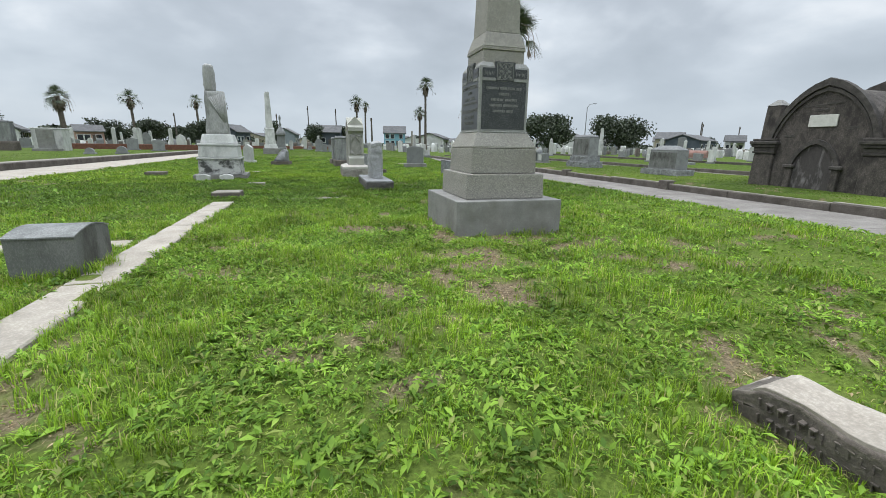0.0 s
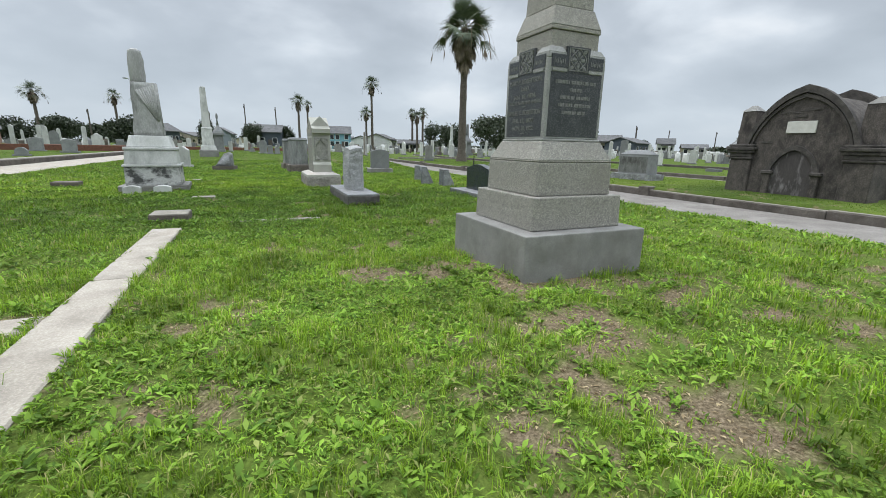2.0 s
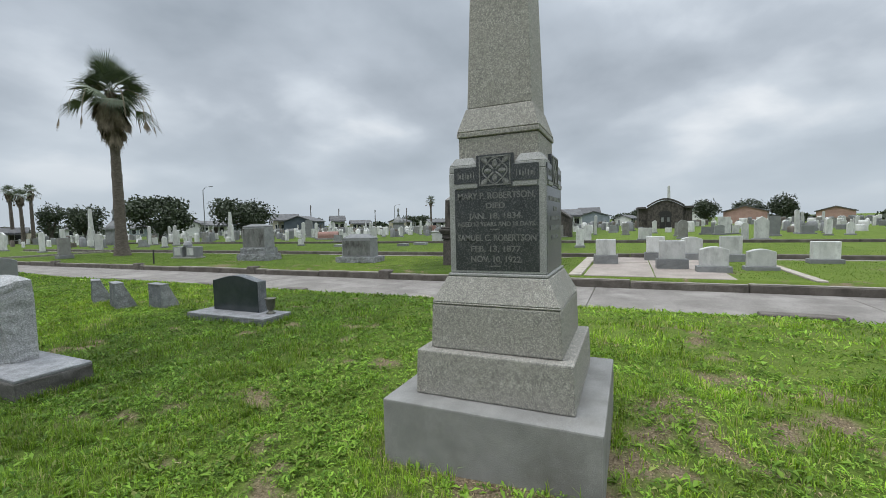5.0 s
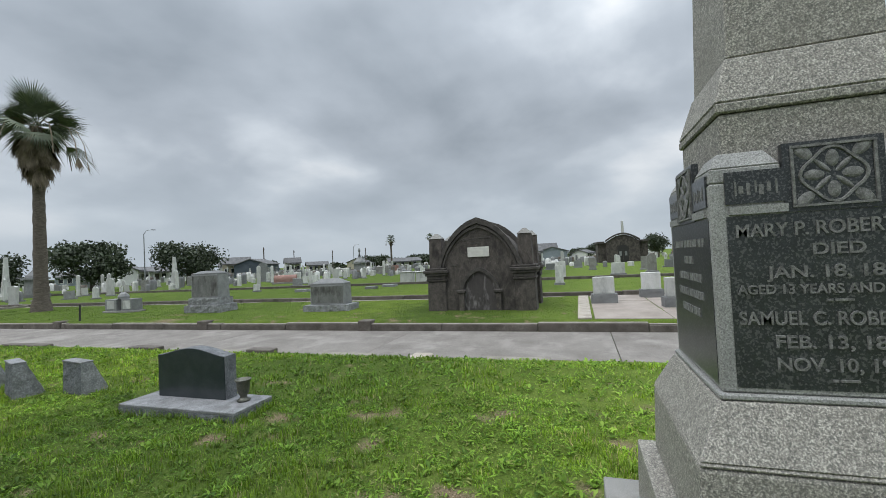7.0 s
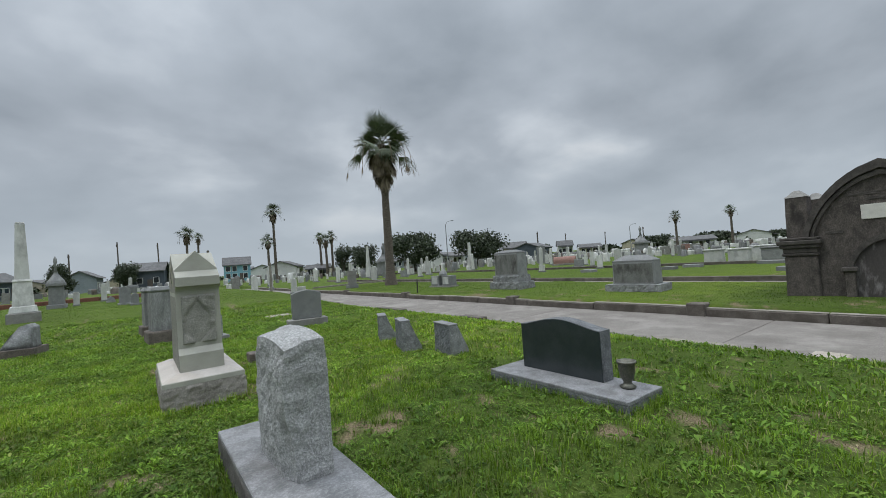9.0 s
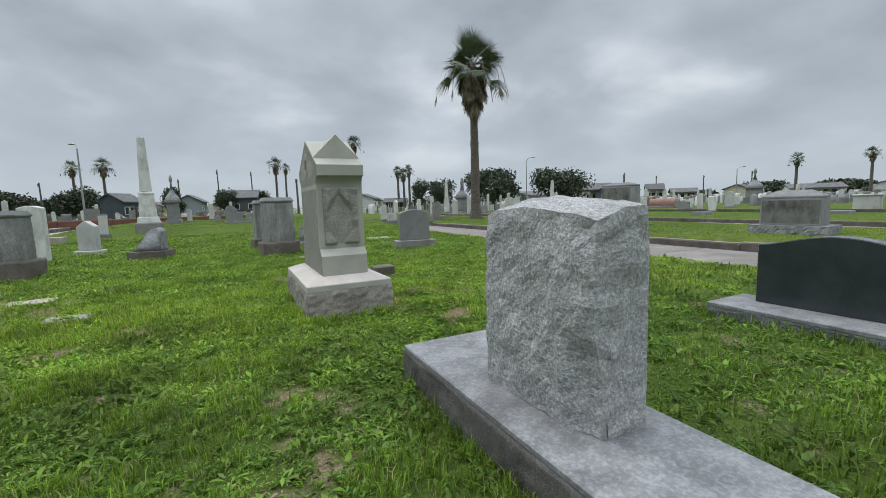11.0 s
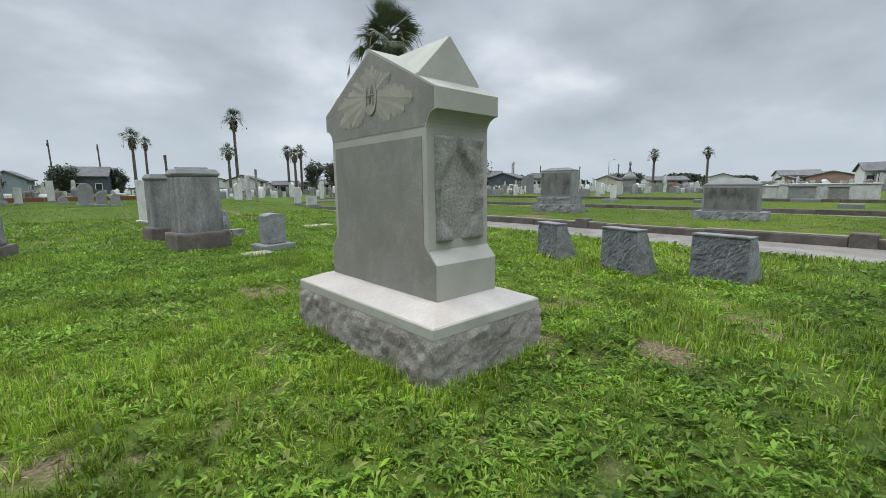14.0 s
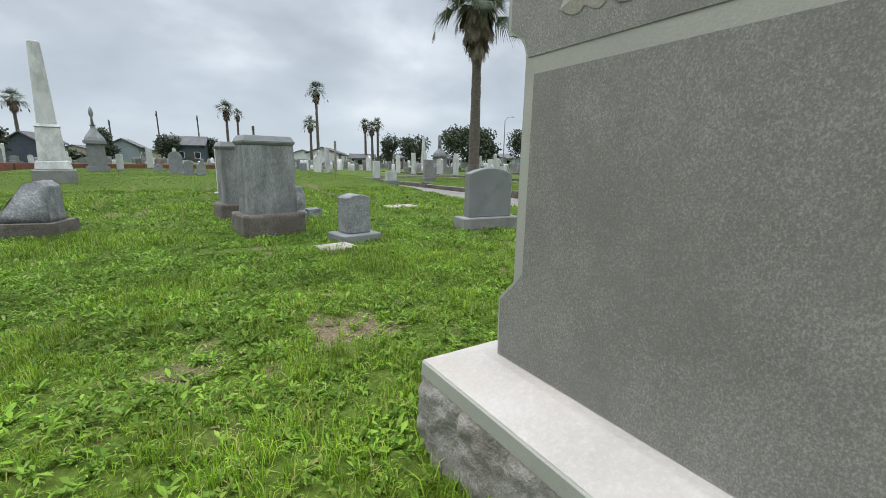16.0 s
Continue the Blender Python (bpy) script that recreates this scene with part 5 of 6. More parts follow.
box_tomb(35.2, 19.9, -0.12, 1.25, 0.9, 1.05, MARBLE, "white box tomb on the lawn")
box_tomb(36.4, 18.2, -0.12, 1.4, 0.9, 1.0, CEMETERY_GREY, "grey box tomb beside a white one")
box_tomb(36.2, 21.9, -0.12, 1.2, 0.9, 1.05, MARBLE, "white box tomb on the lawn")

box_tomb(38.2, 17.3, -0.12, 5.4, 0.9, 1.12, MARBLE, "long low white tomb behind grey ones")
box_tomb(36.4, 16.4, -0.12, 1.0, 0.9, 0.95, GRANITE_PLAIN, "dark grey box tomb before a white one")


def barrel_tomb(x, y):
    o = thing("barrel_tomb", x, y, -0.12, -60, "low rounded red sandstone tomb on a slab", "tomb")
    n = 12
    bm = bmesh.new()
    prism(bm, [(-0.55, 0.2), (0.55, 0.2)] + [(0.55 * math.cos(math.pi * k / n), 0.45 + 0.6 * math.sin(math.pi * k / n)) for k in range(n + 1)], "x", -1.3, 1.3)
    part("barrel", bm, ROSE, o)
    bm = bmesh.new()
    box(bm, -1.5, 1.5, -0.7, 0.7, -0.1, 0.198)
    part("slab", soften(bm, 0.02), GRANITE_PLAIN, o)


barrel_tomb(43.5, 41.3)
for x, y, l in ((31.3, 21.4, 1.1), (29.3, 22.0, 0.8), (28.3, 27.5, 1.0), (33.0, 17.5, 1.4), (26.5, 15.0, 0.9), (30.5, 12.4, 1.0)):
    flat_marker(x, y, 0.7, l, 0.2, CEMETERY_GREY, "low grey ledger stone on the lawn", 4, -0.12)

# white stones beyond the lane, about the palm
for x, y, w, h, m, sh in ((19.2, 54.0, 0.5, 1.85, MARBLE, "curve"), (19.9, 52.0, 0.45, 2.1, MARBLE, "flat"), (21.6, 49.8, 0.75, 1.6, MARBLE, "curve"), (22.9, 49.0, 0.55, 2.1, MARBLE, "arch"), (20.1, 64.0, 0.9, 1.95, MARBLE, "point"), (34.1, 57.8, 0.9, 1.75, MARBLE, "curve"), (26.4, 92.0, 0.7, 2.1, MARBLE, "flat"), (49.6, 49.2, 0.5, 1.4, MARBLE, "flat"), (33.0, 29.6, 0.45, 1.15, MARBLE, "flat"), (44.0, 34.5, 0.75, 1.55, MARBLE, "curve"), (37.4, 33.3, 0.4, 1.45, MARBLE, "flat"), (52.7, 52.7, 1.2, 2.9, CEMETERY_GREY, "curve"), (69.7, 38.5, 1.15, 1.4, ROSE, "flat"), (30.0, 51.5, 0.65, 1.75, MARBLE, "curve"), (29.8, 33.3, 0.5, 0.65, MARBLE, "flat"), (57.2, 57.0, 1.0, 2.7, CEMETERY_GREY, "flat")):
    headstone(x, y, w, h, 0.22, m, "weathered upright headstone on the far lawn", -80, -0.12, base=(w * 1.25, 0.45, 0.12), shape=sh, base_mat=CEMETERY_GREY, group="stones beyond the lane")
obelisk(43.9, 60.0, 1.1, 4.2, MARBLE, "slim white marble obelisk on the far lawn", 0, -0.12)
obelisk(28.9, 66.0, 1.0, 4.6, MARBLE, "slim white obelisk beyond the lane", 0, -0.12)
obelisk(33.0, 68.5, 1.1, 5.1, CEMETERY_GREY, "grey granite obelisk beyond the lane", 0, -0.12)
urn_monument(31.5, 66.0, 1.9, 4.7, CEMETERY_GREY, "grey granite urn monument beyond the lane", -0.12)
urn_monument(64.0, 42.5, 1.9, 4.7, CEMETERY_GREY, "dark granite monument with an urn", -0.12)
obelisk(101.0, -2.6, 1.6, 8.6, MARBLE, "slim white obelisk behind the mausoleum", 0, -0.12)

# north and west lawn
for x, y, w, h, m, sh in ((-3.7, 59.2, 0.45, 1.3, MARBLE, "curve"), (-1.2, 60.5, 0.6, 0.6, CEMETERY_GREY, "point"), (0.8, 49.1, 0.5, 0.95, CEMETERY_GREY, "arch"), (1.5, 49.0, 0.5, 0.8, CEMETERY_GREY, "arch"), (0.1, 52.0, 0.8, 1.5, CEMETERY_GREY, "arch"), (4.0, 56.0, 0.4, 1.6, MARBLE, "flat"), (8.3, 34.0, 0.3, 0.9, MARBLE, "flat"), (8.0, 31.7, 0.45, 0.5, MARBLE, "flat"), (-14.8, 55.2, 0.9, 1.65, MARBLE, "point"), (-21.6, 65.5, 0.95, 1.9, CEMETERY_GREY, "arch"), (-19.9, 58.1, 0.7, 2.3, MARBLE, "arch"), (-12.9, 34.8, 0.6, 0.5, CEMETERY_GREY, "arch"), (-14.0, 33.0, 0.5, 0.4, CEMETERY_GREY, "arch"), (-16.6, 47.0, 0.9, 1.1, CEMETERY_GREY, "curve"), (-4.4, 31.4, 0.28, 0.85, MARBLE, "flat"), (-2.0, 66.0, 0.5, 1.9, MARBLE, "flat"), (-8.0, 64.0, 0.5, 1.6, MARBLE, "curve"), (-12.0, 62.0, 1.2, 1.5, CEMETERY_GREY, "flat")):
    if -8 < x < 9 and y > 45:
        x, y, w, h = 0.3 + 0.66 * (x - 0.3), 12 + 0.66 * (y - 12), 0.68 * w, 0.68 * h
    headstone(x, y, w, h, 0.22, m, "weathered upright headstone on the lawn", 5, 0.2 if x < WEST_OUT else rise(x, y).item(), base=(w * 1.25, 0.45, 0.1), shape=sh, base_mat=CEMETERY_GREY, group="stones on the north lawn")
headstone(-3.55, 25.9, 0.5, 1.0, 0.22, MARBLE, "white marble stone leaning with broken pieces", -20, base=(0.62, 0.5, 0.12), shape="point")
large_headstone(-3.55, 20.9, 0.62, 0.5, 1.3, 0.36, -10, "grey granite headstone with a rock-faced base beside white stones")
headstone(-4.3, 24.5, 0.5, 1.45, 0.25, MARBLE, "pale round-topped stone behind a grey headstone", -10, shape="curve")
headstone(-3.15, 18.5, 0.4, 0.85, 0.35, MARBLE, "white square-topped post stone on the lawn", 0, base=(0.5, 0.45, 0.06))
headstone(-19.9, 40.4, 1.0, 1.6, 0.3, GRANITE_PLAIN, "dark grey slab stone before a white tomb", 5, 0.2, base=(1.6, 0.9, 0.2))
box_tomb(-20.4, 42.2, 0.2, 1.9, 1.6, 1.75, MARBLE, "white-sided tomb behind a dark slab", 8)
large_headstone(-22.6, 41.0, 0.8, 0.7, 2.4, 0.9, 5, "tall grey stepped granite monument")

# leaning timber posts by the lane
for x, y, h in ((9.2, 43.0, 2.4), (13.5, 28.5, 0.75)):
    bm = bmesh.new()
    tube(bm, (0, 0, -0.5), (0.03, 0.0, h), 0.09 if h > 1 else 0.04, 0.08 if h > 1 else 0.035, 8)
    ob = part("post", bm, KERB_TOP if h > 1 else IRON)
    ob.matrix_basis = pose(x, y, -0.12 if h < 1 else 0)
    tagged(ob, "slender weathered stone post" if h > 1 else "short dark iron stake at the kerb", "post")


def mausoleum(x, y, z):
    o = thing("mausoleum", x, y, z, -88, "brown stone mausoleum with a curved pediment and iron doors", "mausoleum")
    n = 14
    bm = bmesh.new()
    prism(bm, [(-4.0, -0.1), (4.0, -0.1), (4.0, 3.5), (-4.0, 3.5)], "y", 0.3, 6)
    part("body", bm, VAULT, o)
    bm = bmesh.new()
    prism(bm, [(-2.6, -0.1), (2.6, -0.1), (2.6, 3.6)] + [(2.6 - 5.2 * k / n, 3.6 + 1.1 * math.sin(math.pi * k / n)) for k in range(n + 1)] + [(-2.6, 3.6)], "y", -0.3, 0.298)
    bmesh.ops.remove_doubles(bm, verts=list(bm.verts), dist=0.001)
    part("front", bm, VAULT, o)
    bm = bmesh.new()
    arch = [(2.75 - 5.5 * k / n, 3.62 + 1.15 * math.sin(math.pi * k / n)) for k in range(n + 1)]
    prism(bm, arch + [(u, w + 0.28) for u, w in reversed(arch)], "y", -0.55, 0.32)
    part("pediment", bm, VAULT_TRIM, o)
    for s in (-1, 1):
        bm = bmesh.new()
        box(bm, s * 2.9, s * 4.2, -0.1, 6.2, 3.3, 3.7)
        part("cornice", soften(bm, 0.05), VAULT_TRIM, o)
        bm = bmesh.new()
        box(bm, s * 0.03, s * 0.85, -0.36, -0.31, 0.0, 2.2)
        d = part("iron_door", bm, IRON, o, "black iron door leaf")
        bm = bmesh.new()
        box(bm, s * 0.25, s * 0.62, -0.38, -0.361, 1.1, 1.85)
        part("door_panel", bm, CEMETERY_GREY, d, "pale panel in the door")
    bm = bmesh.new()
    prism(bm, [(-0.95, 2.2), (0.95, 2.2)] + [(0.95 * math.cos(math.pi * k / 10), 2.2 + 0.8 * math.sin(math.pi * k / 10)) for k in range(11)], "y", -0.36, -0.302)
    bmesh.ops.remove_doubles(bm, verts=list(bm.verts), dist=0.001)
    part("door_arch", bm, IRON, o)
    return o


mausoleum(78.5, -0.4, -0.12)


def side_tomb(x, y):
    """The gabled tomb beyond the vault."""
    o = thing("gabled_tomb", x, y, -0.12, -90, "dark stone tomb with a gabled brick front", "tomb")
    o.scale = (0.8, 1.0, 1.05)
    bm = bmesh.new()
    prism(bm, [(-1.3, -0.1), (1.3, -0.1), (1.3, 1.9), (0, 2.6), (-1.3, 1.9)], "y", 0, 2.2)
    part("body", bm, VAULT, o)
    bm = bmesh.new()
    prism(bm, [(1.5, 1.85), (0, 2.65), (-1.5, 1.85), (-1.5, 2.0), (0, 2.82), (1.5, 2.0)], "y", -0.12, 2.3)
    part("roof", bm, VAULT_TRIM, o)
    for s in (-1, 1):
        bm = bmesh.new()
        box(bm, s * 1.31, s * 1.7, -0.1, 0.4, -0.1, 1.84)
        part("pier", soften(bm, 0.03), VAULT_TRIM, o)
    bm = bmesh.new()
    box(bm, -0.3, 0.3, -0.03, -0.002, 0.9, 1.5)
    part("brick_patch", bm, BRICK_RED, o, "exposed red brick patch")


side_tomb(45.0, 11.9)


# ---- palms ----
def add_frond(verts, faces, origin, az, el, stalk, leaf, n, spread, droop, width):
    d = Vector((math.cos(az) * math.cos(el), math.sin(az) * math.cos(el), math.sin(el)))
    side = Vector((-math.sin(az), math.cos(az), 0))
    side = Matrix.Rotation(random.uniform(-0.75, 0.75), 3, d) @ side
    base = len(verts)
    hub = Vector(origin) + d * stalk + Vector((0, 0, -0.12 * droop * stalk))
    w = side * width * 0.5
    verts += [Vector(origin) - w, Vector(origin) + w, hub + w, hub - w]
    faces.append((base, base + 1, base + 2, base + 3))
    for k in range(n):
        a = spread * (2 * k / (n - 1) - 1)
        u = (d * math.cos(a) + side * math.sin(a)).normalized()
        p = u.cross(d.cross(side)).normalized() * width
        L = leaf * (1 - 0.25 * abs(a) / spread) * random.uniform(0.85, 1.1)
        mid = hub + u * L * 0.55 + Vector((0, 0, -0.05 * droop * L))
        tip = hub + u * L + Vector((0, 0, -0.42 * droop * L))
        b = len(verts)
        verts += [hub - p * 0.3, hub + p * 0.3, mid + p, mid - p, tip]
        faces.extend([(b, b + 1, b + 2, b + 3), (b + 3, b + 2, b + 4)])


def mesh_part(name, verts, faces, mat, parent, label=""):
    me = bpy.data.meshes.new(name)
    me.from_pydata(verts, [], faces)
    me.materials.append(mat)
    ob = new(name, me)
    ob.parent = parent
    if label:
        tagged(ob, label)
    return ob


def fan_palm(x, y, z, h, r, trunk_r, seed, fronds=44, leaflets=20, skirt=0.28, lean=0.0, label="tall fan palm with a skirt of dead fronds"):
    random.seed(seed)
    o = thing("palm_tree", x, y, z, random.uniform(0, 360), label, "palm tree", "fan palms")
    bm = bmesh.new()
    n, rings = 12, 26
    rows_ = []
    for k in range(rings + 1):
        t = k / rings
        rr = trunk_r * (1.0 + 0.55 * max(0, 1 - t * 9) ** 2 - 0.30 * t) * (1 + 0.06 * math.sin(k * 2.6) + 0.05 * random.uniform(-1, 1))
        c = Vector((lean * h * t * t, 0, h * t))
        rows_.append([bm.verts.new(c + Vector((rr * math.cos(2 * math.pi * j / n), rr * math.sin(2 * math.pi * j / n), -0.3 * (k == 0)))) for j in range(n)])
    for a, b in zip(rows_, rows_[1:]):
        for j in range(n):
            bm.faces.new((a[j], a[(j + 1) % n], b[(j + 1) % n], b[j]))
    bm.faces.new(rows_[-1])
    smooth(part("trunk", bm, PALM_TRUNK, o))
    top = Vector((lean * h, 0, h))
    verts, faces = [], []
    for k in range(fronds):
        t = k / fronds
        el = radians(76 - 112 * t ** 0.8 + random.uniform(-9, 9))
        add_frond(verts, faces, top + Vector((0, 0, 0.06 * (1 - t) * r)), k * 2.39996 + random.uniform(-0.3, 0.3), el, r * random.uniform(0.12, 0.34 + 0.2 * t), r * random.uniform(0.42, 0.58), leaflets, radians(random.uniform(44, 66)), 0.15 + 0.9 * t * t, 0.0105 * r)
    mesh_part("crown", verts, faces, PALM_LEAF, o, "grey-green fan fronds")
    # dead fronds hanging in a bulging skirt, and bare stalks drooping from the crown
    verts, faces = [], []
    for k in range(int(fronds * 2.2)):
        a = random.uniform(0, 2 * math.pi)
        f = random.uniform(0, 1)
        L = random.uniform(0.6, 1.0) * r * 0.62
        o_ = top + Vector((math.cos(a) * trunk_r * 0.6, math.sin(a) * trunk_r * 0.6, 0.1 * r - f * (skirt * h * 0.5 + 0.1 * r)))
        add_frond(verts, faces, o_, a, radians(-62 - 20 * f + random.uniform(-6, 4)), L * 0.5, L * 0.6, max(6, leaflets // 2), radians(24), 0.5, 0.02 * r)
    for k in range(9):
        a = random.uniform(0, 2 * math.pi)
        p = [top + Vector((math.cos(a) * r * u, math.sin(a) * r * u, r * w)) for u, w in ((0.05, 0.0), (0.36, 0.06), (0.66, -0.08), (0.78, -0.34), (0.82, -0.6))]
        q = Vector((-math.sin(a), math.cos(a), 0.4)) * 0.009 * r
        for u, w in zip(p, p[1:]):
            b = len(verts)
            verts += [u - q, u + q, w + q, w - q]
            faces.append((b, b + 1, b + 2, b + 3))
        if k % 2:
            add_frond(verts, faces, p[-1], a, radians(-80), 0.02 * r, 0.28 * r, 7, radians(18), 0.2, 0.01 * r)
    mesh_part("dead_fronds", verts, faces, PALM_DEAD, o, "brown thatch of hanging dead fronds")
    return o


fan_palm(17.57, 38.8, -0.12, 11.6, 3.55, 0.38, 5, 52, 20, 0.30, 0.0, "tall fan palm with brown dead fronds beside the lane")


def palm(x, y, top, w):
    r = max(w * 0.6, 1.7)
    fan_palm(x, y, -0.05, top - r * 0.75, r, 0.24 + 0.03 * r, int(x * 7 + y), 38, 13, 0.2, random.uniform(-0.02, 0.02), "fan palm with hanging dead fronds in the distance")


# ---- trees ----
def oak(x, y, top, w, label="", leafy=72):
    random.seed(int(x * 13 + y * 7))
    o = thing("oak_tree", x, y, -0.1, 0, label or "dark evergreen live oak with a spreading crown", "tree", "trees beyond the graves")
    bm = bmesh.new()
    th = top * 0.2
    tube(bm, (0, 0, -0.3), (0.1, 0, th), 0.05 * top, 0.035 * top, 8)
    limbs = []
    for k in range(7):
        a = k * 0.9 + random.uniform(-0.3, 0.3)
        e = Vector((math.cos(a) * w * random.uniform(0.2, 0.36), math.sin(a) * w * random.uniform(0.2, 0.36), top * random.uniform(0.34, 0.8)))
        tube(bm, (0.1, 0, th * 0.9), e, 0.025 * top, 0.008 * top, 6)
        limbs.append(e)
    part("trunk", bm, BARK, o)
    rng = np.random.default_rng(int(abs(x) * 11 + abs(y)))
    clumps = [(e + Vector((random.uniform(-1, 1) * w * 0.12, random.uniform(-1, 1) * w * 0.12, random.uniform(-0.1, 0.1) * top)), random.uniform(0.14, 0.26) * w) for e in limbs for _ in range(5)]
    P = []
    for c, r in clumps:
        n = leafy
        d = rng.normal(size=(n, 3))
        d /= np.linalg.norm(d, axis=1)[:, None]
        P.append(np.array(c) + d * (r * rng.uniform(0.45, 1.05, (n, 1))) * np.array([1, 1, min(0.9, 1.1 * top / w)]))
    m = leafy * 16
    d = rng.normal(size=(m, 3))
    d /= np.linalg.norm(d, axis=1)[:, None]
    lump = 1 + 0.16 * np.sin(d[:, 0] * 7 + x) * np.sin(d[:, 1] * 6 + y) + 0.1 * np.sin(d[:, 2] * 11 + d[:, 0] * 9)
    P.append(np.array([0.0, 0.0, 0.56 * top]) + d * (rng.uniform(0.55, 1.0, m) * lump)[:, None] * np.array([0.5 * w, 0.5 * w, 0.40 * top]))
    P = np.concatenate(P)
    P = P[(P[:, 2] < top) & (P[:, 2] > 0.12 * top)]
    n = len(P)
    s = (0.022 * w + 0.04) * (110 / leafy) ** 0.5 * rng.uniform(0.6, 1.4, (n, 1))
    u = rng.normal(size=(n, 3))
    u /= np.linalg.norm(u, axis=1)[:, None]
    v = np.cross(u, rng.normal(size=(n, 3)))
    v /= np.linalg.norm(v, axis=1)[:, None]
    V = np.stack([P - u * s, P + v * s * 0.6, P + u * s, P - v * s * 0.6], 1).reshape(-1, 3)
    F = np.arange(4 * n).reshape(-1, 4)
    mesh_part("crown", V.tolist(), F.tolist(), OAK_LEAF, o)
    return o


# ---- lamps, poles, houses, cars ----
def lamp(x, y, top, w):
    o = thing("street_lamp", x, y, -0.1, 150 if x < 0 else 0, "grey steel street lamp with a curved arm", "street lamp", "street lamps")
    bm = bmesh.new()
    tube(bm, (0, 0, -0.2), (0, 0, top * 0.93), 0.11, 0.07)
    part("pole", bm, STEEL, o)
    bm = bmesh.new()
    tube(bm, (0, 0, top * 0.92), (0.35, -0.2, top * 0.985), 0.06, 0.05)
    tube(bm, (0.35, -0.2, top * 0.985), (1.0, -0.6, top), 0.05, 0.04)
    part("arm", bm, STEEL, o)
    bm = bmesh.new()
    box(bm, 0.9, 1.5, -0.85, -0.55, top - 0.08, top + 0.06)
    part("lamp_head", soften(bm, 0.03), STEEL, o)


def pole(x, y, top, w):
    o = thing("utility_pole", x, y, -0.1, random.uniform(-30, 30), "weathered timber utility pole", "utility pole", "utility poles")
    bm = bmesh.new()
    tube(bm, (0, 0, -0.2), (-0.012 * top, 0, top), 0.17, 0.12)
    part("pole", bm, POLE, o)
    bm = bmesh.new()
    box(bm, -0.012 * top - 0.16, -0.012 * top + 0.16, -0.2, -0.08, top * 0.9, top * 0.9 + 0.5)
    part("transformer", soften(bm, 0.03), POLE, o)


def house(x, y, top, w, kind, label):
    w = max(w, 4.5)
    turn = random.Random(int(x * 31 + y * 17))
    o = thing("house", x, y, -0.1, -math.degrees(math.atan2(x, y)) + (0 if kind == "blue" else turn.uniform(-12, 12) + turn.choice((0, 90, 0, 70))), label, "house", "houses along the street")
    d, eave = w * 0.8, top * 0.68
    bm = bmesh.new()
    box(bm, -w / 2, w / 2, 0, d, -0.1, eave)
    wall = part("wall", bm, SIDING[kind], o)
    bm = bmesh.new()
    prism(bm, [(-0.4, eave - 0.05), (d / 2, top), (d + 0.4, eave - 0.05), (d + 0.4, eave + 0.12), (d / 2, top + 0.18), (-0.4, eave + 0.12)], "x", -w / 2 - 0.3, w / 2 + 0.3)
    part("roof", bm, ROOF, o)
    bm = bmesh.new()
    prism(bm, [(0.02, eave), (d / 2, top), (d - 0.02, eave)], "x", -w / 2, w / 2)
    part("gable_wall", bm, SIDING[kind], o)
    rows_ = (0.35,) if eave < 4 else (0.22, 0.66)
    for fz in rows_:
        for fx in (-0.34, -0.1, 0.3):
            bm = bmesh.new()
            box(bm, fx * w - 0.45, fx * w + 0.45, -0.05, 0.02, fz * eave, fz * eave + 1.15)
            win = part("window", bm, GLASS, o)
            bm = bmesh.new()
            for a, b, c, e in ((-0.55, -0.451, -0.08, 1.23), (0.451, 0.55, -0.08, 1.23), (-0.45, 0.45, 1.151, 1.23), (-0.45, 0.45, -0.08, -0.001)):
                box(bm, fx * w + a, fx * w + b, -0.07, 0.02, fz * eave + c, fz * eave + e)
            part("window_frame", bm, SIDING["white"], win)
    bm = bmesh.new()
    box(bm, 0.08 * w, 0.08 * w + 0.95, -0.05, 0.02, 0, min(2.1, eave * 0.85))
    part("door", bm, POLE, o)
    if kind in ("white", "tan"):
        bm = bmesh.new()
        box(bm, -w * 0.3, w * 0.45, -1.8, -0.02, eave * 0.86, eave * 0.86 + 0.15)
        porch = part("porch_roof", bm, ROOF, o)
        for s in (-0.28, 0.05, 0.43):
            bm = bmesh.new()
            box(bm, s * w - 0.08, s * w + 0.08, -1.7, -1.54, -0.1, eave * 0.86 - 0.002)
            part("porch_post", bm, SIDING["white"], porch)


def house_gray(x, y, top, w):
    house(x, y, top, w, "gray", "grey clapboard house with a shingled gable roof")


def house_dark(x, y, top, w):
    house(x, y, top, w, "dark", "dark slate-blue house with white window frames")


def house_blue(x, y, top, w):
    house(x, y, top, w, "blue", "two-storey pale blue clapboard house")


def house_white(x, y, top, w):
    house(x, y, top, w, "white", "low white house with a front porch")


def house_tan(x, y, top, w):
    house(x, y, top, w, "tan", "cream stucco house with a porch")


def house_red(x, y, top, w):
    house(x, y, top, w, "red", "low salmon-coloured house with a grey roof")


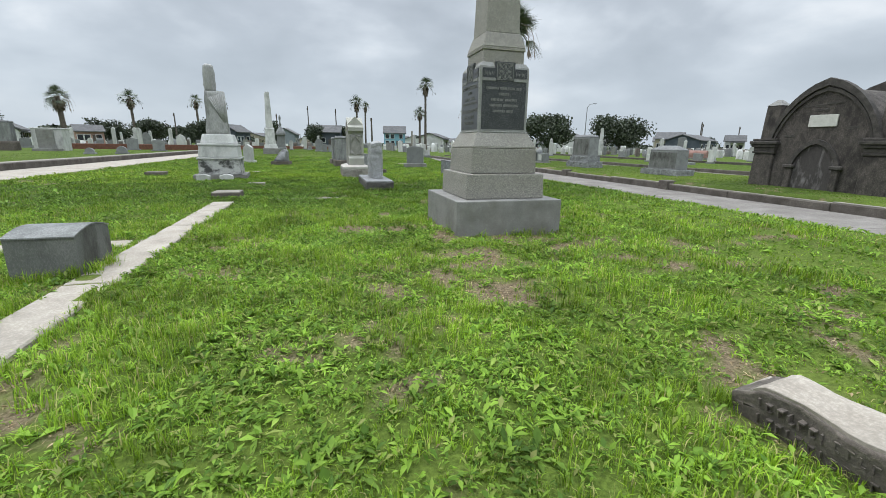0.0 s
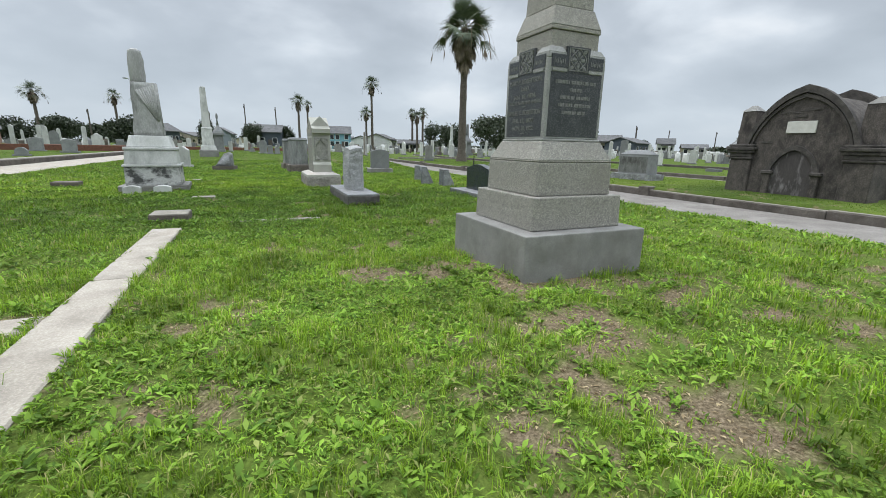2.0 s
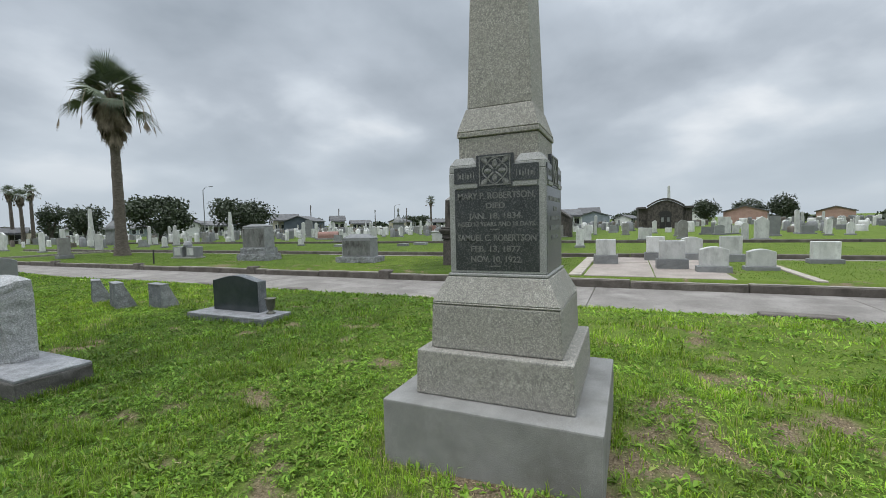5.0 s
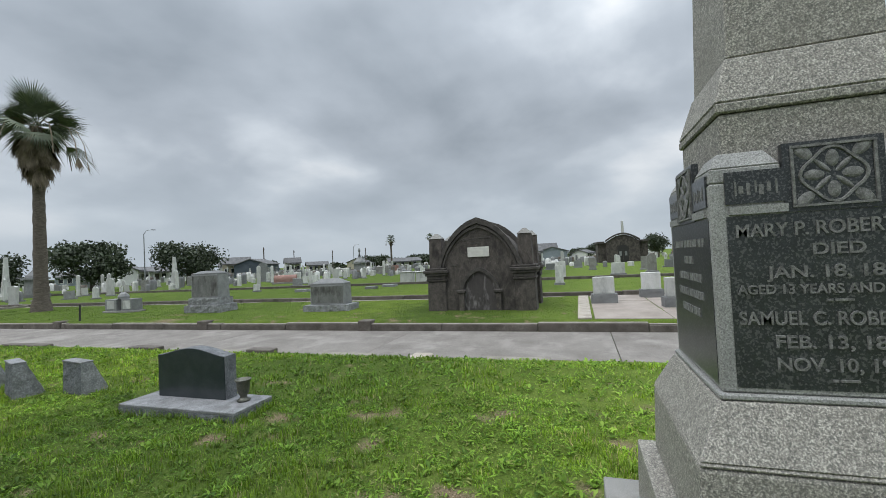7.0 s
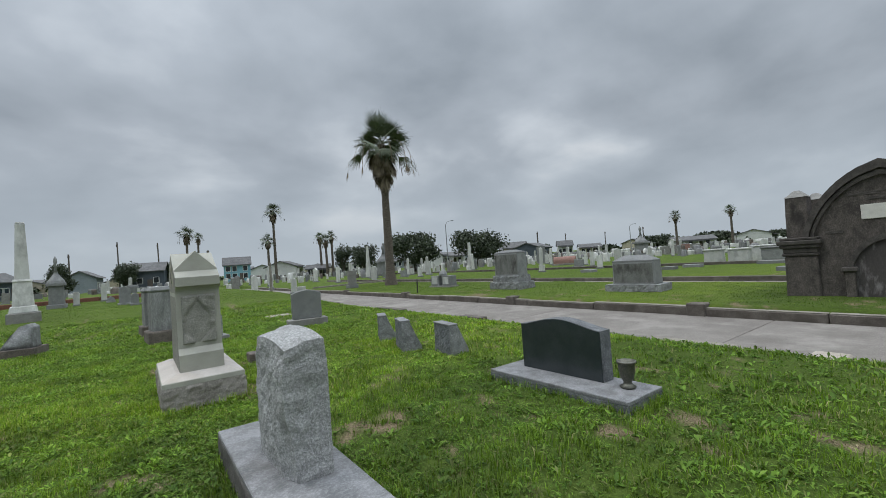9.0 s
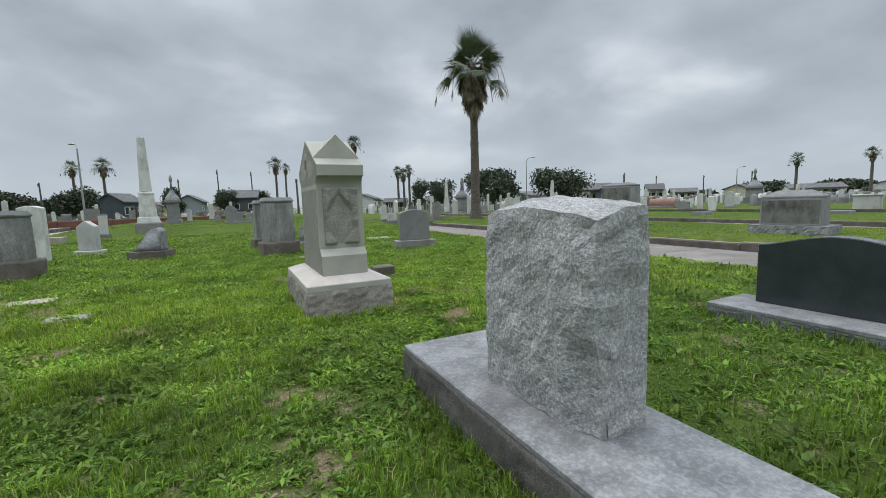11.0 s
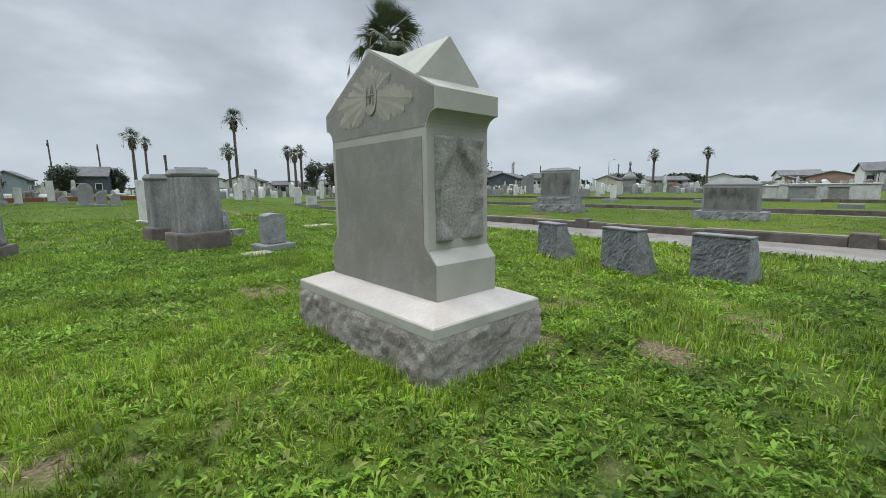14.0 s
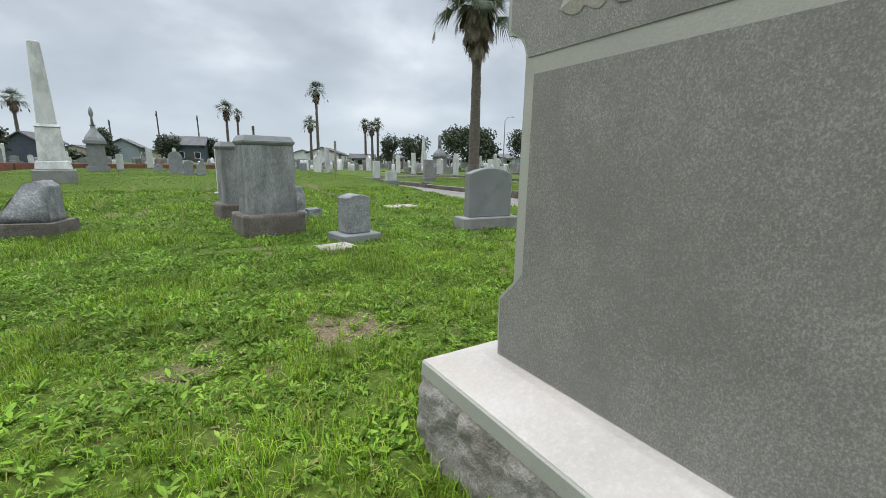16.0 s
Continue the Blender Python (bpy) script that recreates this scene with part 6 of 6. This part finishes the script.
def car(x, y, top, w, rz=62, z=-0.1):
    o = thing("car", x, y, z, rz, "white sport utility vehicle parked on the lane", "car")
    bm = bmesh.new()
    prism(bm, [(-2.4, 0.35), (2.4, 0.35), (2.45, 0.8), (2.3, 1.02), (1.2, 1.12), (-2.42, 1.12)], "y", -0.95, 0.95)
    part("body", soften(bm, 0.06), CAR_WHITE, o)
    bm = bmesh.new()
    prism(bm, [(-2.35, 1.12), (1.2, 1.12), (0.5, 1.72), (0.2, 1.8), (-2.0, 1.8), (-2.25, 1.7)], "y", -0.85, 0.85)
    part("cabin", soften(bm, 0.05), CAR_WHITE, o)
    for s in (-1, 1):
        for a, b in ((-2.05, -1.05), (-0.95, -0.1), (0.0, 0.75)):
            bm = bmesh.new()
            prism(bm, [(a, 1.2), (b, 1.2), (min(b, 0.42) if b > 0.5 else b, 1.66), (a, 1.66)], "y", s * 0.851, s * 0.86)
            part("window", bm, GLASS, o)
        for cx in (-1.5, 1.5):
            bm = bmesh.new()
            lathe(bm, [(0.3, -0.1), (0.36, -0.06), (0.36, 0.06), (0.3, 0.1)], 16)
            bm.transform(pose(cx, s * 0.88, 0.36, 90))
            wheel = part("wheel", bm, TYRE, o)
            bm = bmesh.new()
            lathe(bm, [(0.2, -0.11), (0.2, 0.11)], 12)
            bm.transform(pose(cx, s * 0.885, 0.36, 90))
            part("rim", bm, STEEL, wheel)
    bm = bmesh.new()
    prism(bm, [(1.16, 1.16), (1.2, 1.16), (0.58, 1.68), (0.54, 1.68)], "y", -0.75, 0.75)
    part("windscreen", bm, GLASS, o)


oak(41.2, 72.3, 7.2, 9.6, leafy=130)
oak(58.8, 75.1, 7.6, 10.5, leafy=130)
oak(36.3, 83.0, 6.1, 5.1)
oak(35.8, 92.0, 7.1, 3.3)
oak(-45.3, 78.3, 5.9, 3.4)
oak(-45.8, 116.9, 5.9, 7.5)
oak(-40.0, 124.3, 6.1, 8.4)
oak(-22.2, 92.9, 5.0, 3.6)
oak(-1.1, 115.6, 6.1, 4.5)
oak(7.0, 120.4, 6.0, 4.2)
oak(-8.2, 88.8, 5.2, 3.1)
oak(-31.9, 98.6, 5.5, 4.4)
oak(-20.2, 91.7, 5.6, 4.7)
oak(118.1, -11.7, 6.1, 6.0)
oak(126.4, -22.3, 6.3, 7.2)
oak(124.9, -28.7, 7.4, 6.1)
oak(130.7, 2.8, 4.7, 4.5)
oak(99.6, 92.1, 4.5, 5.2)
oak(145.7, 46.3, 3.6, 5.4)
oak(134.8, 75.9, 4.8, 10.1)
oak(150.6, 64.6, 4.7, 13.4)
palm(25.9, 106.0, 17.6, 4.7)
palm(24.5, 106.3, 10.5, 3.7)
palm(34.2, 100.2, 10.1, 2.6)
palm(35.8, 97.5, 10.1, 2.5)
palm(10.1, 118.8, 13.8, 4.4)
palm(13.4, 129.3, 13.2, 2.7)
palm(-24.6, 126.6, 13.9, 4.7)
palm(-29.5, 125.5, 12.9, 3.8)
palm(-39.1, 111.9, 12.2, 4.5)
palm(102.8, 54.7, 9.5, 3.2)
palm(106.7, 44.7, 9.5, 2.9)
palm(-25.4, 54.9, 6.7, 2.6)
palm(33.5, 94.9, 9.2, 3.2)
lamp(52.1, 76.8, 9.6, 1.5)
lamp(-13.9, 67.5, 8.8, 1.1)
lamp(96.7, 62.6, 7.0, 2.2)
pole(-2.2, 119.2, 10.4, 0.4)
pole(4.8, 119.2, 10.0, 0.6)
pole(-9.9, 118.8, 8.2, 0.3)
pole(-31.7, 114.5, 7.4, 0.2)
pole(106.9, 100.2, 8.2, 0.3)
pole(112.5, 93.3, 7.3, 0.3)
pole(119.2, 83.5, 6.8, 0.3)
pole(8.9, 74.4, 5.4, 0.4)
pole(98.8, 93.0, 8.1, 0.2)
pole(115.3, 69.2, 6.8, 0.3)
house_gray(-5.0, 112.5, 4.4, 6.0)
house_dark(1.9, 116.6, 5.6, 7.2)
house_blue(20.6, 120.9, 6.0, 5.9)
house_white(33.5, 113.8, 4.1, 8.7)
house_tan(33.0, 99.3, 2.6, 4.9)
house_white(61.7, 90.8, 4.2, 7.0)
house_tan(133.7, 16.1, 5.3, 5.9)
house_white(93.4, 16.7, 4.0, 3.0)
house_red(-45.3, 106.3, 4.0, 4.7)
house_white(-37.6, 71.1, 3.3, 2.5)
house_dark(-15.1, 99.4, 4.5, 5.3)
house_tan(90.2, 94.9, 5.3, 6.5)
house_white(97.2, 96.1, 4.7, 2.2)
house_red(118.5, 30.4, 2.4, 4.8)
house_white(108.3, 90.5, 4.8, 4.3)
house_white(120.7, 3.8, 2.6, 5.3)
car(43.4, 77.1, 2.2, 5.0)

# ---- the line of trees that closes the view ----
rng = random.Random(3)
treeline = [oak(-70 + 14 * k, 150 + 5 * k, t, w, "low dark tree in the distant tree line", 40) for k, (t, w) in enumerate(((5.0, 13.0), (4.2, 11.0), (6.0, 10.0)))]
for k in range(40):
    b = radians(-48 + 172 * (k + rng.uniform(-0.4, 0.4)) / 40)
    d = rng.uniform(140, 190)
    copy_thing(treeline[k % 3], pose(d * math.sin(b), 8 + d * math.cos(b), -1.4 - rng.uniform(0, 2.0), 0, 0, rng.uniform(0, 360)))

# ---- low houses along the far streets ----
random.seed(21)
for k in range(30):
    b = radians(-44 + 160 * (k + rng.uniform(-0.35, 0.35)) / 30)
    d = rng.uniform(122, 150)
    (house_white, house_gray, house_tan, house_dark, house_white, house_red)[rng.randrange(6)](d * math.sin(b), 8 + d * math.cos(b), rng.uniform(3.0, 4.6), rng.uniform(6, 11))

# ---- crowded far lawns: many small stones of a few kinds ----
rng = random.Random(11)
protos = [headstone(70 + 2 * k, 60, w, h, 0.2, m, "small weathered headstone among many on the far lawn", -80, -0.12, base=(w * 1.3, 0.45, 0.12), shape=sh, base_mat=CEMETERY_GREY, group="crowded far headstones") for k, (w, h, m, sh) in enumerate(((0.5, 1.1, MARBLE, "arch"), (0.6, 0.9, MARBLE, "flat"), (0.45, 1.5, MARBLE, "point"), (0.9, 1.0, CEMETERY_GREY, "curve"), (0.7, 1.3, GRANITE_PLAIN, "flat"), (1.1, 0.8, CEMETERY_GREY, "flat"), (0.35, 2.3, MARBLE, "point")))]
placed = 0
while placed < 230:
    x, y = rng.uniform(24, 110), rng.uniform(-25, 105)
    d = math.hypot(x, y - 8)
    if d < 44 or d > 115 or (x < 33 and y < 48):
        continue
    if math.hypot(x - 78, y) < 12 or (abs(x - 42) + abs(y - 75) < 13):
        continue
    copy_thing(protos[rng.randrange(len(protos))], pose(x, y, -0.12, 0, rng.uniform(-3, 3), -80 + rng.uniform(-12, 12)))
    placed += 1
placed = 0
while placed < 60:
    x, y = rng.uniform(-45, 16), rng.uniform(40, 100)
    if abs(y - 50) < 2 or (-9 < x < 8 and y < 68) or -11 < x < -7.5:
        continue
    copy_thing(protos[rng.randrange(len(protos))], pose(x, y, 0.19 if x < WEST_OUT - 1 else 0.0, 0, rng.uniform(-3, 3), rng.uniform(-15, 15)))
    placed += 1


def far_stones(n, seed, mat, label, low, high):
    """Small slabs and blocks too far off to tell apart."""
    g = np.random.default_rng(seed)
    x, y = g.uniform(-60, 130, n * 3), g.uniform(-40, 125, n * 3)
    d = np.hypot(x, y - 8)
    ok = (d > 56) & (d < 125) & ((x > 24) | (y > 66)) & (np.hypot(x - 78, y) > 10) & (np.abs(x - 42) + np.abs(y - 75) > 11) & (np.abs(x + 9.3) > 2.5)
    x, y = x[ok][:n], y[ok][:n]
    n = len(x)
    w, t, h = g.uniform(0.18, 0.5, n), g.uniform(0.08, 0.3, n), g.uniform(low, high, n)
    a = g.uniform(-0.3, 0.3, n) + np.where(x > 24, 1.4, 0.0)
    tip = g.choice([1.0, 1.0, 0.86, 0.4], n)
    V = []
    for z, k in ((-0.2, 1.0), (0.8, 1.0), (1.0, 0.0)):
        for sx, sy in ((-1, -1), (1, -1), (1, 1), (-1, 1)):
            f = np.where(z == 1.0, tip, 1.0)
            u, v = sx * w * f, sy * t * f
            V.append(np.stack([x + u * np.cos(a) - v * np.sin(a), y + u * np.sin(a) + v * np.cos(a), z * h - 0.1], 1))
    V = np.stack(V, 1).reshape(-1, 3)
    i = (np.arange(n) * 12)[:, None, None]
    q = np.array([[0, 1, 5, 4], [1, 2, 6, 5], [2, 3, 7, 6], [3, 0, 4, 7], [4, 5, 9, 8], [5, 6, 10, 9], [6, 7, 11, 10], [7, 4, 8, 11], [8, 9, 10, 11]])
    ob = stuff("distant_headstones", V, (i + q[None]).reshape(-1, 4), mat, label)
    return tagged(ob, label, "headstones", kind="stuff")


# ---- grass ----
def stuff(name, V, F, mat, label):
    V, F = V.astype(np.float32), F.astype(np.int32)
    me = bpy.data.meshes.new(name)
    me.vertices.add(len(V))
    me.vertices.foreach_set("co", V.ravel())
    me.loops.add(F.size)
    me.loops.foreach_set("vertex_index", F.ravel())
    me.polygons.add(len(F))
    me.polygons.foreach_set("loop_start", (np.arange(len(F)) * F.shape[1]).astype(np.int32))
    me.update(calc_edges=True)
    me.materials.append(mat)
    return tagged(new(name, me), label, "grass", kind="stuff")


LINE = ((0.4, -0.5), (0.0, 1.2), (-0.9, 3.6), (-0.7, 4.8), (0.6, 6.7), (0.8, 8.2), (0.4, 9.5), (-0.1, 12.0), (-0.4, 13.5), (0.3, 15.2), (0.9, 18.5))
SOLID = ((1.85, 3.33, 5.13, 6.63), (0.95, 1.89, 14.65, 16.37), (1.29, 2.03, 10.51, 12.83), (4.54, 5.2, 10.73, 12.71), (-2.2, -1.7, 4.22, 4.82), (-1.72, -1.38, -4, 8.92), (-8, -1.8, 5.37, 5.67), (-1.89, -1.35, 9.46, 9.98), (8.43, 9.72, 10.0, 10.52), (9.5, 20, -20, 60), (2.0, 2.27, 0.55, 1.48))


def scatter(gen, n, x0, x1, y0, y1, lo, hi):
    x, y = gen.uniform(x0, x1, n), gen.uniform(y0, y1, n)
    d = np.full(n, 1e9)
    for (ax, ay), (bx, by) in zip(LINE, LINE[1:]):
        t = np.clip(((x - ax) * (bx - ax) + (y - ay) * (by - ay)) / ((bx - ax) ** 2 + (by - ay) ** 2), 0, 1)
        d = np.minimum(d, np.hypot(x - ax - t * (bx - ax), y - ay - t * (by - ay)))
    ok = (d >= lo) & (d < hi) & (gen.uniform(size=n) > bare(x, y) * 0.82)
    for a, b, c, e in SOLID:
        ok &= ~((x > a) & (x < b) & (y > c) & (y < e))
    x, y = x[ok], y[ok]
    return x, y, lumps(x, y, 1.1, 21) * 0.45 + lumps(x, y, 3.3, 22) * 0.35 + lumps(x, y, 8.0, 23) * 0.2


def blades(gen, x, y, tall, wide):
    """Bent two-step blades."""
    n = len(x)
    z = height(x, y) - 0.006
    a = gen.uniform(0, 2 * np.pi, n)
    L = tall * gen.uniform(0.5, 1.3, n)
    bend = gen.uniform(0.15, 1.0, n)
    dx, dy = np.cos(a), np.sin(a)
    w = wide * gen.uniform(0.6, 1.2, n)
    b = np.stack([x, y, z], 1)
    s = np.stack([-dy * w, dx * w, 0 * w], 1)
    m = b + np.stack([dx * L * 0.25 * bend, dy * L * 0.25 * bend, L * 0.55], 1)
    t = b + np.stack([dx * L * 0.8 * bend, dy * L * 0.8 * bend, L * (1 - 0.45 * bend)], 1)
    V = np.stack([b - s, b + s, m + s * 0.8, m - s * 0.8, t], 1).reshape(-1, 3)
    i = np.arange(n) * 5
    F = np.concatenate([np.stack([i, i + 1, i + 2], 1), np.stack([i, i + 2, i + 3], 1), np.stack([i + 3, i + 2, i + 4], 1)])
    return V, F


def leaves(gen, x, y, size, lift):
    """Flat pointed weed leaves, folded along the middle."""
    n = len(x)
    a = gen.uniform(0, 2 * np.pi, n)
    el = gen.uniform(-0.1, 1.1, n)
    L = size * gen.uniform(0.55, 1.4, n)
    w = L * gen.uniform(0.08, 0.22, n)
    d = np.stack([np.cos(a) * np.cos(el), np.sin(a) * np.cos(el), np.sin(el)], 1)
    s = np.stack([-np.sin(a), np.cos(a), 0.25 * np.ones(n)], 1)
    b = np.stack([x, y, height(x, y) + lift * gen.uniform(0.0, 1.0, n) ** 1.5], 1)
    m = b + d * (L * 0.5)[:, None]
    t = b + d * L[:, None] - np.array([0, 0, 1.0]) * (L * 0.2)[:, None]
    V = np.stack([b, m + s * w[:, None], t, m - s * w[:, None] * np.array([1, 1, -1.0])], 1).reshape(-1, 3)
    i = np.arange(n) * 4
    return V, np.concatenate([np.stack([i, i + 1, i + 2], 1), np.stack([i, i + 2, i + 3], 1)])


far_stones(430, 31, MARBLE, "crowd of pale weathered headstones on the far lawns", 0.5, 1.5)
far_stones(600, 32, CEMETERY_GREY, "crowd of grey headstones on the far lawns", 0.4, 1.5)
far_stones(160, 33, BROWN_STONE, "scattered dark headstones on the far lawns", 0.5, 1.5)
gen = np.random.default_rng(7)
# coarser grass on the plots beyond the lane and on the north and west lawns
for x0, x1, y0, y1, per in ((13.5, 20.2, -4, 44, 120), (20.85, 33.4, -6, 44, 40), (-8.0, 9.4, 24, 50, 80), (-18, -11.2, 10, 50, 35)):
    n = int((x1 - x0) * (y1 - y0) * per)
    x, y = gen.uniform(x0, x1, n), gen.uniform(y0, y1, n)
    ok = ~((x > 13.5) & (x < 20.4) & (y > 2.1) & (y < 6.9)) & ~((x > 15.6) & (x < 18.6) & (y > 8.1) & (y < 12.4))
    V, F = blades(gen, x[ok], y[ok], 0.04, 0.012)
    stuff("grass", V, F, SHORT_BLADE, "green mown grass on the plots")
for lo, hi, area, nb, nl, tall, wide, size in ((0.0, 2.3, (-3.4, 3.4, -1.4, 20.5), 1900, 3400, 0.064, 0.0025, 0.034), (2.3, 5.2, (-6.6, 6.6, -1.4, 24), 800, 1150, 0.066, 0.0042, 0.042), (5.2, 14.0, (-8.0, 9.5, -1, 30), 240, 260, 0.065, 0.007, 0.058)):
    A = (area[1] - area[0]) * (area[3] - area[2])
    x, y, c = scatter(gen, int(A * nb * 0.16), *area, lo, hi)
    keep = gen.uniform(size=len(x)) < 0.4 + 0.8 * step(0.38, 0.62, c)
    x, y, c = (np.repeat(q[keep], 11) for q in (x, y, c))
    spread = (0.014 + 0.03 * (lo > 2) + 0.03 * (lo > 5)) * gen.normal(size=(2, len(x)))
    V, F = blades(gen, x + spread[0], y + spread[1], tall * (0.45 + 1.25 * step(0.35, 0.75, c)), wide)
    stuff("grass", V, F, BLADE, "green lawn grass in uneven tufts")
    x, y, c = scatter(gen, int(A * nl * 0.20), *area, lo, hi)
    keep = gen.uniform(size=len(x)) < 1.1 - 0.75 * step(0.4, 0.7, c)
    x, y = (np.repeat(q[keep], 8) for q in (x, y))
    grow = np.repeat(0.55 + 1.5 * gen.uniform(size=len(x) // 8) ** 2.5, 8)
    spread = (0.012 + 0.02 * (lo > 2) + 0.03 * (lo > 5)) * gen.normal(size=(2, len(x)))
    V, F = leaves(gen, x + spread[0], y + spread[1], size * grow, 0.032)
    stuff("weeds", V, F, WEED, "low broad-leaved weeds and clover in the lawn")
# dry straw on the bare patches
x, y = gen.uniform(-2.5, 6.5, 140000), gen.uniform(-0.5, 18, 140000)
ok = gen.uniform(size=140000) < bare(x, y) * 0.8
for a, b, c, e in SOLID:
    ok &= ~((x > a) & (x < b) & (y > c) & (y < e))
x, y = x[ok], y[ok]
V, F = leaves(gen, x, y, 0.032, 0.008)
V[:, 2] = np.minimum(V[:, 2], np.repeat(height(x, y), 4) + 0.015)
stuff("dry_straw", V, F, STRAW, "dry straw and dead leaves on bare soil")
# longer tufts left uncut against the stones
x, y = [], []
for a, b, c, e in SOLID[:5]:
    for _ in range(1500):
        s, t = gen.integers(4), gen.uniform()
        o_ = abs(gen.normal()) * 0.05 + 0.012
        x.append((a - o_, b + o_, a + t * (b - a), a + t * (b - a))[s])
        y.append((c + t * (e - c), c + t * (e - c), c - o_, e + o_)[s])
x, y = np.array(x), np.array(y)
k = (lumps(x, y, 2.5, 8) > 0.35) & ((bare(x, y) < 0.5) | (y > 9))
V, F = blades(gen, x[k], y[k], 0.13, 0.003)
stuff("grass", V, F, BLADE, "long uncut grass at the foot of the stones")
